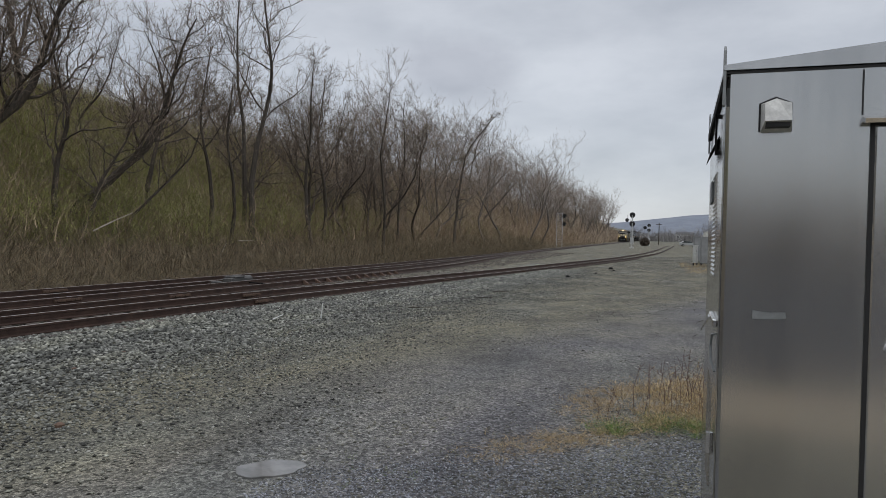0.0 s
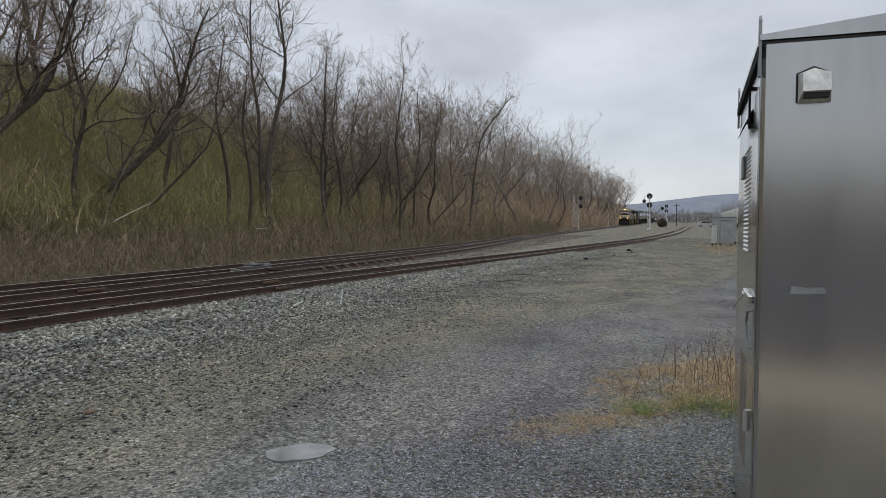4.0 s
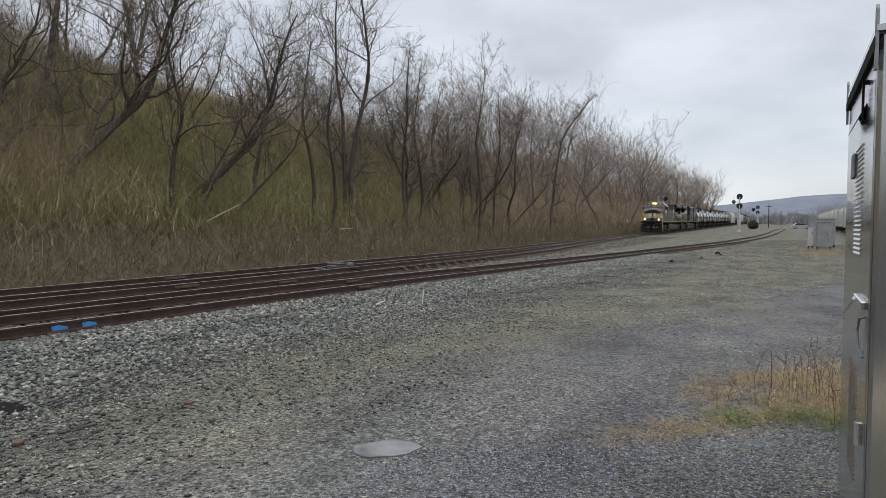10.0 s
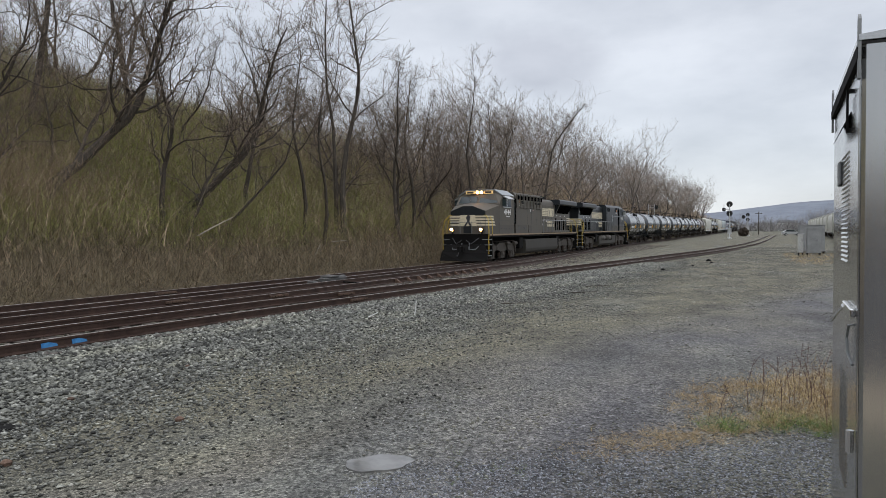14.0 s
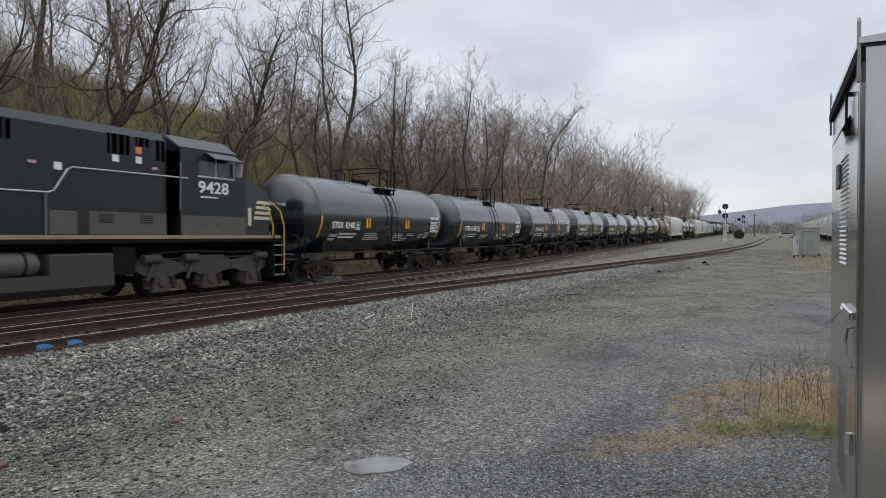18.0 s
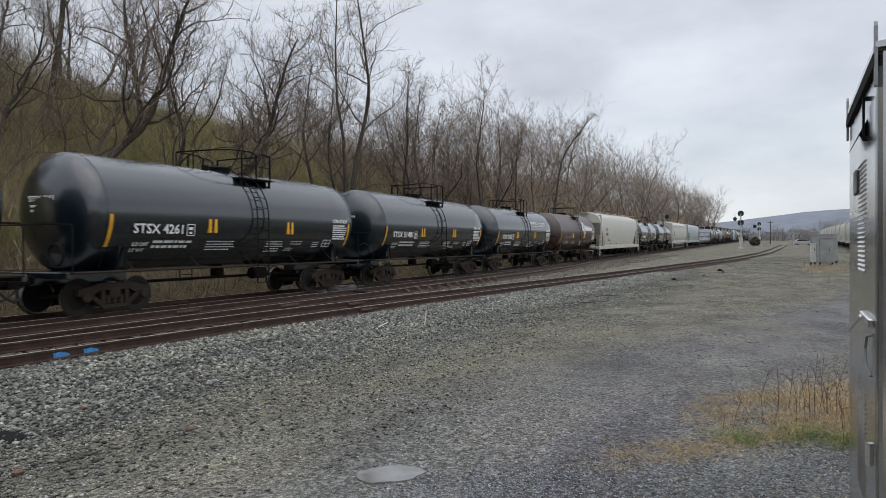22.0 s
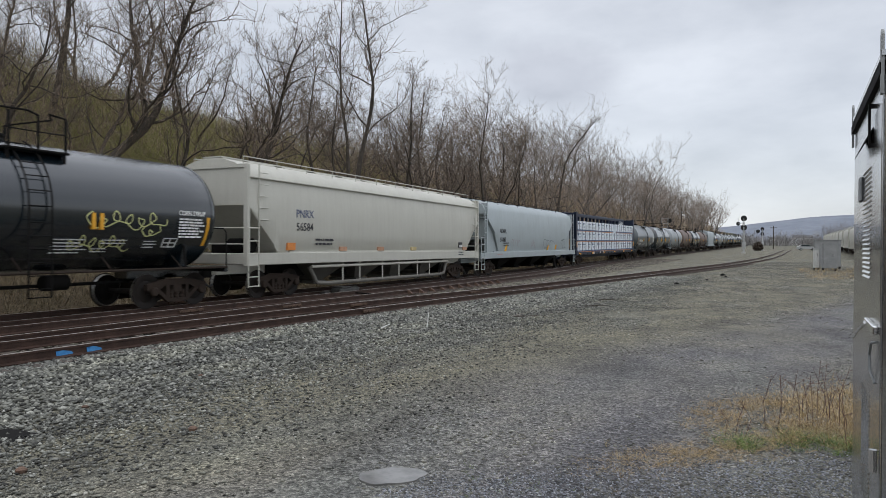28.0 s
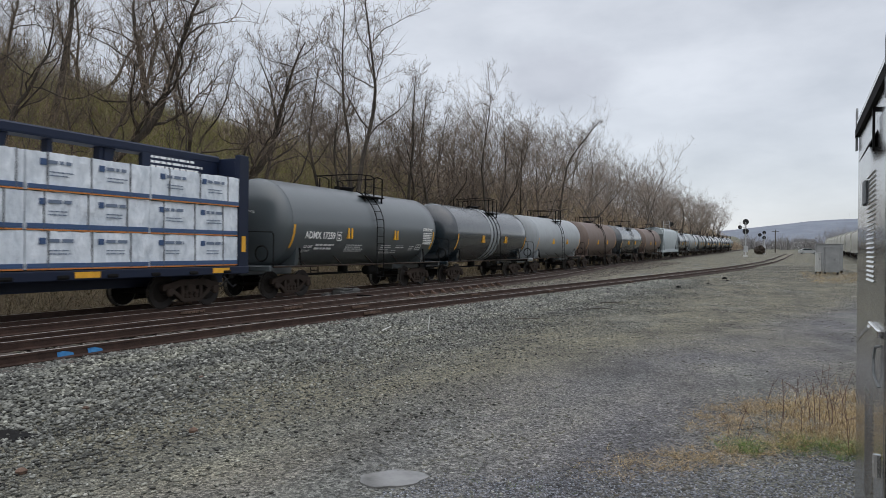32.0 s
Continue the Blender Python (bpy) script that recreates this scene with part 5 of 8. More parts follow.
        for i in range(4):
            z = 2.42 + i * 0.175
            part("end_stripe", Shape().box(s * hw, 9.5, z, s * (hw + 0.014), 10.5, z + 0.115), M_CREAMSTRIPE, hoodp, "cream stripe round the hood end")
            if s > 0:
                part("end_stripe", Shape().box(-hw, 10.5, z, hw, 10.514, z + 0.115), M_CREAMSTRIPE, hoodp, "cream stripe round the hood end")
        for y, z in ((1.2, 2.42), (2.0, 2.42), (6.1, 3.18), (7.2, 3.15), (8.6, 3.18), (9.5, 3.0), (2.1, 2.72), (3.0, 2.7)):
            part("placard", Shape().box(s * (hw + 0.014), y, z, s * (hw + 0.022), y + 0.2, z + 0.08), M_WHITE, hoodp, "small white placard")
    p("rear_headlight", Shape().box(-0.2, 10.5, 3.55, 0.2, 10.6, 4.05, 0.03).disc((0, 10.61, 3.92), "y", 0.09, 0.04, 14).disc((0, 10.61, 3.68), "y", 0.09, 0.04, 14), M_GLASS, label="twin rear headlight")
    p("exhaust_stack", Shape().box(-0.4, 3.6, ht - 0.05, 0.4, 4.7, ht + 0.3, 0.03), M_UNDER)
    p("horn", Shape().disc((0, 2.1, ht + 0.2), "y", 0.09, 0.6, 10).disc((0.2, 2.0, ht + 0.24), "y", 0.07, 0.5, 10).box(-0.3, 1.9, ht - 0.02, 0.3, 2.3, ht + 0.12), M_UNDER)
    # underneath
    if reverse:
        p("fuel_tank", Shape().prism([(-1.3, 0.32), (1.3, 0.32), (1.54, 0.52), (1.54, 0.84), (-1.54, 0.84), (-1.54, 0.52)], "y", -4.2, 3.95).box(-1.54, -4.2, 0.8, 1.54, -2.4, 1.34, 0.03).box(-1.54, 2.9, 0.8, 1.54, 3.95, 1.30, 0.03).box(-1.0, -2.4, 0.8, 1.0, 2.9, 1.4), M_FUEL, label="dusty fuel tank")
        for s in (-1, 1):
            for y in (-1.2, 1.6):
                rs = p("air_reservoir", Shape().lathe((s * 1.28, y, 1.12), "y", [(-1.05, 0.0), (-1.03, 0.14), (-0.95, 0.24), (-0.85, 0.28), (0.85, 0.28), (0.95, 0.24), (1.03, 0.14), (1.05, 0.0)], 18), M_OLIVE, label="dusty air reservoir", smooth=True)
                for k in (-0.6, 0.6):
                    part("reservoir_strap", Shape().lathe((s * 1.28, y + k, 1.12), "y", [(-0.03, 0.281), (-0.03, 0.292), (0.03, 0.292), (0.03, 0.281)], 18), M_UNDER, rs)
    else:
        p("fuel_tank", Shape().prism([(-1.3, 0.34), (1.3, 0.34), (1.5, 0.5), (1.55, 0.7), (1.52, 1.36), (-1.52, 1.36), (-1.55, 0.7), (-1.5, 0.5)], "y", -3.9, 4.5), M_FUEL, label="dusty fuel tank")
    for yc in (-8.0, 8.0):
        tr = Shape()
        for s in (-1, 1):
            tr.prism([(yc - 2.85, 0.84), (yc - 2.85, 1.06), (yc - 2.0, 1.14), (yc - 1.0, 1.0), (yc - 0.6, 1.2), (yc + 0.6, 1.2), (yc + 1.0, 1.0), (yc + 2.0, 1.14), (yc + 2.85, 1.06), (yc + 2.85, 0.84), (yc + 2.45, 0.62), (yc + 1.5, 0.62), (yc + 1.15, 0.74), (yc + 0.62, 0.70), (yc + 0.4, 0.62), (yc - 0.4, 0.62), (yc - 0.62, 0.70), (yc - 1.15, 0.74), (yc - 1.5, 0.62), (yc - 2.45, 0.62)], "x", s * 1.06, s * 1.24)
            tr.box(s * 1.1, yc - 2.7, 1.10, s * 1.16, yc + 2.7, 1.14)
            for c in (-1.0, 1.0):
                tr.disc((s * 1.2, yc + c, 0.90), "x", 0.09, 0.14, 12, 0.02)
        trp = p("truck", tr, M_LOCOTRUCK, label="three-axle locomotive truck")
        for a in (-1.95, 0, 1.95):
            part("axle", Shape().tube([(-1.1, yc + a, 0.52), (1.1, yc + a, 0.52)], 0.1, 8), M_WHEEL, trp)
            for s in (-1, 1):
                part("wheel", Shape().lathe((s * 0.75, yc + a, 0.52), "x", [(-0.07, 0.0), (-0.07, 0.5), (-0.06, 0.52), (0.06, 0.52), (0.07, 0.5), (0.07, 0.0)], 24), M_WHEEL, trp, smooth=True)
                part("journal_box", Shape().prism([(yc + a - 0.34, 0.2), (yc + a + 0.34, 0.2), (yc + a + 0.22, 0.66), (yc + a - 0.22, 0.66)], "x", s * 1.06, s * 1.28).disc((s * 1.30, yc + a, 0.5), "x", 0.17, 0.08, 14, 0.03), M_LOCOTRUCK, trp)
                for c in (-0.48, 0.48):
                    part("spring", Shape().lathe((s * 1.15, yc + a + c, 0), "z", [(0.28 + 0.055 * i, 0.10 + 0.018 * (i % 2)) for i in range(7)], 10), M_TRUCK, trp)
        for s in (-1, 1):
            for c in (-2.35, 2.35, 0.85):
                part("brake_cylinder", Shape().disc((s * 1.30, yc + c, 1.13), "y", 0.13, 0.62, 12, 0.03), M_LOCOTRUCK, trp, smooth=True)
                part("damper", Shape().tube([(s * 1.28, yc + c - 0.1, 1.05), (s * 1.3, yc + c + 0.15, 0.52)], 0.05, 8), M_LOCOTRUCK, trp)
            part("sand_pipe", Shape().tube([(s * 1.2, yc - 2.8, 1.4), (s * 1.22, yc - 2.95, 0.8), (s * 0.95, yc - 2.75, 0.2)], 0.025, 6), M_TRUCK, trp, smooth=True)
            part("brake_pipe", Shape().tube([(s * 1.27, yc - 2.4, 1.3), (s * 1.3, yc - 1.0, 1.27), (s * 1.3, yc + 0.9, 1.34), (s * 1.27, yc + 2.3, 1.28)], 0.025, 6), M_TRUCK, trp, smooth=True)
    for s in (-1, 1):
        p("walkway_edge", Shape().box(s * 1.0, 0.3, 1.78, s * 1.55, h - 0.3, 1.83), M_UNDER)
        for y in (-4.6, 4.9):
            p("equipment_rack", Shape().box(s * 0.8, y - 0.4, 0.75, s * 1.45, y + 0.35, 1.5, 0.03), M_UNDER)
    # pilot, steps, handrails
    for s in (-1, 1):
        ends = p("pilot", Shape().prism([(-1.5, 0.35), (1.5, 0.35), (1.55, 1.0), (1.5, 1.8), (-1.5, 1.8), (-1.55, 1.0)], "y", s * h, s * (h - 0.12)), M_UNDER)
        if s < 0:
            part("plow", Shape().loft([[(-1.3, -h - 0.08, 1.15), (0, -h - 0.12, 1.15), (1.3, -h - 0.08, 1.15), (1.3, -h, 1.1), (0, -h, 1.1), (-1.3, -h, 1.1)], [(-1.55, -h - 0.25, 0.65), (0, -h - 0.45, 0.65), (1.55, -h - 0.25, 0.65), (1.55, -h - 0.18, 0.65), (0, -h - 0.36, 0.65), (-1.55, -h - 0.18, 0.65)], [(-1.62, -h - 0.42, 0.12), (0, -h - 0.80, 0.12), (1.62, -h - 0.42, 0.12), (1.62, -h - 0.34, 0.12), (0, -h - 0.70, 0.12), (-1.62, -h - 0.34, 0.12)]]), M_UNDER, ends, "dark snow plow")
        for x in (-1, 1):
            for k, z in enumerate((0.42, 0.76, 1.10, 1.44)):
                part("step", Shape().box(x * 1.12, s * (h + 0.02), z, x * 1.58, s * (h - 0.55), z + 0.045), M_RAILGREY, ends)
            part("step_side", Shape().box(x * 1.10, s * (h - 0.55), 0.38, x * 1.58, s * (h - 0.62), 1.8), M_UNDER, ends)
            y = s * h
            for y2, z0 in ((y, 0.55), (y - s * 0.62, 1.8)):
                part("grab_rail", Shape().tube([(x * 1.56, y2, z0), (x * 1.57, y2, 2.1), (x * 1.50, y2 - s * 0.12, 2.65), (x * 1.25, y2 - s * 0.35, 2.98), (x * 1.05, y2 - s * 0.4, 2.98)], 0.024, 6), M_YRAIL, ends, "yellow grab rail", True)
            part("air_hose", Shape().tube([(x * 0.25, y, 1.2), (x * 0.35, y + s * 0.3, 0.85), (x * 0.75, y + s * 0.3, 0.82), (x * 1.0, y, 1.15)], 0.035, 6), M_RAILGREY, ends, smooth=True)
            part("cable", Shape().tube([(x * 0.9, y, 1.55), (x * 0.5, y + s * 0.35, 1.18), (x * 0.15, y + s * 0.3, 1.42)], 0.028, 6), M_DARK, ends, smooth=True)
        rl = Shape().tube([(-1.0, s * (h - 0.05), 1.8), (-1.0, s * (h - 0.05), 2.55), (1.0, s * (h - 0.05), 2.55), (1.0, s * (h - 0.05), 1.8)], 0.022, 6)
        for x in (-0.4, 0.4):
            rl.tube([(x, s * (h - 0.05), 1.8), (x, s * (h - 0.05), 2.55)], 0.018, 5)
        part("end_rail", rl, M_YRAIL if s > 0 else M_RAILGREY, ends, smooth=True)
        coupler(t, s * (L / 2 - 0.6), s)
    for x in (-1, 1):
        high = [(x * 1.54, -6.8, 3.46), (x * 1.54, -3.0, 3.44), (x * 1.54, -2.88, 3.38), (x * 1.54, -2.52, 2.86), (x * 1.54, -2.36, 2.80)]
        r = Shape().tube((high if reverse else [(x * 1.54, 0.4, 2.80)]) + [(x * 1.54, 11.0, 2.80)], 0.022, 6)
        p("side_handrail", r, M_HANDRAIL, label="pale blue-grey walkway handrail", smooth=True)
        for y in np.linspace(-2.3 if reverse else 0.45, 10.9, 9):
            p("rail_post", Shape().tube([(x * 1.54, y, 1.75), (x * 1.54, y, 2.80)], 0.022, 5), M_RAILGREY)
    return t


M_LOCOTRUCK = paint("dusty_locomotive_truck", (0.045, 0.039, 0.032), 0.8, 0.5, (0.085, 0.068, 0.052))
M_LOCODUST = gloss(paint("dusty_black_locomotive_paint", (0.075, 0.067, 0.056), 0.55, 0.6, (0.155, 0.132, 0.10)), 0.3)
M_LOCOROOF = paint("dull_roof_paint", (0.055, 0.062, 0.066), 0.55, 0.4, (0.09, 0.09, 0.085))
M_FUEL = paint("grimy_fuel_tank", (0.034, 0.031, 0.026), 0.75, 0.5, (0.06, 0.05, 0.04))
M_TANSTRIPE = paint("faded_tan_stripe", (0.26, 0.19, 0.12), 0.7, 0.4)
M_CREAMSTRIPE = plain("faded_cream_stripe", (0.60, 0.53, 0.38), 0.6)
M_DARKGRILLE = gloss(plain("dark_grille", (0.002, 0.002, 0.0022), 1.0), 0.0)

# ---- the train, from its head ----
TRAIN = []


def couple(car, length):
    start = TRAIN[-1][2] if TRAIN else 0.0
    TRAIN.append((car, start + length / 2, start + length))


O = Matrix()
couple(locomotive(O, "dusty black diesel locomotive with cream nose stripes and lit headlights", False, "4144", True), LOCO_LENGTH)
couple(locomotive(O, "black diesel locomotive running cab last", True, "9428", False), LOCO_LENGTH)
BLK = "black tank car with yellow strips and white lettering"
for k, (mark, mat, brand) in enumerate((("STSX 4348", M_BLACK, False), ("STSX 61357", M_DARKGREY, False), ("STSX 4293", M_BLACK, True), ("STSX 4505", M_DARKGREY, True), ("STSX 4261", M_BLACK, False), ("STSX 51481", M_BLACK, False), ("STSX 3162", M_BLACK, True))):
    couple(tank_car(mat, O, BLK, (mark, "CORN SYRUP"), k, brand=brand), TANK_LENGTH)
brown = tank_car(M_BROWN, O, "dark brown tank car with a pale round emblem", ("", "CORN SYRUP"), 9)


def shell_of(car):
    return next(c for c in car.children if c.name.split(".")[0] in ("shell", "body"))


brown_shell = shell_of(brown)
def arc(cx, cy, r, a0=0, a1=360, n=20):
    return [(cx + r * math.cos(radians(a0 + (a1 - a0) * k / n)), cy + r * math.sin(radians(a0 + (a1 - a0) * k / n))) for k in range(n if a1 - a0 >= 360 else n + 1)]


def scrawl(seed, width, height, loops, w=0.05):
    """Looping spray-can lines as thin quads."""
    r = random.Random(seed)
    pts, polys = [], []
    ph, amp = r.uniform(0, 6), [r.uniform(0.5, 1) for _ in range(3)]
    n = loops * 14
    for k in range(n + 1):
        u = k / n
        a = u * loops * 6.28 + ph
        pts.append((u * width + 0.5 * width / loops * math.cos(a), height * (0.35 * math.sin(a) * amp[0] + 0.16 * math.sin(a * 0.37 + 2) + 0.1 * math.sin(a * 2.3))))
    for (x0, y0), (x1, y1) in zip(pts, pts[1:]):
        d = math.hypot(x1 - x0, y1 - y0) or 1
        ex, ey = -(y1 - y0) / d * w / 2, (x1 - x0) / d * w / 2
        polys.append([(x0 + ex, y0 + ey), (x0 - ex, y0 - ey), (x1 - ex, y1 - ey), (x1 + ex, y1 + ey)])
    return polys


em = on_shell(brown_shell, "emblem", [arc(0, 0.34, 0.27), arc(0.36, 0.03, 0.28), arc(0, -0.30, 0.30), arc(-0.36, 0.03, 0.28), arc(0, 0, 0.36)], 1.85, 2.96, M_WHITE, "white four-lobed emblem")
on_shell(brown_shell, "emblem_detail", [[(0.04 * math.cos(a), 0.04 * math.sin(a)), (math.cos(a - 0.35) * 0.36, math.sin(a - 0.35) * 0.36), (math.cos(a) * 0.42, math.sin(a) * 0.42), (math.cos(a + 0.35) * 0.36, math.sin(a + 0.35) * 0.36)] for a in (0.785, 2.356, 3.927, 5.498)] + [arc(0.36 * math.cos(a), 0.36 * math.sin(a), 0.07) for a in (0.0, 1.571, 3.142, 4.712)], 1.85, 2.96, M_BROWN, "brown rosette in the emblem", 0.008)
on_shell(brown_shell, "company_name", [[(k * 0.36, 0), (k * 0.36 + 0.3, 0), (k * 0.36 + 0.3, h), (k * 0.36, h)] for k, h in enumerate((0.46, 0.4, 0.3, 0.46, 0.3, 0.3))], 2.5, 2.78, M_WHITE, "white company name drawn as bars")
part("lettering", text_mesh("STSX 4524", 0.34, M_FADEDRED, 1.75), M_FADEDRED, brown_shell, "faded red reporting mark", at=side(1.55, -3.3, 2.2, 8))
couple(brown, TANK_LENGTH)
couple(covered_hopper(M_CREAM, O, "cream covered hopper car with dark lettering", 21.6, ("TILX", "57265"), 1), 21.6)
couple(tank_car(M_BLACK, O, BLK, ("STSX 4068", "CORN SYRUP"), 11), TANK_LENGTH)
tagged_car = tank_car(M_BLACK, O, "black tank car with pale scrawled graffiti", ("STSX 9674", "CORN SYRUP"), 12)
M_SPRAY = plain("pale_yellow_spray_paint", (0.55, 0.56, 0.25), 0.7)
for seed, y, z, w, h, n in ((1, 1.6, 2.38, 2.3, 0.42, 6), (2, 1.2, 1.78, 1.7, 0.36, 6), (3, 3.3, 2.12, 0.5, 0.3, 2)):
    on_shell(shell_of(tagged_car), "graffiti", scrawl(seed, w, h, n, 0.032), y, z, M_SPRAY, "pale yellow graffiti scrawl")
couple(tagged_car, TANK_LENGTH)
couple(covered_hopper(M_CREAM, O, "cream covered hopper car with pipes beneath its bays", 20.0, ("PNRX", "56584"), 2), 20.0)
grey_hopper = covered_hopper(M_HGREY, O, "pale blue-grey covered hopper car with faint graffiti", 21.3, ("ADMX", "51080"), 3)


def bubbles(seed, letters, r):
    """Rounded letter outlines as rings of thin quads."""
    rn = random.Random(seed)
    out = []
    for k in range(letters):
        cx, rx, rz = k * r * 1.15 + rn.uniform(-0.1, 0.1), r * rn.uniform(0.6, 1.15), r * rn.uniform(0.7, 1.35)
        a0 = rn.uniform(0, 60)
        for j in range(rn.randint(9, 19)):
            a, b = radians(a0 + j * 17), radians(a0 + j * 17 + 17)
            out.append([(cx + rx * math.cos(a), rz * math.sin(a)), (cx + rx * 0.89 * math.cos(a), rz * 0.89 * math.sin(a)), (cx + rx * 0.89 * math.cos(b), rz * 0.89 * math.sin(b)), (cx + rx * math.cos(b), rz * math.sin(b))])
    return out


M_GRAFFITI = plain("faded_dark_spray", (0.10, 0.11, 0.115), 0.7)
M_PINK = plain("faded_pink_spray", (0.30, 0.24, 0.25), 0.7)
for seed, y, n, mat in ((4, -5.0, 4, M_PINK), (5, 1.9, 6, M_GRAFFITI), (6, 6.4, 3, M_GRAFFITI)):
    sc = Shape()
    for poly in bubbles(seed, n, 0.37):
        sc.add([(1.562, y + a, 1.95 + b * 0.8) for a, b in poly], [tuple(range(4))])
    part("graffiti", sc, mat, shell_of(grey_hopper), "thin faded graffiti outline")
sc = Shape()
for k in range(9):
    a = radians(20 * k + 10)
    sc.add([(1.562, -0.83 + 0.5 * math.cos(a), 1.6 + 0.6 * math.sin(a)), (1.562, -0.83 + 0.5 * math.cos(a + 0.12), 1.6 + 0.6 * math.sin(a + 0.12)), (1.562, -0.83 + 0.15 * math.cos(a), 1.6 + 0.15 * math.sin(a))], [(0, 1, 2)])
part("graffiti", sc, M_PINK, shell_of(grey_hopper), "faded pink sprayed flower")
couple(grey_hopper, 21.3)
couple(centerbeam(O, 26.35), 26.35)
REST = [(M_GREY, ("ADMX 17259", "CORN SYRUP"), None), (M_DARKGREY, (), M_LIGHT), (M_LIGHT, (), None), (M_RUSTY, (), None), (M_DARKGREY, (), None), (M_RUSTY, (), None), None] + [(m, (), None) for m in (M_DARKGREY, M_LIGHT, M_GREY, M_DARKGREY, M_BLACK, M_GREY, M_DARKGREY, M_BLACK, M_GREY)]
NAMES = {"grey_tank_paint": "grey tank car with yellow strips", "dark_grey_tank_paint": "dark grey weathered tank car", "light_grey_tank_paint": "light grey tank car", "rusty_tank_paint": "rust-stained brownish tank car", "black_tank_paint": "plain black weathered tank car"}
for k, r in enumerate(REST):
    if r is None:
        couple(covered_hopper(M_HGREY, O, "pale covered hopper car between tank cars", 17.0, seed=4), 17.0)
    else:
        couple(tank_car(r[0], O, NAMES[r[0].name] if not r[2] else "dark grey tank car with pale belts", r[1], 30 + k, belt=r[2]), TANK_LENGTH)


# ---- trees ----
M_BARK = rough_surface("dark_bark", (0.022, 0.018, 0.014), (0.092, 0.075, 0.058), 4, 30, 0.9, 0, 0.6, 0.03, (3, 3, 0.6))
M_TWIG = rough_surface("grey_brown_twigs", (0.078, 0.060, 0.045), (0.225, 0.176, 0.132), 2, 20, 0.9, 0, 0.1, 0.005)
# far trees' paler bark and twigs: haze and sunlight put into the colour
M_FARBARK = rough_surface("hazed_far_bark", (0.06, 0.05, 0.042), (0.18, 0.152, 0.128), 4, 30, 0.9, 0, 0.4, 0.03, (3, 3, 0.6))
M_FARTWIG = rough_surface("hazed_far_twigs", (0.14, 0.115, 0.095), (0.36, 0.30, 0.25), 2, 20, 0.9, 0, 0.1, 0.005)
M_REDTWIG = rough_surface("red_brown_twigs", (0.08, 0.045, 0.035), (0.18, 0.11, 0.085), 0.6, 20, 0.9, 0, 0.1, 0.005)


def grow(seed, height, radius, limbs=14, spread=1.0, lean=(0, 0), fine=(9, 9), first=0.3, droop=0.05, least=0.011, rising=(0.25, 1.1), wander=0.17, sides=7):
    """A bare tree: a wandering tapered trunk, and crooked limbs that fork into branches and twigs."""
    rnd = random.Random(seed)
    trunk, crown = Shape(), Shape()
    pts, p, d = [], Vector((0, 0, -0.3)), Vector((lean[0], lean[1], 1)).normalized()
    n = 14
    for i in range(n + 1):
        pts.append(p.copy())
        d = (d + Vector((rnd.gauss(0, wander), rnd.gauss(0, wander), 0.05 if not any(lean) else 0.0))).normalized()
        p += d * height / n
    trunk.tube(pts, radius, sides, radius * 0.12)

    def twig(path, r):
        """A flat sliver that bends and tapers."""
        w = Vector((rnd.gauss(0, 1), rnd.gauss(0, 1), rnd.gauss(0, 0.4))).normalized() * r
        v = []
        for i, q in enumerate(path):
            k = 1 - 0.7 * i / (len(path) - 1)
            v += [tuple(q - w * k), tuple(q + w * k)]
        crown.add(v, [(2 * i, 2 * i + 1, 2 * i + 3, 2 * i + 2) for i in range(len(path) - 1)])

    def branch(a, way, length, r, level):
        k = (7, 4, 2)[level]
        bend = (0.32, 0.40, 0.45)[level]
        path, q, w = [a.copy()], a.copy(), way.copy()
        for _ in range(k):
            w = (w + Vector((rnd.gauss(0, bend), rnd.gauss(0, bend), rnd.gauss(droop + 0.08, bend * 0.7)))).normalized()
            q += w * length / k
            path.append(q.copy())
        if level == 2:
            twig(path, r)
            return
        (trunk if level == 0 else crown).tube(path, r, (5, 3)[level], r * 0.25, close=False)
        for j in range(fine[level]):
            u = (0.15 + 0.85 * (j + rnd.random()) / fine[level]) * k
            i = min(int(u), k - 1)
            at = path[i].lerp(path[i + 1], min(1, u - i))
            side_way = Vector((rnd.gauss(0, 1), rnd.gauss(0, 1), rnd.gauss(0.3, 0.8))).normalized()
            branch(at, (w * 0.55 + side_way * 0.9).normalized(), length * rnd.uniform(0.3, 0.65), max(r * 0.42, least), level + 1)

    for j in range(limbs):
        u = first + (0.98 - first) * (j + rnd.random()) / limbs
        i = min(int(u * n), n - 1)
        at = pts[i].lerp(pts[i + 1], u * n - i)
        ang = j * 2.4 + rnd.gauss(0, 0.5)
        out = Vector((math.cos(ang), math.sin(ang), rnd.uniform(*rising))).normalized()
        branch(at, out, height * spread * (0.34 - 0.2 * (u - first)) * rnd.uniform(0.6, 1.3), radius * (1 - u * 0.85) * 0.46, 0)
    return trunk.mesh("trunk", True), crown.mesh("crown")


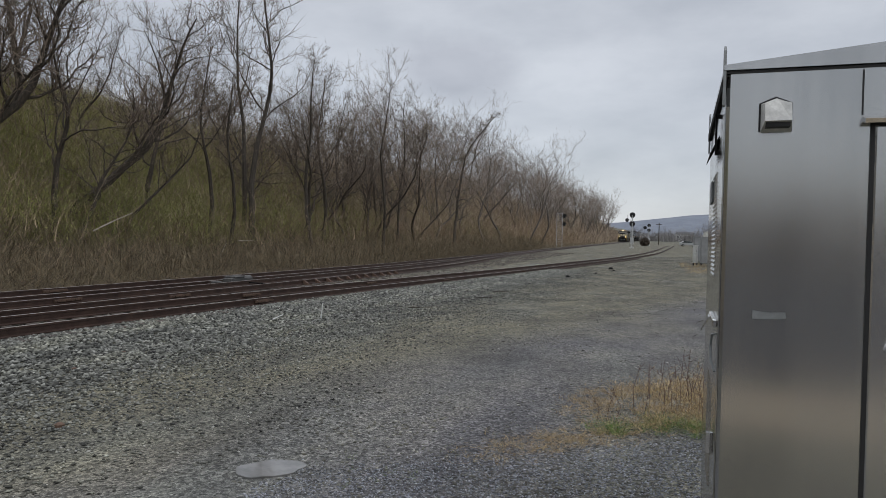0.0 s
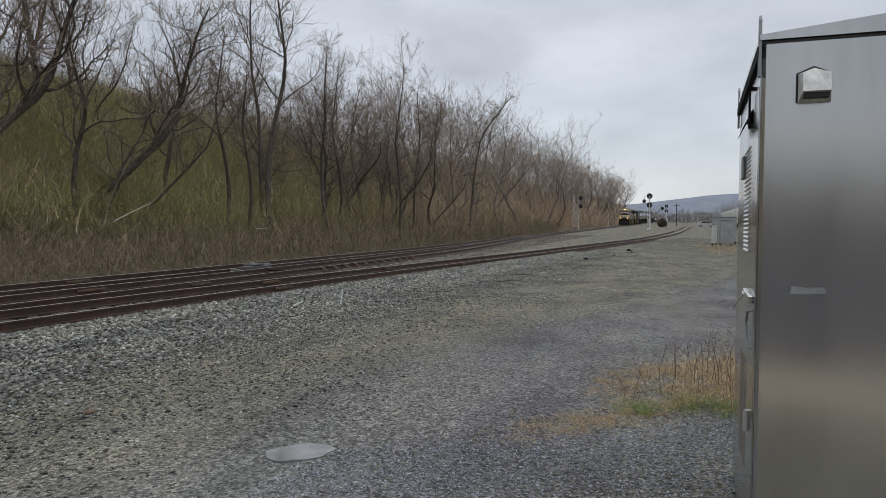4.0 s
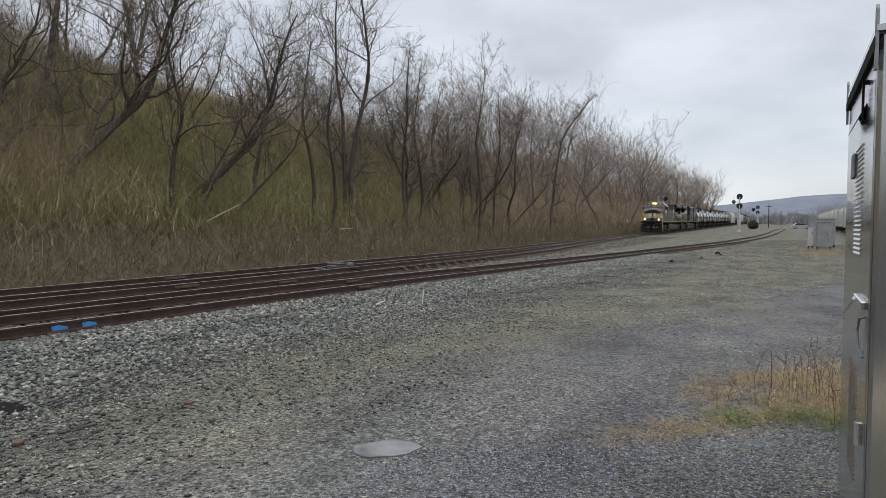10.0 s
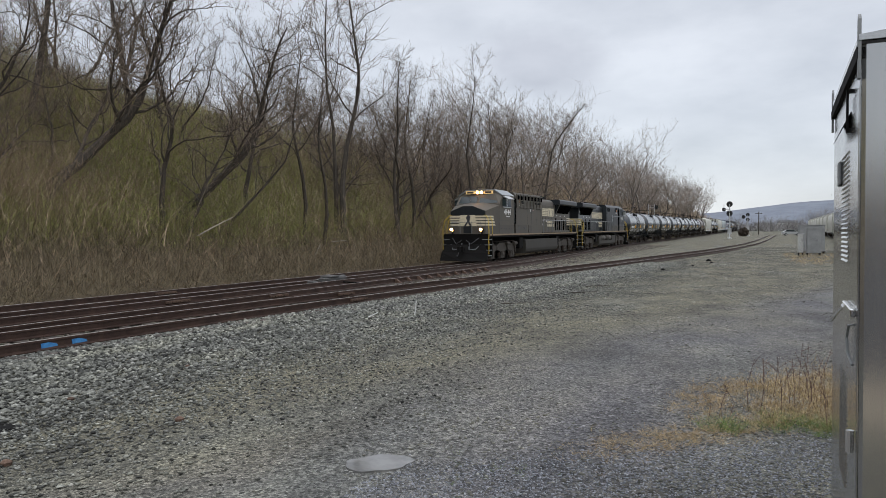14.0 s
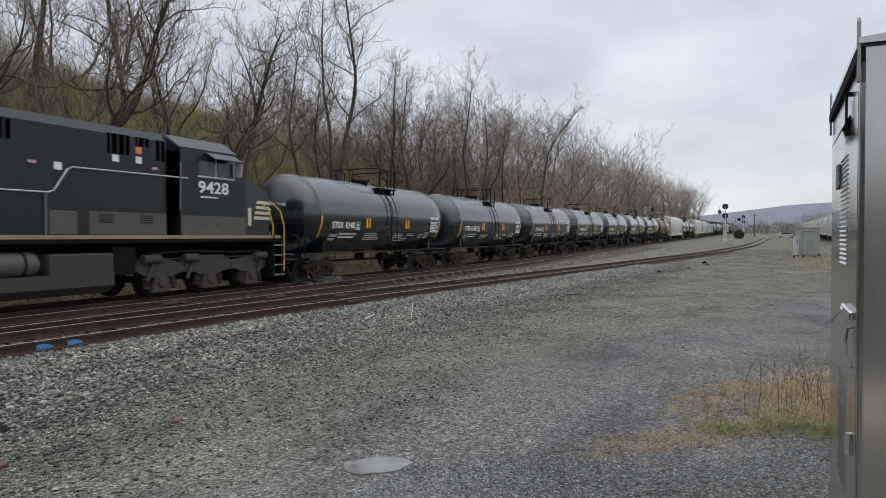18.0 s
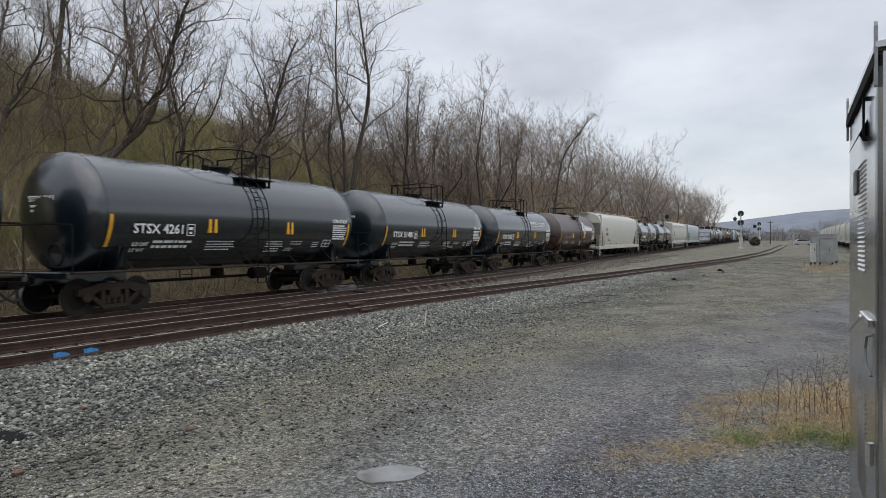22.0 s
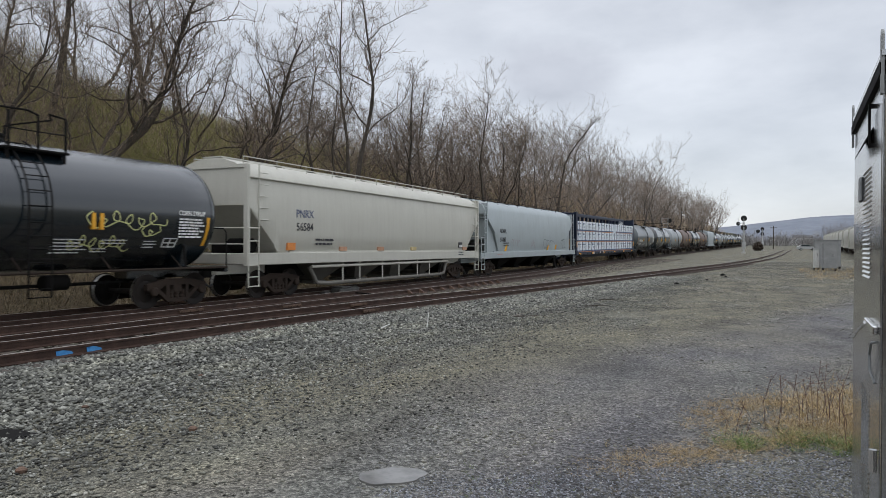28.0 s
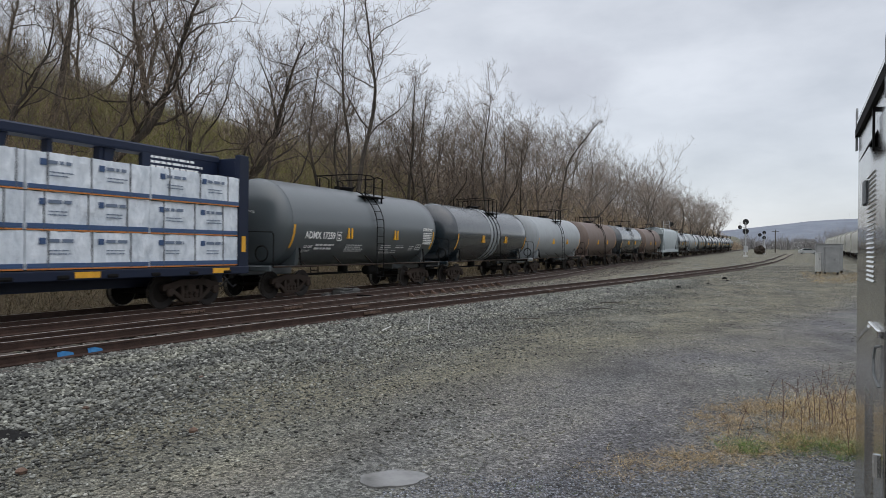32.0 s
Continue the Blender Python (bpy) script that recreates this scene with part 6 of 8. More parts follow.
# kinds 0 to 6: trees of the near bank; 7: hung with vines; 8: heavy trunk leaning along the slope
KINDS = [grow(1, 11.5, 0.17, 15, 1.15, rising=(0.4, 1.5)), grow(2, 10, 0.15, 14, 1.25, (0.12, 0.1), rising=(0.4, 1.5)), grow(3, 15.5, 0.19, 13, 0.75, first=0.42, rising=(0.6, 1.8), wander=0.09), grow(4, 8.5, 0.15, 14, 1.4, (-0.1, 0.25)),
         grow(5, 12, 0.13, 14, 0.85, first=0.3, rising=(0.5, 1.6)), grow(6, 8, 0.13, 14, 1.35, (0.15, 0.2)), grow(7, 15.5, 0.15, 12, 0.65, first=0.45, rising=(0.6, 1.9), wander=0.09),
         grow(21, 15, 0.17, 22, 0.42, (0.02, 0.05), (9, 9), 0.22, -0.1), grow(22, 12.5, 0.25, 15, 0.9, (0.08, 0.62), (10, 9), 0.3, wander=0.13, rising=(0.3, 1.2))]
# broad-crowned trees farther along: limbs that rise like a vase
FAR_KINDS = [grow(31 + k, h * 0.66, 0.15, 10, 1.5, fine=(7, 6), first=0.36, droop=0.05, least=0.013, rising=(0.7, 2.0), sides=5) for k, h in enumerate((13.5, 15.5, 11.5, 16.5))]


def tree(kind, x, y, scale, turn, label="bare grey-brown tree on the wooded bank"):
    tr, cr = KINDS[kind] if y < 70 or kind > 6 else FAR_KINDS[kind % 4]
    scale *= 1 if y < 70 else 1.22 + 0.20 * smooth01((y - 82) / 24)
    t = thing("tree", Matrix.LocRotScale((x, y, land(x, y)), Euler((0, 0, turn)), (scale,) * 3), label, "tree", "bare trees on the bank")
    # beyond 70 m the haze-paled bark and twig colours are used
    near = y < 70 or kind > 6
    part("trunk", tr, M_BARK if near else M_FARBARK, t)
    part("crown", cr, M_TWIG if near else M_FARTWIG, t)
    return t


# ---- loose stone, brush and woods: what nobody could count ----
def fast_mesh(name, verts, faces, mat):
    """A mesh from arrays; faces all of one size."""
    verts, faces = np.asarray(verts, dtype=np.float32), np.asarray(faces, dtype=np.int32)
    n, k = faces.shape
    me = bpy.data.meshes.new(name)
    me.vertices.add(len(verts))
    me.vertices.foreach_set("co", verts.ravel())
    me.loops.add(n * k)
    me.loops.foreach_set("vertex_index", faces.ravel())
    me.polygons.add(n)
    me.polygons.foreach_set("loop_start", np.arange(0, n * k, k, dtype=np.int32))
    me.update(calc_edges=True)
    me.validate()
    me.materials.append(mat)
    return me


def by_island(name, stops, rough=0.9, relief=0.0, fine=30.0, patch=False):
    """A surface whose pieces differ one from another in one joined mesh."""
    m, n, l, b = material(name, rough)
    geo = n.new("ShaderNodeNewGeometry")
    col = ramp(n, l, geo.outputs["Random Per Island"], stops).outputs["Color"]
    f = noise_node(n, l, fine, 3)
    col = mixed(n, l, 0.35, col, ramp(n, l, f.outputs["Fac"], [(0.3, (0.3,) * 3), (0.7, (1.4,) * 3)]).outputs["Color"], "MULTIPLY")
    if patch:
        g = noise_node(n, l, 0.9, 5, geo.outputs["Position"], 0.7, (1, 0.55, 1))
        col = mixed(n, l, 1.0, col, ramp(n, l, g.outputs["Fac"], [(0.3, (0.62, 0.62, 0.64)), (0.5, (1.0,) * 3), (0.68, (1.3, 1.28, 1.18))]).outputs["Color"], "MULTIPLY")
    l.new(col, b.inputs["Base Color"])
    if relief:
        bump(n, l, f.outputs["Fac"], b, relief, 0.01)
    return m


RNG = np.random.default_rng(7)
OCTA = np.array([(1, 0, 0), (-1, 0, 0), (0, 1, 0), (0, -1, 0), (0, 0, 1), (0, 0, -1)], float)
OCTF = np.array([(0, 2, 4), (2, 1, 4), (1, 3, 4), (3, 0, 4), (2, 0, 5), (1, 2, 5), (3, 1, 5), (0, 3, 5)])


def stones(name, xs, ys, sizes, mat, label, sink=0.25):
    n = len(xs)
    zs = np.array([land(float(x), float(y)) for x, y in zip(xs, ys)])
    v = OCTA[None] * (RNG.uniform(0.55, 1.3, (n, 6, 1))) + RNG.normal(0, 0.22, (n, 6, 3))
    a = RNG.uniform(0, 6.28, n)
    c, s = np.cos(a)[:, None], np.sin(a)[:, None]
    x, y = v[..., 0] * c - v[..., 1] * s, v[..., 0] * s + v[..., 1] * c
    v = np.stack([x * RNG.uniform(0.75, 1.35, (n, 1)), y * RNG.uniform(0.75, 1.35, (n, 1)), v[..., 2] * 0.6], -1) * sizes[:, None, None]
    v += np.stack([xs, ys, zs + sizes * sink], -1)[:, None]
    f = OCTF[None] + (np.arange(n) * 6)[:, None, None]
    return tagged(new(name, fast_mesh(name, v.reshape(-1, 3), f.reshape(-1, 3), mat)), label, "gravel", kind="stuff")


M_BALLAST = by_island("grey_green_ballast", [(0, (0.021, 0.021, 0.0182)), (0.35, (0.106, 0.107, 0.093)), (0.9, (0.235, 0.237, 0.207)), (1, (0.39, 0.39, 0.345))], 0.9, 0.3, patch=True)
M_TRACKBED = by_island("rust_stained_ballast", [(0, (0.035, 0.029, 0.023)), (0.5, (0.105, 0.088, 0.072)), (1, (0.24, 0.21, 0.18))], 0.9, 0.3)
M_CHIP = by_island("blue_grey_crushed_stone", [(0, (0.11, 0.116, 0.132)), (0.5, (0.235, 0.246, 0.272)), (0.92, (0.36, 0.37, 0.40)), (1, (0.46, 0.465, 0.48))], 0.9, 0.3)
M_YARDCHIP = by_island("dusty_yard_gravel", [(0, (0.085, 0.082, 0.068)), (0.5, (0.135, 0.131, 0.11)), (0.88, (0.21, 0.205, 0.175)), (1, (0.46, 0.45, 0.41))], 0.9, 0.3, patch=True)

# ballast shoulder between the siding and the yard
n = 76000
ys = 2.0 + 46 * RNG.random(n) ** 1.6
edge = np.array([siding_x(float(y)) for y in ys])
wid = np.clip(-4.0 - edge, 2.2, 9) * np.array([1 + 0.35 * noise.noise((0.0, float(y) * 0.3, 8)) for y in ys])
xs = edge + 0.75 + wid * RNG.random(n) ** 1.15 * RNG.uniform(0.85, 1.2, n)
keep = xs > edge + 0.75
grade = np.clip((xs - edge - 0.75) / np.maximum(wid, 1), 0, 1)[keep]
grade = grade * grade * (3 - 2 * grade)
stones("ballast_shoulder", xs[keep], ys[keep], RNG.uniform(0.6, 1.25, keep.sum()) * (0.041 - 0.026 * grade ** 1.5) * (1 + ys[keep] * 0.016), M_BALLAST, "coarse grey-green crushed stone beside the rails", 0.4)
n = 14000
ys = 6 + 90 * RNG.random(n) ** 1.5
xs = np.array([main_x(float(y)) for y in ys]) + RNG.uniform(-2.6, 5.6, n)
stones("track_ballast", xs, ys, RNG.uniform(0.03, 0.06, n) * (1 + ys * 0.006), M_TRACKBED, "rust-stained ballast stone between and under the rails", 0.1)
n = 26000
xs, ys = RNG.uniform(-1.6, 1.3, n), RNG.uniform(2.6, 6.0, n)
keep = ys < 3.9 + (xs + 1.6) * 0.75 + RNG.normal(0, 0.12, n)
stones("crushed_stone_pad", xs[keep], ys[keep], RNG.uniform(0.0045, 0.0095, keep.sum()), M_CHIP, "fresh blue-grey crushed stone by the cabinet")
n = 62000
ys = 2.3 + 85 * RNG.random(n) ** 2.1
left = np.array([max(-7.5, siding_x(float(y)) + 1.5) for y in ys])
right = 1.3 + 0.10 * np.clip(ys - 6, 0, 60)
xs = left + (right - left) * RNG.random(n)
thin = np.array([noise.noise((float(a) * 0.5, float(b) * 0.28, 2)) for a, b in zip(xs, ys)]) + RNG.normal(0, 0.3, n) > -0.25 + 0.5 * (np.abs(xs - 0.24 * ys + 2.3) < 1.0)
xs, ys = xs[thin], ys[thin]
stones("yard_gravel", xs, ys, RNG.uniform(0.005, 0.015, len(xs)) * (1 + ys * 0.04), M_YARDCHIP, "small loose gravel strewn over the yard", 0.1)


def ribbons(pts, width, facing):
    """Thin stems: pts (n, k, 3), width (n, k), facing (n, 3). Vertices and quads."""
    n, k, _ = pts.shape
    off = facing[:, None] * width[..., None] * 0.5
    v = np.stack([pts - off, pts + off], 2).reshape(n, k * 2, 3)
    q = np.array([(2 * i, 2 * i + 1, 2 * i + 3, 2 * i + 2) for i in range(k - 1)])
    f = q[None] + (np.arange(n) * 2 * k)[:, None, None]
    return v.reshape(-1, 3), f.reshape(-1, 4)


def brush(name, xs, ys, heights, stems, mat, label, spread=0.45, twigs=3, w=0.022, category="brush"):
    n = len(xs) * stems
    zs = np.array([land(float(x), float(y)) for x, y in zip(xs, ys)])
    base = np.repeat(np.stack([xs, ys, zs - np.minimum(0.1, np.asarray(heights) * 0.08)], -1), stems, 0)
    h = np.repeat(heights, stems) * RNG.uniform(0.5, 1.1, n)
    base[:, :2] += RNG.normal(0, 0.18, (n, 2)) * h[:, None]
    lean = np.concatenate([RNG.normal(0, spread, (n, 2)), np.ones((n, 1))], 1)

    def sway(k):
        return np.concatenate([RNG.normal(0, k, (n, 2)), RNG.normal(0, k * 0.5, (n, 1))], 1)
    p1 = base + (lean + sway(0.12)) * (h * 0.34)[:, None]
    mid = p1 + (lean * np.array([1.35, 1.35, 0.95]) + sway(0.28)) * (h * 0.33)[:, None]
    tip = mid + (lean * np.array([1.9, 1.9, 0.7]) + sway(0.4)) * (h * 0.33)[:, None]
    ang = RNG.uniform(0, 6.28, n)
    face = np.stack([np.cos(ang), np.sin(ang), np.zeros(n)], -1)
    wid = np.stack([np.ones(n), np.full(n, 0.8), np.full(n, 0.55), np.full(n, 0.2)], -1) * (w * np.sqrt(h / 2))[:, None]
    v, f = ribbons(np.stack([base, p1, mid, tip], 1), wid, face)
    if twigs:
        m = n * twigs
        u = RNG.uniform(0.15, 1.0, m)[:, None]
        a, b = np.repeat(mid, twigs, 0), np.repeat(tip, twigs, 0)
        start = a + (b - a) * u - (a - np.repeat(base, twigs, 0)) * (RNG.random((m, 1)) < 0.3) * 0.5
        way = RNG.normal(0, 1, (m, 3)) * 0.6 + np.array([0, 0, 0.55])
        end = start + way * np.repeat(h, twigs)[:, None] * 0.24
        wd = np.stack([np.full(m, w * 0.5), np.full(m, w * 0.2)], -1)
        ang = RNG.uniform(0, 6.28, m)
        v2, f2 = ribbons(np.stack([start, end], 1), wd, np.stack([np.cos(ang), np.sin(ang), np.zeros(m)], -1))
        f = np.concatenate([f, f2 + len(v)])
        v = np.concatenate([v, v2])
    return tagged(new(name, fast_mesh(name, v, f, mat)), label, category, kind="stuff")


def tangle(name, n, low, high, y0, y1, tall, mat, label, w=0.013, power=1.4):
    """A haze of crossing fine twigs over the slope."""
    xs, ys = on_bank(n, low, high, y0, y1, power)
    zs = np.array([land(float(a), float(b)) for a, b in zip(xs, ys)])
    clump = np.array([0.75 + 0.6 * noise.noise((float(a) * 0.22, float(b) * 0.22, 1)) for a, b in zip(xs, ys)])
    up = np.array([main_x(float(b)) for b in ys]) - 3.6 - xs
    clump *= np.where((up > 13) & (ys < 52) & (ys > 30), 0.4, 1.0)
    zs += tall * clump * RNG.random(n) ** 1.4
    way = RNG.normal(0, 1, (n, 3)) + np.array([0, 0, 0.45])
    way /= np.linalg.norm(way, axis=1)[:, None]
    long = RNG.uniform(0.25, 0.75, n)[:, None] * (1 + ys * 0.006)[:, None]
    p0 = np.stack([xs, ys, zs], -1)
    p1 = p0 + way * long
    p2 = p1 + (way + RNG.normal(0, 0.55, (n, 3))) * long * 0.7
    ang = RNG.uniform(0, 6.28, n)
    wd = np.stack([np.ones(n), np.full(n, 0.7), np.full(n, 0.3)], -1) * (w * (1 + ys * 0.014))[:, None]
    v, f = ribbons(np.stack([p0, p1, p2], 1), wd, np.stack([np.cos(ang), np.sin(ang), np.zeros(n)], -1))
    return tagged(new(name, fast_mesh(name, v, f, mat)), label, "brush", kind="stuff")


def on_bank(n, low, high, y0, y1, power=1.4):
    ys = y0 + (y1 - y0) * RNG.random(n) ** power
    xs = np.array([main_x(float(y)) for y in ys]) - 3.6 - RNG.uniform(low, high, n)
    return xs, ys


M_REDBRUSH = by_island("red_brown_stems", [(0, (0.13, 0.091, 0.057)), (0.5, (0.30, 0.215, 0.137)), (1, (0.46, 0.35, 0.235))])
M_FOOTBRUSH = by_island("brown_bramble_stems", [(0, (0.045, 0.034, 0.02)), (0.5, (0.16, 0.125, 0.072)), (1, (0.29, 0.235, 0.15))])
M_OLIVEBRUSH = by_island("olive_stems", [(0, (0.11, 0.115, 0.03)), (0.5, (0.27, 0.275, 0.08)), (1, (0.42, 0.41, 0.14))])
M_GREYBRUSH = by_island("grey_brown_stems", [(0, (0.10, 0.074, 0.052)), (0.5, (0.32, 0.245, 0.175)), (1, (0.55, 0.44, 0.32))])
M_BUD = by_island("spring_leaf_buds", [(0, (0.13, 0.15, 0.03)), (0.6, (0.28, 0.29, 0.07)), (1, (0.40, 0.39, 0.12))], 0.7)
M_STRAW = by_island("dead_grass", [(0, (0.11, 0.068, 0.035)), (0.5, (0.37, 0.26, 0.125)), (1, (0.68, 0.53, 0.29))])
M_WEED = by_island("fresh_green_weed", [(0, (0.055, 0.095, 0.018)), (0.6, (0.14, 0.22, 0.045)), (1, (0.24, 0.33, 0.085))], 0.7)

x, y = on_bank(1500, -1.0, 6.0, 4, 190)
brush("low_brambles", x, y, RNG.uniform(0.25, 0.85, 1500) * (1 + y * 0.004), 16, M_FOOTBRUSH, "tangled brown brambles at the foot of the bank", 1.6, 5, 0.009)
x, y = on_bank(1500, 4.0, 18, 6, 190, 1.7)
brush("olive_thicket", x, y, RNG.uniform(0.6, 2.0, 1500) * (1 + y * 0.003), 12, M_OLIVEBRUSH, "olive thicket coming into bud on the slope", 1.2, 5, 0.010)
x, y = on_bank(300, 5, 26, 8, 200)
brush("grey_saplings", x, y, RNG.uniform(2.0, 5.0, 300), 8, M_GREYBRUSH, "thin grey-brown saplings crowding the slope", 0.55, 12, 0.018)
x, y = on_bank(520, 3, 16, 38, 200, 1.1)
brush("red_saplings", x, y, RNG.uniform(1.8, 4.4, 520), 10, M_REDBRUSH, "red-brown saplings crowding the slope", 0.55, 9, 0.020)
x, y = on_bank(620, 13, 31, 8, 150, 1.7)
brush("upper_thicket", x, y, np.where((y < 52) & (y > 31), RNG.uniform(0.5, 1.2, 620), RNG.uniform(2.0, 4.8, 620)), 13, M_GREYBRUSH, "brown thicket along the top of the bank", 0.6, 7, 0.020)
tangle("moss_green_twigs", 44000, 4, 21, 6, 52, 1.5, M_BUD, "fresh yellow-green shoots on the open slope", power=1.1)
tangle("hill_twigs", 34000, 5, 26, 8, 52, 2.6, M_GREYBRUSH, "fine brown twigs over the open slope", power=1.1)
tangle("olive_twigs", 60000, 4.5, 22, 6, 64, 2.4, M_OLIVEBRUSH, "fine olive twigs filling the slope", power=1.2)
tangle("brown_twigs", 60000, 0.0, 26, 6, 190, 3.6, M_REDBRUSH, "fine red-brown twigs filling the slope", 0.014)
tangle("bramble_twigs", 60000, -1.1, 6.5, 6, 120, 1.3, M_FOOTBRUSH, "fine brown bramble twigs at the foot of the bank", 0.012)
tangle("grey_twigs", 36000, 4.0, 26, 50, 190, 5.0, M_GREYBRUSH, "fine grey twigs among the trees", 0.013)
x, y = RNG.normal(-26.4, 1.3, 46), RNG.normal(18.6, 1.6, 46)
brush("vine_thicket", x, y, RNG.uniform(1.8, 4.6, 46), 14, M_REDBRUSH, "red-brown vine thicket hanging in the trees", 0.8, 22, 0.010)
# far along the bank
x, y = on_bank(1300, 0.5, 26, 180, 420, 1.2)
brush("far_thicket", x, y, RNG.uniform(1.8, 4.2, 1300), 9, M_GREYBRUSH, "brown thicket far along the bank", 0.3, 3, 0.09)


def buds(name, xs, ys, zs, size, mat, label):
    n = len(xs)
    a, b = RNG.normal(0, 1, (n, 3)), RNG.normal(0, 1, (n, 3))
    a /= np.linalg.norm(a, axis=1)[:, None]
    b -= a * (a * b).sum(1)[:, None]
    b /= np.linalg.norm(b, axis=1)[:, None]
    c = np.stack([xs, ys, zs], -1)
    s = size[:, None]
    v = np.stack([c - a * s, c + b * s * 0.5, c + a * s, c - b * s * 0.5], 1).reshape(-1, 3)
    return tagged(new(name, fast_mesh(name, v, np.arange(n * 4).reshape(n, 4), mat)), label, "leaves", kind="stuff")


n = 1300
cx, cy = on_bank(n, 4.5, 18, 8, 120, 2.2)
keep = np.array([noise.noise((float(a) * 0.09, float(b) * 0.06, 5)) > -0.12 for a, b in zip(cx, cy)])
cx, cy = cx[keep], cy[keep]
k = 90
bx, by = np.repeat(cx, k) + RNG.normal(0, 0.9, len(cx) * k), np.repeat(cy, k) + RNG.normal(0, 0.9, len(cx) * k)
bz = np.repeat(np.array([land(float(a), float(b)) for a, b in zip(cx, cy)]), k) + np.abs(RNG.normal(0.9, 0.8, len(cx) * k))
buds("young_leaves", bx, by, bz, RNG.uniform(0.03, 0.07, len(bx)), M_BUD, "sparse yellow-green leaves opening on the shrubs")

# ---- bare trees on the bank ----
PLACED = [(2, -24.4, 40, 1.22, 0.3, "tall bare tree with twin leaders above the rest"), (6, -25.2, 40.6, 1.15, 1.9, "tall slim bare tree on the wooded bank"), (8, -26.6, 27.4, 1.0, 0.0, "dark tree leaning over the slope"),
          (8, -27.8, 20.4, 1.12, 0.25, "dark leaning tree with heavy limbs"), (7, -20.7, 75, 1.0, 0.4, "bare tree hung with vines"), (6, -21.5, 56, 1.0, 2.6, "tall slim bare tree on the wooded bank"), (2, -22.9, 45.5, 0.92, 1.1, "tall bare tree on the wooded bank"), (4, -22.6, 68, 1.15, 0.2, "slim bare tree on the wooded bank"), (2, -24.2, 50, 0.9, 3.6, "tall bare tree on the wooded bank"), (6, -22.5, 62, 0.95, 5.1, "tall slim bare tree on the wooded bank"), (0, -20.5, 100, 1.0, 2.0, "broad bare tree on the wooded bank"), (1, -21.2, 92, 1.0, 0.7, "broad bare tree on the wooded bank"), (3, -19.6, 118, 1.05, 1.5, "broad bare tree on the wooded bank"), (1, -19.4, 132, 1.0, 4.0, "broad bare tree on the wooded bank"), (0, -25, 25.2, 0.95, 2.0, "bare branching tree on the wooded bank"), (4, -23.8, 60, 1.05, 1.0, "slim bare tree on the wooded bank"),
          (0, -26.5, 33.5, 1.0, 3.0, "bare branching tree on the wooded bank"), (3, -24.6, 47, 1.1, 4.4, "bare branching tree on the wooded bank"), (1, -29, 17.5, 1.25, 5.0, "bare branching tree on the wooded bank"), (2, -26, 108, 1.05, 2.2, "tall bare tree on the wooded bank")]
for kind, x, y, s, turn, label in PLACED:
    tree(kind, x, y, s, turn, label)
rnd = random.Random(11)
for k in range(13):
    y = 9 + 34 * rnd.random()
    x = main_x(y) - rnd.uniform(15, 30)
    tree(rnd.choice((0, 1, 3, 4, 5)), x, y, rnd.uniform(0.85, 1.15), rnd.uniform(0, 6.28), "dark crooked bare tree high on the bank")
for k in range(115):
    y = 6 + 185 * rnd.random() ** 1.3
    x = main_x(y) - rnd.uniform(8, 29)
    tree(rnd.randrange(7), x, y, rnd.uniform(0.7, 1.1) * (0.95 if y < 38 else 1.0), rnd.uniform(0, 6.28))
for k in range(24):
    y = 38 + 60 * rnd.random()
    x = main_x(y) - rnd.uniform(6, 20)
    tree(rnd.choice((1, 3, 4, 5)), x, y, rnd.uniform(0.65, 0.95), rnd.uniform(0, 6.28), "slim red-brown tree on the wooded bank")
for k in range(80):
    y = 150 + 210 * rnd.random()
    x = main_x(y) - rnd.uniform(9, 26)
    tree(rnd.randrange(7), x, y, rnd.uniform(0.85, 1.15), rnd.uniform(0, 6.28))
# a pale fallen stick and other dead wood lying on the slope
M_DEADWOOD = rough_surface("pale_dead_wood", (0.22, 0.195, 0.155), (0.40, 0.36, 0.30), 5, 40, 0.9, 0, 0.3, 0.01)
for pts, r in (([(-20.6, 22.6, 1.75), (-20.4, 23.4, 2.15), (-20.2, 24.3, 2.55)], 0.03), ([(-20.9, 33.2, 1.4), (-20.7, 34.4, 1.45)], 0.028), ([(-20.2, 30.5, 0.6), (-20.3, 31.2, 1.3)], 0.02)):
    tagged(part("fallen_branch", Shape().tube(pts, r, 6, r * 0.6), M_DEADWOOD, smooth=True), "pale barkless dead branch caught in brush", "branch")


# ---- ties, joint bars, switch gear ----
TIE = Shape().box(-1.28, -0.11, -0.36, 1.28, 0.11, -0.185, 0.012).mesh("tie")
PLATE = Shape().box(-0.09, -0.10, -0.185, 0.09, 0.10, -0.172).mesh("tie_plate")
for track, centre, y0, y1 in ((TRACKS[0], main_x, 4, 92), (TRACKS[1], middle_x, 3, 60), (TRACKS[2], siding_x, 2, 80)):
    y = y0
    while y < y1:
        d = centre(y + 0.5) - centre(y - 0.5)
        w = random.uniform(-0.03, 0.03)
        part("tie", TIE, M_TIE, track, at=Matrix.Translation((centre(y) + w, y, rise(y))) @ Matrix.Rotation(-math.atan(d) + random.uniform(-0.012, 0.012), 4, "Z"))
        y += 0.56
M_JOINT = rough_surface("rusty_joint_bar", (0.07, 0.045, 0.032), (0.16, 0.10, 0.07), 5, 40, 0.8, 0.2, 0.3, 0.006)
bar = Shape().box(-0.028, -0.46, -0.125, 0.028, 0.46, -0.05, 0.006)
for k in range(6):
    bar.disc((0.035, -0.38 + k * 0.152, -0.088), "x", 0.022, 0.04, 8)
JOINT = bar.mesh("joint_bar")
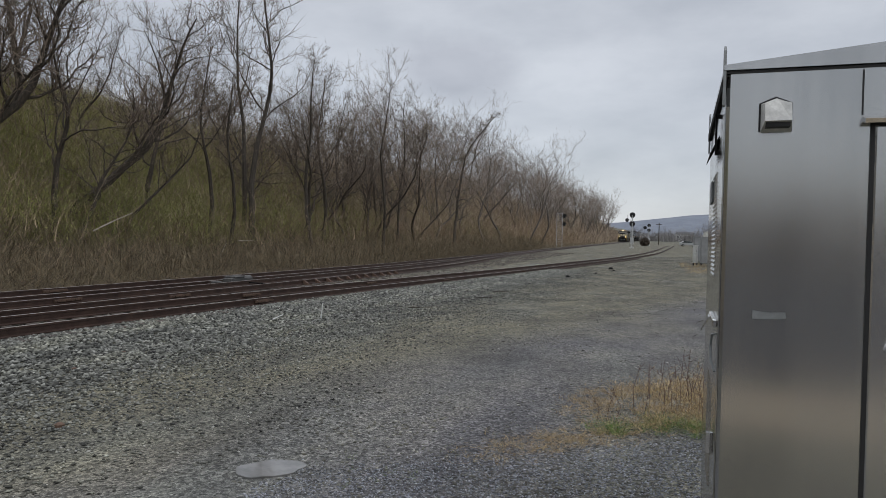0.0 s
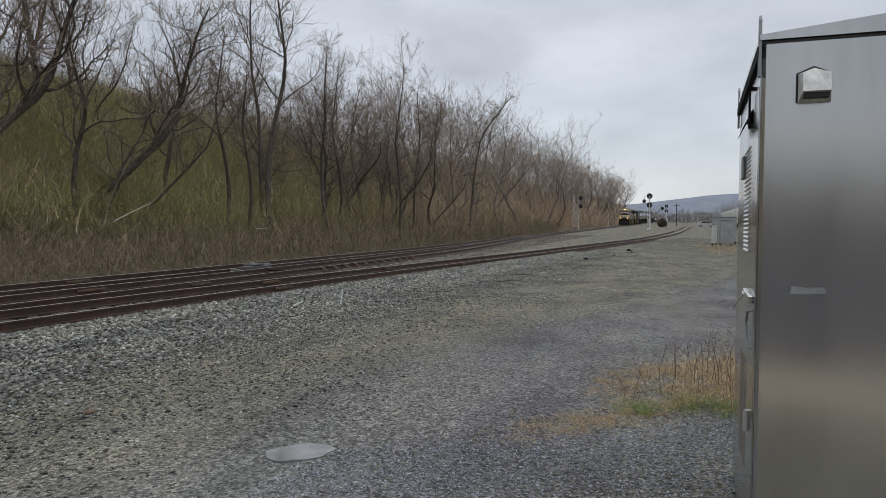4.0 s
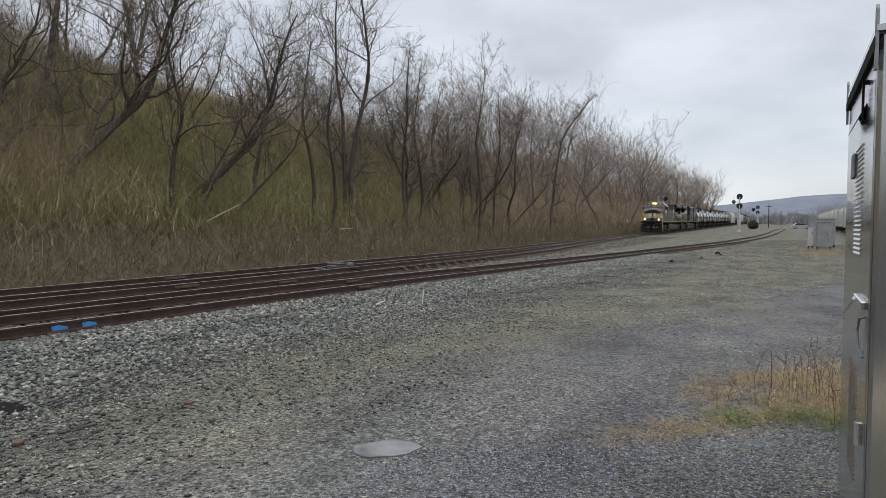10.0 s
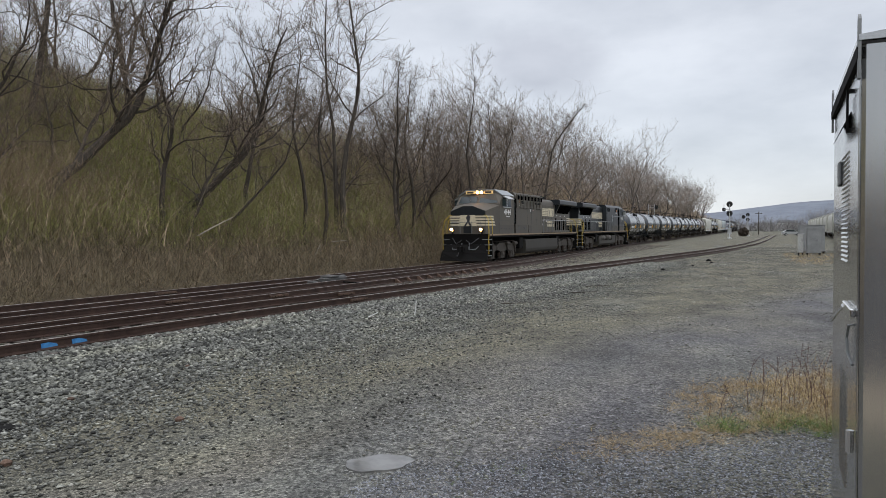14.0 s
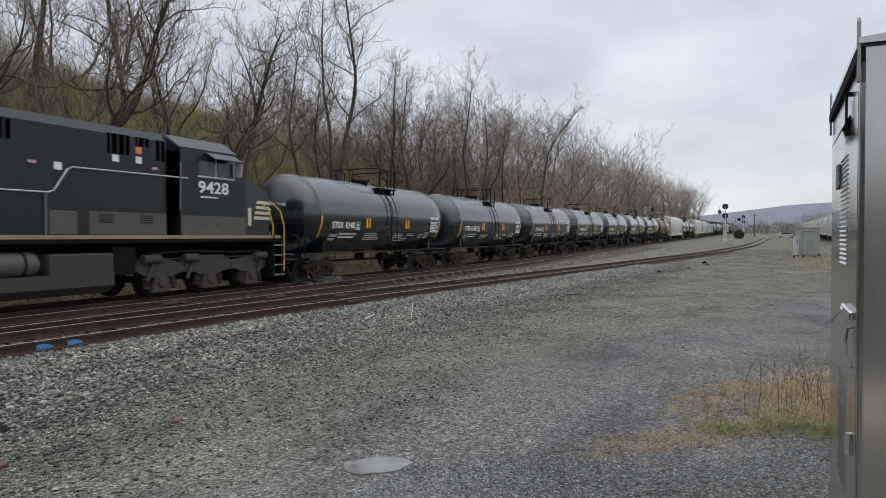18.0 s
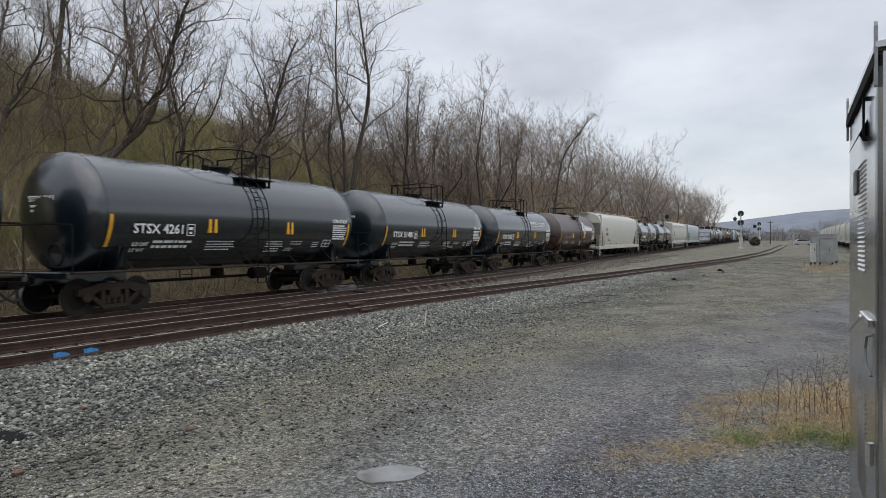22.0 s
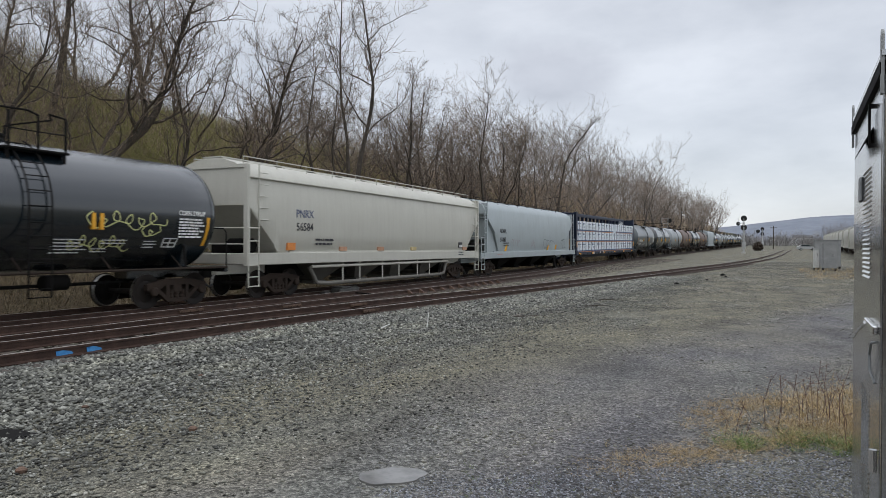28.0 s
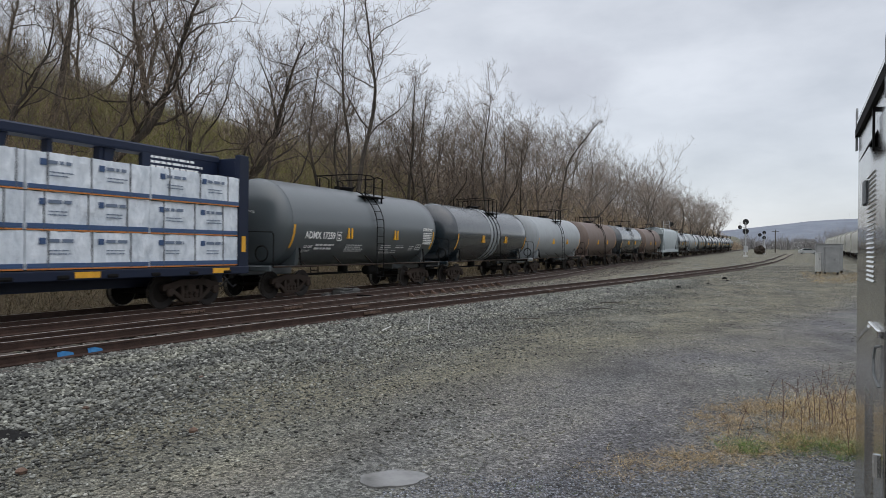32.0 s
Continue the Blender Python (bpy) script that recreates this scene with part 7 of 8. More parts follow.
for track, centre, s, y in ((2, siding_x, 1, 17.5), (2, siding_x, -1, 19.0), (1, middle_x, 1, 17.6), (1, middle_x, -1, 15.0), (2, siding_x, -1, 26.5), (2, siding_x, 1, 30.5), (2, siding_x, 1, 42), (2, siding_x, -1, 52), (0, main_x, -1, 17.0)):
    part("joint_bar", JOINT, M_JOINT, TRACKS[track], "rusty bolted joint bar", at=(centre(y) + s * 0.7525 + 0.03, y, rise(y)))
brace = Shape().prism([(0, -0.17), (0.20, -0.17), (0.20, -0.13), (0.05, -0.03), (0, -0.03)], "y", -0.05, 0.05).box(-0.1, -0.09, -0.18, 0.30, 0.09, -0.165)
BRACE = brace.mesh("rail_brace")
for k in range(11):
    y = 25.2 + k * 1.02
    part("rail_brace", BRACE, M_JOINT, TRACKS[1], "rusty rail brace", at=(middle_x(y) + 0.7525 + 0.05, y, rise(y)))
# blue survey paint sprayed on the web of the near rail
M_BLUE = rough_surface("blue_spray_paint", (0.02, 0.14, 0.38), (0.08, 0.32, 0.62), 9, 60, 0.7, 0, 0.1, 0.002)
for y0, y1 in ((8.15, 8.42), (8.72, 8.98)):
    x = siding_x((y0 + y1) / 2) + 0.7525
    part("paint_mark", Shape().prism([(y0, -0.17), (y1 + 0.1, -0.165), (y1, -0.09), (y0 + 0.12, -0.05), (y0 - 0.02, -0.06)], "x", x + 0.014, x + 0.02), M_BLUE, TRACKS[2], "blue spray-paint mark on the rail")
    part("paint_mark", Shape().prism([(y0, x + 0.02), (y1 + 0.1, x + 0.02), (y1 + 0.06, x + 0.075), (y0 - 0.02, x + 0.075)], "z", -0.166, -0.160), M_BLUE, TRACKS[2], "blue spray-paint mark on the rail foot")
# the switch machine between the tracks
M_GALV = rough_surface("dull_galvanised_steel", (0.17, 0.18, 0.18), (0.30, 0.31, 0.31), 3, 30, 0.6, 0.5, 0.1, 0.004)
M_SWITCH = rough_surface("weathered_dark_grey_case", (0.05, 0.05, 0.048), (0.12, 0.118, 0.112), 6, 40, 0.7, 0.2, 0.2, 0.004)
sm = thing("switch_machine", (-14.75, 23.6, -0.2), "low grey electric switch machine between the rails", "switch machine")
part("housing", Shape().box(-0.22, -0.55, 0.08, 0.22, 0.55, 0.30, 0.04), M_SWITCH, sm)
part("motor", Shape().disc((0, 0.78, 0.2), "y", 0.15, 0.45, 14, 0.03), M_SWITCH, sm, smooth=True)
part("lid", Shape().box(-0.24, -0.4, 0.30, 0.24, 0.3, 0.36, 0.02), M_SWITCH, sm)
part("base_plate", Shape().box(-0.35, -0.9, 0.0, 0.35, 1.1, 0.08), M_TIE, sm)
part("throw_rod", Shape().tube([(0.2, 0.1, 0.12), (1.3, 0.1, 0.10)], 0.03, 6), M_UNDER, sm)
part("cable_box", Shape().box(-0.15, -1.4, 0.0, 0.15, -1.05, 0.22, 0.03), M_SWITCH, sm)


# ---- the steel signal cabinet beside the camera ----
def steel_material():
    m, n, l, b = material("brushed_stainless_steel", 0.3, 0.9)
    g = noise_node(n, l, 3.0, 4, stretch=(160, 160, 0.7))
    c = noise_node(n, l, 1.4, 4, stretch=(2.2, 2.2, 0.25))
    col = ramp(n, l, c.outputs["Fac"], [(0.3, (0.37, 0.37, 0.365)), (0.7, (0.50, 0.50, 0.49))]).outputs["Color"]
    l.new(col, b.inputs["Base Color"])
    r = ramp(n, l, mixed(n, l, 0.5, g.outputs["Fac"], c.outputs["Fac"]), [(0.3, (0.10,) * 3), (0.7, (0.24,) * 3)])
    l.new(r.outputs["Color"], b.inputs["Roughness"])
    bump(n, l, g.outputs["Fac"], b, 0.012, 0.001)
    return m


M_STEEL = steel_material()
M_SEAM = plain("black_rubber_seam", (0.012, 0.012, 0.012), 0.7)
M_PALE = rough_surface("weathered_pale_fixture", (0.42, 0.42, 0.40), (0.66, 0.66, 0.63), 14, 60, 0.6, 0.2, 0.2, 0.004)
turn = -math.atan2(0.054, 1.47)
cab = thing("signal_cabinet", Matrix.Translation((0.873, 2.95, 0.27)) @ Matrix.Rotation(turn, 4, "Z"), "tall brushed stainless steel signal cabinet standing on gravel", "cabinet")
W, D, H = 1.75, 1.47, 2.17
part("body", Shape().box(0, 0, 0.05, W, D, H, 0.012), M_STEEL, cab)
part("plinth", Shape().box(0.03, 0.03, -0.12, W - 0.03, D - 0.03, 0.05), M_UNDER, cab, "dark base frame")
roof = Shape().prism([(-0.012, H), (W + 0.012, H), (W + 0.012, H + 0.02), (W / 2, H + 0.11), (-0.012, H + 0.02)], "y", -0.012, D + 0.012)
part("roof", roof, M_STEEL, cab)
part("roof_seam", Shape().box(-0.004, -0.006, H - 0.012, W, -0.001, H - 0.004), M_SEAM, cab)
part("roof_seam", Shape().box(-0.006, 0, H - 0.012, -0.001, D, H - 0.004), M_SEAM, cab)
door = part("front_door", Shape().box(0.49, -0.012, 0.12, 1.30, 0.0, 1.95, 0.006), M_STEEL, cab)
part("door_seam", Shape().box(0.476, -0.007, 0.10, 0.49, -0.001, 1.965), M_SEAM, door)
part("door_seam", Shape().box(0.476, -0.007, 1.952, 1.32, -0.001, 1.962), M_SEAM, door)
part("drip_edge", Shape().prism([(-0.05, 1.97), (0.0, 1.985), (0.0, 1.965), (-0.045, 1.955)], "x", 0.45, 1.34), M_STEEL, door)
part("handle", Shape().tube([(0.545, -0.012, 1.16), (0.56, -0.05, 1.18), (0.62, -0.05, 1.18)], 0.012, 8), M_CHROME, door, smooth=True)
part("panel_seam", Shape().box(0.447, -0.004, 1.99, 0.452, -0.001, H - 0.02), M_SEAM, cab)
# the hooded lamp on the front
lamp = part("lamp_hood", Shape().loft([[(0.118, -0.004, 1.935), (0.222, -0.004, 1.935), (0.222, -0.004, 2.04), (0.17, -0.004, 2.06), (0.118, -0.004, 2.04)], [(0.126, -0.085, 1.965), (0.214, -0.085, 1.965), (0.214, -0.07, 2.03), (0.17, -0.06, 2.045), (0.126, -0.07, 2.03)]]), M_PALE, cab, "pale hooded lamp")
part("lamp_gasket", Shape().prism([(0.112, 1.938), (0.224, 1.938), (0.224, 2.042), (0.168, 2.066), (0.112, 2.042)], "y", -0.006, -0.001), M_SEAM, cab, "dark gasket")
part("lens", Shape().box(0.13, -0.075, 1.945, 0.21, -0.01, 1.964), M_SEAM, lamp)
part("worn_sticker", Shape().prism([(0.11, 1.245), (0.20, 1.248), (0.225, 1.252), (0.222, 1.274), (0.16, 1.27), (0.112, 1.276)], "y", -0.002, -0.001), M_GALV, cab, "remnant of a torn sticker")
# left side: door, louvres, hooded vent, hasp, lifting lugs
sd = part("side_door", Shape().box(-0.004, 0.07, 0.15, 0.0, D - 0.08, 2.02, 0.002), M_STEEL, cab)
part("door_seam", Shape().box(-0.003, 0.055, 0.14, -0.001, 0.066, 2.03), M_SEAM, sd)
for z0 in (1.38, 0.45):
    for k in range(24):
        z = z0 + k * 0.0195
        part("louvre", Shape().prism([(-0.004, z), (-0.010, z + 0.002), (-0.004, z + 0.010)], "y", 0.46, 0.80), M_STEEL, sd)
vent = part("vent_hood", Shape().prism([(-0.004, 1.985), (-0.042, 1.905), (-0.042, 1.90), (-0.004, 1.975)], "y", 0.38, 0.78), M_UNDER, cab, "dark sloping vent hood")
part("vent_bracket", Shape().box(-0.022, 0.36, 1.90, -0.014, 0.385, 2.07).box(-0.022, 0.36, 2.055, 0, 0.385, 2.07).box(-0.022, 0.36, 1.90, 0, 0.385, 1.915), M_UNDER, cab)
part("junction_box", Shape().box(-0.014, 0.84, 1.72, -0.004, 0.98, 1.83, 0.006), M_GALV, sd)
hasp = part("latch_plate", Shape().box(-0.022, 0.12, 1.19, -0.004, 0.50, 1.222, 0.004), M_CHROME, sd, "bright latch plate")
part("latch_arm", Shape().tube([(-0.02, 0.46, 1.205), (-0.04, 0.62, 1.15), (-0.05, 0.70, 1.115)], 0.008, 8), M_CHROME, hasp, smooth=True)
part("pull_handle", Shape().tube([(-0.006, 0.16, 1.16), (-0.018, 0.22, 1.15), (-0.02, 0.27, 1.10), (-0.018, 0.26, 1.04), (-0.006, 0.22, 1.0)], 0.005, 8), M_GALV, sd, smooth=True)
part("hinge_pin", Shape().tube([(-0.02, 0.10, 0.70), (-0.02, 0.10, 0.78)], 0.014, 8), M_CHROME, sd)
for y in (0.01, D - 0.02):
    part("lifting_lug", Shape().prism([(y - 0.018, H - 0.13), (y + 0.018, H - 0.13), (y + 0.018, H + 0.075), (y, H + 0.095), (y - 0.018, H + 0.075)], "x", -0.014, -0.004), M_GALV, cab)
part("roof_angle", Shape().box(-0.016, 0, H - 0.06, -0.001, D, H - 0.02), M_UNDER, cab)
for k in range(3):
    part("side_rib", Shape().box(-0.004, 0.03 + k * 0.008, 0.1, -0.001, 0.034 + k * 0.008, H - 0.08), M_STEEL, cab)


# ---- signals ----
M_SIGBLACK = plain("signal_black", (0.012, 0.012, 0.012), 0.6)
M_SILVER = rough_surface("aluminium_paint", (0.38, 0.39, 0.39), (0.58, 0.59, 0.59), 6, 40, 0.5, 0.4, 0.1, 0.004)


def signal_head(parent, x, z, r=0.48, s=1):
    """A round black target with hooded lenses, facing up the line."""
    tgt = part("signal_head", Shape().lathe((x, 0.05 * s, z), "y", [(-0.03, 0.0), (-0.03, r), (0.03, r), (0.03, 0.0)], 24), M_SIGBLACK, parent, "black round signal head", at=None)
    for dx, dz in ((0, 0.22), (-0.2, -0.14), (0.2, -0.14)):
        part("lens_hood", Shape().tube([(x + dx, 0.02, z + dz), (x + dx, -0.32, z + dz)], 0.11, 12), M_SIGBLACK, tgt)
    part("head_case", Shape().box(x - 0.2, 0.06, z - 0.25, x + 0.2, 0.3, z + 0.25, 0.03), M_SIGBLACK, tgt)
    return tgt


def mast_signal(x, y, height, label, heads, r, ladder=True):
    z = land(x, y)
    t = thing("signal_mast", (x, y, z), label, "railway signal", "line side signals")
    part("mast", Shape().tube([(0, 0, 0), (0, 0, height)], 0.09, 12), M_SILVER, t, smooth=True)
    part("footing", Shape().box(-0.4, -0.4, -0.2, 0.4, 0.4, 0.25, 0.03), M_PALE, t, "concrete footing")
    part("instrument_case", Shape().box(-0.35, 0.15, 0.9, 0.35, 0.6, 2.1, 0.03), M_SILVER, t)
    if ladder:
        ld = Shape()
        for s in (-0.2, 0.2):
            ld.tube([(s - 0.1, 0.9, 0), (s - 0.1, 0.25, height * 0.9)], 0.025, 5)
        for k in range(int(height / 0.35)):
            u = k * 0.35 / height
            ld.tube([(-0.3, 0.9 - 0.65 * u / 0.9, k * 0.35), (0.1, 0.9 - 0.65 * u / 0.9, k * 0.35)], 0.018, 5)
        part("ladder", ld, M_SILVER, t)
    for dx, dz in heads:
        signal_head(t, dx, height + dz, r)
    return t


s1 = mast_signal(-3.4, 144, 6.6, "tall silver signal mast with black round heads", [(0, 0.0), (0, -1.75)], 0.55)
part("bracket_arm", Shape().tube([(0, 0, 5.6), (-1.0, 0, 5.6), (-1.0, 0, 6.6)], 0.05, 8), M_SILVER, s1)
signal_head(s1, -1.0, 5.6, 0.36)
mast_signal(-0.4, 183, 5.2, "silver signal mast with black heads farther off", [(0, 0.0), (0, -1.2), (-0.95, -0.55)], 0.42)
s3 = thing("lattice_signal", (-17.0, 138, land(-17.0, 138)), "silver lattice signal mast at the foot of the bank", "railway signal", "line side signals")
for dx in (-0.55, 0.55):
    part("upright", Shape().box(dx - 0.05, -0.05, 0, dx + 0.05, 0.05, 6.8), M_SILVER, s3)
for k in range(14):
    part("rung", Shape().box(-0.5, -0.03, 0.6 + k * 0.46, 0.5, 0.03, 0.66 + k * 0.46), M_SILVER, s3)
for z in (6.2, 4.6):
    signal_head(s3, 0.85, z, 0.42)

# ---- relay boxes across the yard ----
M_BOXGREY = rough_surface("weathered_grey_case", (0.20, 0.205, 0.205), (0.31, 0.315, 0.31), 2, 30, 0.6, 0.4, 0.1, 0.004)
for x, y, w, d, h, mat, label in ((4.95, 62.0, 0.98, 0.8, 1.8, M_BOXGREY, "grey relay case on short legs"), (5.1, 66.5, 1.95, 0.95, 2.05, M_BOXGREY, "wide grey relay case behind"), (4.08, 62.6, 0.4, 0.32, 1.35, M_PALE, "pale narrow junction box")):
    z = land(x, y)
    t = thing("relay_case", (x, y, z), label, "relay case", "relay cases across the yard")
    part("body", Shape().box(-w / 2, -d / 2, 0.2, w / 2, d / 2, h + 0.3, 0.02), mat, t)
    part("lid", Shape().box(-w / 2 - 0.04, -d / 2 - 0.04, h + 0.3, w / 2 + 0.04, d / 2 + 0.04, h + 0.36, 0.01), mat, t)
    dr = part("door", Shape().box(-w / 2 + 0.06, -d / 2 - 0.02, 0.36, w / 2 - 0.06, -d / 2, h + 0.22, 0.008), mat, t)
    part("handle", Shape().box(w * 0.2, -d / 2 - 0.05, 1.1, w * 0.2 + 0.03, -d / 2 - 0.02, 1.3), M_UNDER, dr)
    for sx in (-1, 1):
        for sy in (-1, 1):
            part("leg", Shape().box(sx * (w / 2 - 0.1), sy * (d / 2 - 0.1), -0.1, sx * (w / 2 - 0.02), sy * (d / 2 - 0.02), 0.3), M_UNDER, t)

# ---- yard track with standing hoppers ----
def yard_x(y):
    return 10.46 + 0.044 * (y - 40)


yt = rail_pair("track_4", yard_x, 30, 420, 4.0, "rusty yard track beyond the relay cases")
proto = None
for k in range(11):
    y = 107 + k * 20.0
    dx = (yard_x(y + 5) - yard_x(y - 5)) / 10
    m = Matrix.Translation((yard_x(y), y, rise(y))) @ Matrix.Rotation(-math.atan(dx), 4, "Z")
    if proto is None:
        proto = covered_hopper(M_CREAM, m, "pale covered hopper standing on the yard track", 19.6, seed=7)
        proto["group"], proto.name = "hoppers standing in the yard", "parked_hopper"
    else:
        copy_thing(proto, m)


# ---- silver car parked far across the yard ----
M_CARPAINT = plain("silver_car_paint", (0.48, 0.49, 0.50), 0.3, 0.4)
M_TYRE = plain("tyre_rubber", (0.018, 0.018, 0.018), 0.8)


def parked_car(x, y, turn):
    t = thing("car", Matrix.Translation((x, y, land(x, y))) @ Matrix.Rotation(turn, 4, "Z"), "silver car parked at the edge of the yard", "car")
    body = [(-2.2, 0.35), (2.2, 0.35), (2.25, 0.7), (2.0, 0.9), (1.1, 0.98), (0.5, 1.42), (-1.2, 1.45), (-1.9, 1.0), (-2.25, 0.9)]
    part("body", Shape().prism(body, "y", -0.85, 0.85), M_CARPAINT, t)
    part("window_band", Shape().prism([(0.95, 1.0), (0.45, 1.36), (-1.15, 1.39), (-1.7, 1.02)], "y", -0.87, 0.87), M_GLASS, t, "dark side windows")
    for sx in (-1.35, 1.35):
        for sy in (-0.82, 0.82):
            w = part("wheel", Shape().disc((sx, sy, 0.32), "y", 0.32, 0.2, 18, 0.04), M_TYRE, t)
            part("rim", Shape().disc((sx, sy * 1.02, 0.32), "y", 0.19, 0.2, 14), M_SILVER, w)
    return t


parked_car(9.6, 196, 0.1)
M_DARKLEAF = by_island("dark_evergreen", [(0, (0.04, 0.032, 0.024)), (1, (0.13, 0.10, 0.08))])
for x, y, h in ((-1.3, 183, 1.9),):
    z = land(x, y)
    sh = thing("evergreen_shrub", (x, y, z), "dark brown dense shrub beside the signal mast", "shrub")
    n = 2600
    d = RNG.normal(0, 1, (n, 3))
    d /= np.linalg.norm(d, axis=1)[:, None]
    q = d * (RNG.random((n, 1)) ** 0.4) * np.array([1.05, 1.0, h * 0.55]) * RNG.uniform(0.8, 1.1, (n, 1)) + np.array([0, 0, h * 0.5])
    a = RNG.normal(0, 0.16, (n, 3))
    b = RNG.normal(0, 0.16, (n, 3))
    part("foliage", fast_mesh("foliage", np.stack([q - a, q + b, q + a, q - b], 1).reshape(-1, 3), np.arange(n * 4).reshape(n, 4), M_DARKLEAF), M_DARKLEAF, sh)
    part("stem", Shape().tube([(0, 0, -0.1), (0, 0, h * 0.6)], 0.08, 6, 0.03), M_BARK, sh)

# ---- pole, far houses, far ridge ----
pl = thing("utility_pole", (2.3, 220, land(2.3, 220)), "bare wooden utility pole far along the line", "pole")
part("pole", Shape().tube([(0, 0, 0), (0, 0, 6.6)], 0.16, 8, 0.11), M_BARK, pl)
part("crossarm", Shape().box(-0.9, -0.06, 6.0, 0.9, 0.06, 6.15), M_BARK, pl)
M_ROOF = rough_surface("grey_shingles", (0.07, 0.07, 0.075), (0.14, 0.14, 0.145), 1, 8, 0.9)
M_SIDING = rough_surface("white_siding", (0.60, 0.60, 0.59), (0.78, 0.78, 0.77), 1, 8, 0.7)
hr = random.Random(3)
for x, y, w in ((24, 620, 9), (31, 640, 7), (60, 700, 12), (86, 720, 10), (42, 820, 10), (110, 800, 14), (130, 760, 11), (8, 760, 9)):
    z = land(x, y) + 1.5
    hse = thing("house", Matrix.Translation((x, y, z + 0.8)) @ Matrix.Rotation(hr.uniform(-0.6, 0.6), 4, "Z"), "small pale house far across the valley", "house", "far houses")
    part("wall", Shape().box(-w / 2, -3.5, -2, w / 2, 3.5, 4.2), M_SIDING, hse)
    part("roof", Shape().prism([(-3.9, 4.2), (3.9, 4.2), (0, 6.6)], "x", -w / 2 - 0.3, w / 2 + 0.3), M_ROOF, hse)
    for k in (-0.3, 0.0, 0.3):
        part("window", Shape().box(w * k - 0.5, -3.56, 1.5, w * k + 0.5, -3.48, 2.9), M_GLASS, hse)


def ridge():
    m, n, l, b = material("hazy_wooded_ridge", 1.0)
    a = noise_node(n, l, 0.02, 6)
    # distance haze is mixed straight into the ridge's blue-grey
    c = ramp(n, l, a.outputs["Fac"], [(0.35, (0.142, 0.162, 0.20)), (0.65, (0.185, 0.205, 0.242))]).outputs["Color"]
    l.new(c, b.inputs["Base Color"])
    v, f = [], []
    xs = list(range(-1500, 2600, 60))
    for i, x in enumerate(xs):
        top = 86 + 0.09 * x if x < 260 else 109 + 0.03 * (x - 260)
        top = max(20, top) + 6 * noise.noise((x * 0.004, 0, 0)) + 2.5 * noise.noise((x * 0.02, 4, 0))
        for k, (dy, u) in enumerate(((-900, -0.1), (-500, 0.25), (-150, 0.8), (0, 1.0), (500, 0.9))):
            v.append((x, 2600 + dy, 4 + top * u))
    for i in range(len(xs) - 1):
        f += [(i * 5 + k, i * 5 + 5 + k, i * 5 + 6 + k, i * 5 + 1 + k) for k in range(4)]
    me = bpy.data.meshes.new("ridge")
    me.from_pydata(v, [], f)
    me.shade_smooth()
    me.materials.append(m)
    tagged(new("backdrop_ridge", me), "long wooded ridge on the horizon, haze in its blue-grey colour", "hill", kind="structure")


ridge()
# grey stem colours that hold the valley's haze, with no haze in the air
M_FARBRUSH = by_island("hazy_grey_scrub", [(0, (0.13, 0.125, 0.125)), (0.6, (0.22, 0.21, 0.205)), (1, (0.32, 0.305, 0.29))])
n = 760
ys = RNG.uniform(330, 900, n)
xs = RNG.uniform(-12, 110, n) * ys / 400
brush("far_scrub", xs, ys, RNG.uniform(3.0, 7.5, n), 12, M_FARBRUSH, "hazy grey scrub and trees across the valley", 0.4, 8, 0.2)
xs, ys = RNG.uniform(24, 46, 60), RNG.uniform(330, 380, 60)
brush("yard_edge_trees", xs, ys, RNG.uniform(7, 11, 60), 10, M_FARBRUSH, "bare trees behind the standing hoppers", 0.3, 12, 0.09, "trees")

xs, ys = RNG.uniform(2.8, 9.5, 620), RNG.uniform(47, 66, 620)
brush("dry_grass_patch", xs, ys, RNG.uniform(0.06, 0.28, 620), 9, M_STRAW, "straw-coloured grass round the relay cases", 0.8, 0, 0.03, "grass")
# ---- close by: grass, puddle, oddments ----
n = 1250
xs = RNG.uniform(-0.1, 1.6, n)
ys = RNG.uniform(5.9, 8.6, n)
keep = (ys > 5.6 + np.abs(xs - 1.0) * 0.3) & (ys < 7.2 + xs * 1.1)
keep &= np.array([noise.noise((float(a) * 3.2, float(b) * 2.4, 1.0)) for a, b in zip(xs, ys)]) > -0.16
xs, ys = xs[keep], ys[keep]
brush("dead_grass", xs, ys, RNG.uniform(0.03, 0.17, len(xs)) * (0.45 + 0.7 * np.clip(xs, 0, 1.2)), 12, M_STRAW, "matted clump of straw-coloured dead grass", 1.1, 1, 0.009, "grass")
n = 700
u = RNG.random(n) ** 0.8
xs, ys = -0.5 + u * 1.3 + RNG.normal(0, 0.12, n), 4.75 + u * 1.5 + RNG.normal(0, 0.17, n)
brush("thin_grass", xs, ys, RNG.uniform(0.015, 0.06, n), 8, M_STRAW, "thin flattened dry grass on gravel", 1.3, 0, 0.014, "grass")
xs, ys = np.concatenate([RNG.normal(0.95, 0.2, 110), RNG.normal(0.36, 0.06, 30), RNG.normal(1.35, 0.12, 30)]), np.concatenate([RNG.normal(6.05, 0.13, 110), RNG.normal(5.75, 0.08, 30), RNG.normal(6.3, 0.1, 30)])
brush("green_weeds", xs, ys, RNG.uniform(0.03, 0.12, 170), 14, M_WEED, "low green weeds among the dead grass", 0.8, 0, 0.014, "weeds")
xs, ys = RNG.normal(-0.9, 0.25, 14), RNG.normal(4.2, 0.25, 14)
brush("stray_weeds", xs, ys, RNG.uniform(0.02, 0.05, 14), 10, M_WEED, "tiny green weeds in the gravel", 0.9, 0, 0.008, "weeds")
stalks = random.Random(17)
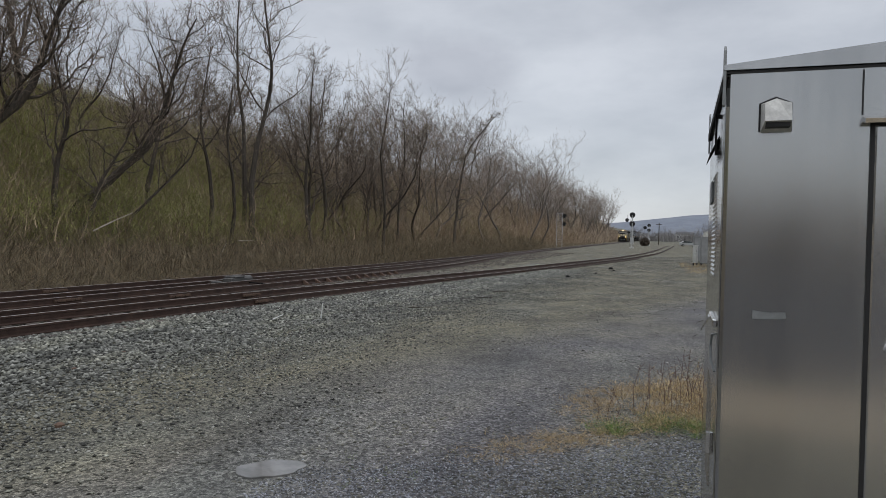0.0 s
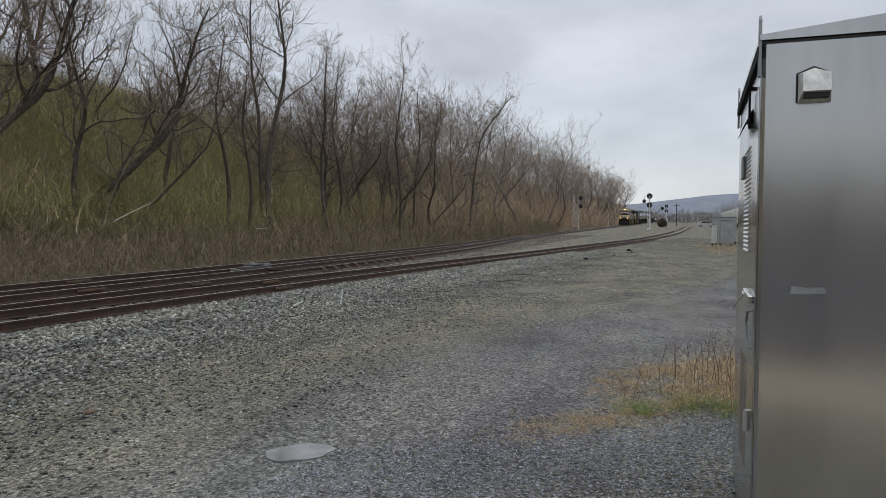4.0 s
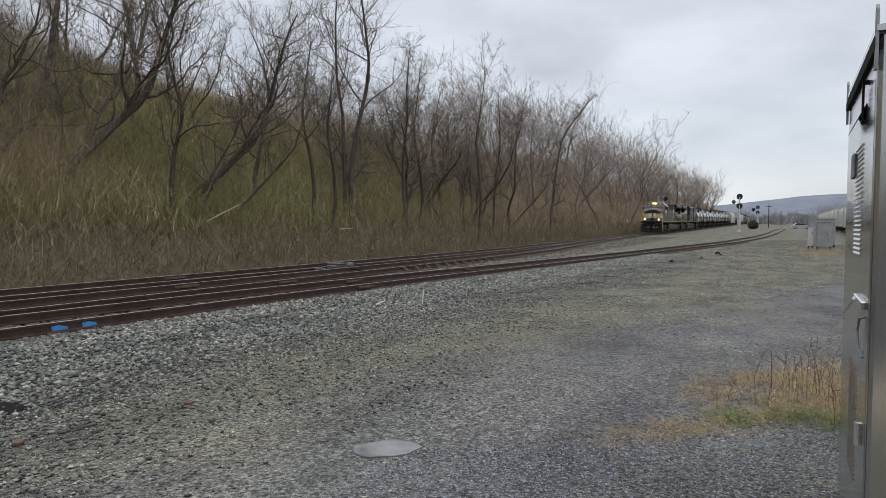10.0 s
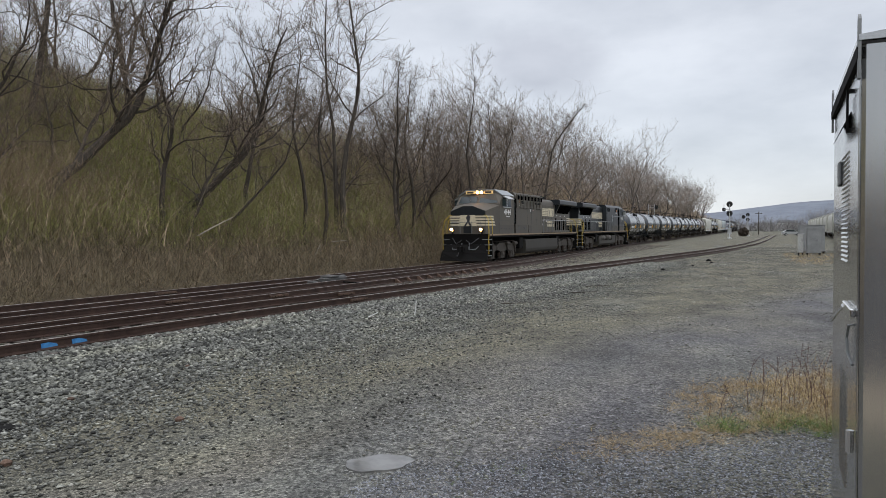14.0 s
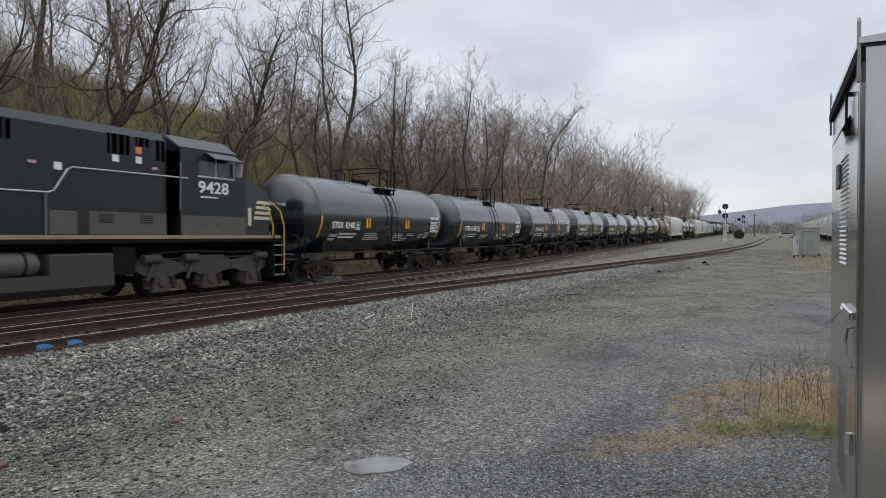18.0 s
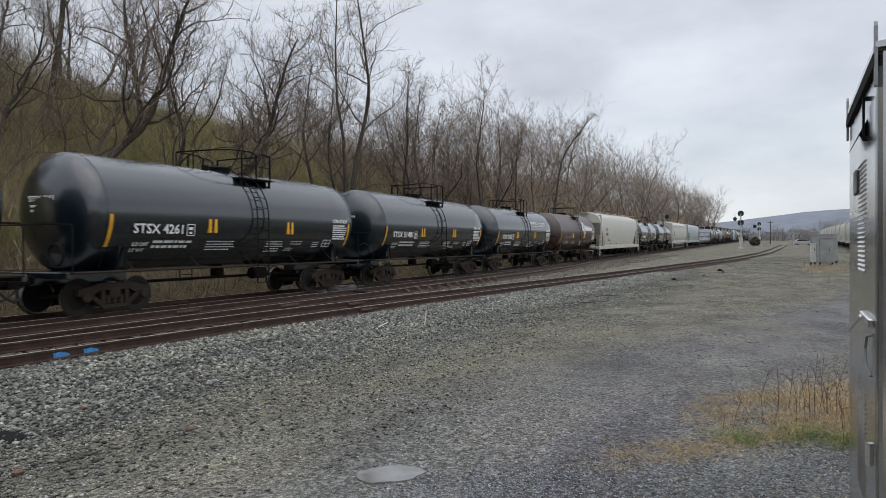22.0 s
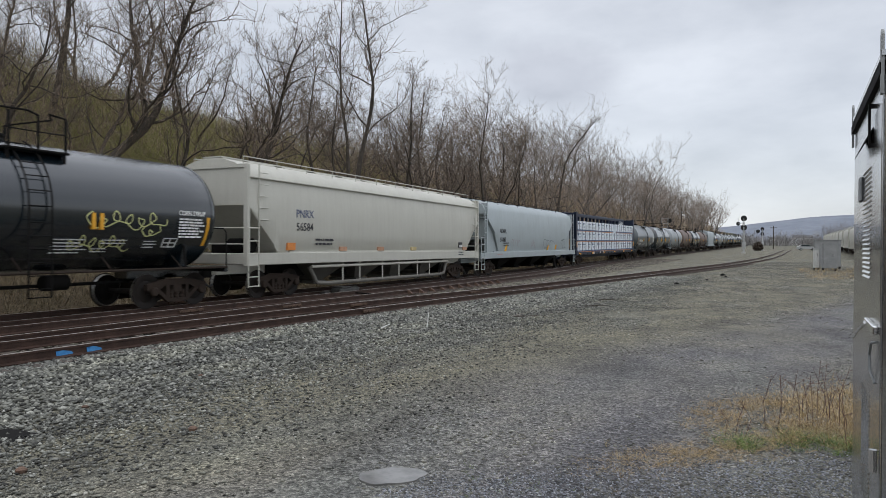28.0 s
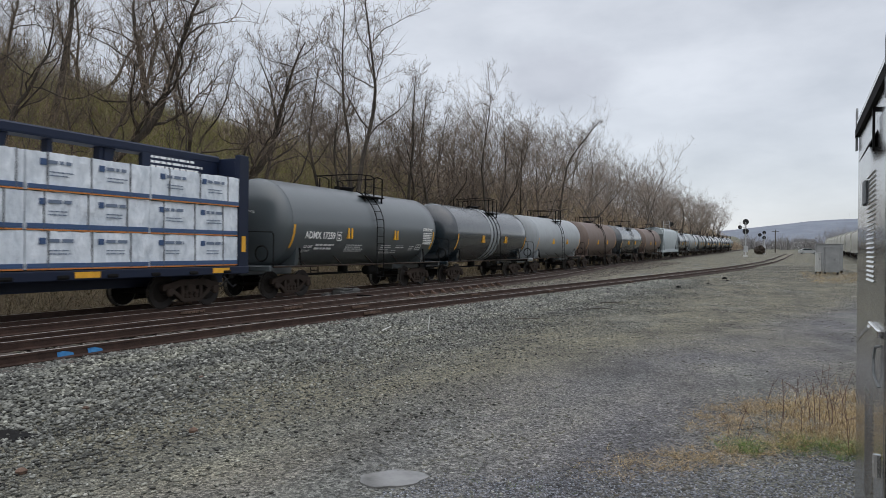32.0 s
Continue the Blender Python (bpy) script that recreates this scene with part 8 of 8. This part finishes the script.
for k in range(44):
    x, y, h = stalks.gauss(1.12, 0.26), stalks.gauss(6.65, 0.28), stalks.uniform(0.25, 0.62)
    if k < 3:
        x, y, h = 0.22 + 0.07 * k, 5.95 + 0.05 * k, 0.28
    st = Shape()
    r2 = random.Random(k)
    pts = [(x, y, land(x, y) - 0.02), (x + r2.gauss(0, 0.02), y, land(x, y) + h * 0.5), (x + r2.gauss(0, 0.05), y + r2.gauss(0, 0.03), land(x, y) + h)]
    st.tube(pts, 0.0028, 5, 0.0014)
    for j in range(3):
        p = Vector(pts[1]).lerp(Vector(pts[2]), r2.uniform(0, 1))
        st.tube([p, p + Vector((r2.gauss(0, 0.06), r2.gauss(0, 0.06), r2.uniform(0.02, 0.09)))], 0.002, 4, 0.001)
    tagged(part("dead_weed_stalk", st, M_REDTWIG), "brown dead weed stalk standing in grass", "weed", "dead weed stalks")


def puddle():
    m, n, l, b = material("shallow_muddy_water", 0.06)
    a = noise_node(n, l, 5, 4)
    l.new(ramp(n, l, a.outputs["Fac"], [(0.35, (0.11, 0.11, 0.105)), (0.65, (0.20, 0.195, 0.185))]).outputs["Color"], b.inputs["Base Color"])
    b.inputs["Specular IOR Level"].default_value = 0.6
    bump(n, l, noise_node(n, l, 9, 2).outputs["Fac"], b, 0.02, 0.01)
    s = Shape()
    pts = []
    for k in range(40):
        a = k / 40 * 6.2832
        r = 1 + 0.12 * math.sin(2 * a + 0.5) + 0.05 * math.sin(5 * a) + 0.03 * math.sin(9 * a + 1)
        u, w = 0.20 * r * math.cos(a), 0.17 * r * math.sin(a)
        pts.append((-1.66 + u * 0.9 - w * 0.45, 4.04 + u * 0.45 + w * 0.9))
    z = max(land(x, y) for x, y in pts) + 0.006
    s.prism(pts, "z", z - 0.05, z)
    tagged(part("puddle", s, m), "shallow grey puddle in the gravel lane", "puddle", kind="structure")


puddle()
tagged(part("steel_plate", Shape().box(-6.05, 3.9, -0.02, -5.35, 4.42, 0.015, 0.008), M_UNDER), "flat dark steel plate lying in the ballast", "plate")
for x, y, s in ((-3.66, 37.6, 0.12), (-2.1, 49.8, 0.16), (-1.8, 47.5, 0.09), (-4.6, 31, 0.07), (-2.6, 43, 0.08)):
    sh = Shape().loft([[(x + s * c * k, y + s * d * k, land(x, y) + h) for c, d in ((1, 0), (0.6, 0.8), (-0.4, 0.9), (-1, 0.1), (-0.5, -0.8), (0.5, -0.9))] for k, h in ((1, -0.05), (1.05, s * 0.3), (0.7, s * 0.75), (0.2, s * 0.9))])
    tagged(part("dark_stone", sh, M_UNDER), "dark lump of stone lying in the yard", "stone", "dark stones in the yard")
tagged(part("white_stick", Shape().tube([(-6.7, 14.8, -0.12), (-6.68, 14.85, 0.22)], 0.012, 6), M_PALE), "white marker stick in the ballast", "stick")
tagged(part("white_stick", Shape().tube([(-7.6, 14.2, -0.14), (-7.5, 14.45, -0.06)], 0.014, 6), M_PALE), "white broken stick lying on ballast", "stick")
for x, y, w in ((-5.5, 17.5, 0.9), (-4.6, 21.5, 0.7), (-4.9, 25.0, 0.8)):
    tagged(part("twig", Shape().tube([(x, y, land(x, y) + 0.04), (x + w * 0.6, y + 0.2, land(x, y) + 0.06), (x + w, y + 0.7, land(x, y) + 0.05)], 0.014, 5, 0.006), M_BARK), "dark fallen twig on gravel", "twig")
for k, (x, y) in enumerate(((-6.5, 5.6), (-6.9, 7.8), (-4.2, 3.3), (-7.4, 9.3), (-3.9, 4.6))):
    tagged(part("orange_pebble", Shape().lathe((x, y, land(x, y) + 0.015), "z", [(-0.02, 0.0), (-0.015, 0.035), (0.01, 0.04), (0.025, 0.02), (0.028, 0.0)], 7), M_JOINT), "rust-coloured pebble in the gravel", "pebble", "rusty pebbles")

# the tree line behind the viewer, seen only in the cabinet's steel
xs, ys = RNG.uniform(-70, 60, 420), RNG.uniform(-60, -38, 420)
brush("tree_line_behind", xs, ys, RNG.uniform(3.0, 6.8, 420), 12, M_GREYBRUSH, "bare tree line across the road behind", 0.3, 8, 0.16, "trees")


# ---- motion ----
def train_head(t):
    """How far up the line the head of the train stands, in metres."""
    return float(np.interp(t, [p[0] for p in HEAD], [p[1] for p in HEAD]))


HEAD = [(0, 279), (13, 57.2), (14.4, 33.4), (16.5, -2.0), (18, -27.3), (20, -60.7), (22, -93.9), (24, -127.2), (25, -143.9), (28, -193.9), (29.5, -218.9), (31, -243.9), (32, -260.6)]


def motions():
    times = [k * 1.0 for k in range(33)]
    for car, back, _ in TRAIN:
        rows = []
        for t in times:
            y = train_head(t) + back
            dx, dz = (main_x(y + 5) - main_x(y - 5)) / 10, (rise(y + 5) - rise(y - 5)) / 10
            rows.append((t, Matrix.Translation((main_x(y), y, rise(y))) @ Euler((math.atan(dz), 0, -math.atan(dx))).to_matrix().to_4x4()))
        walk(car, rows)


motions()
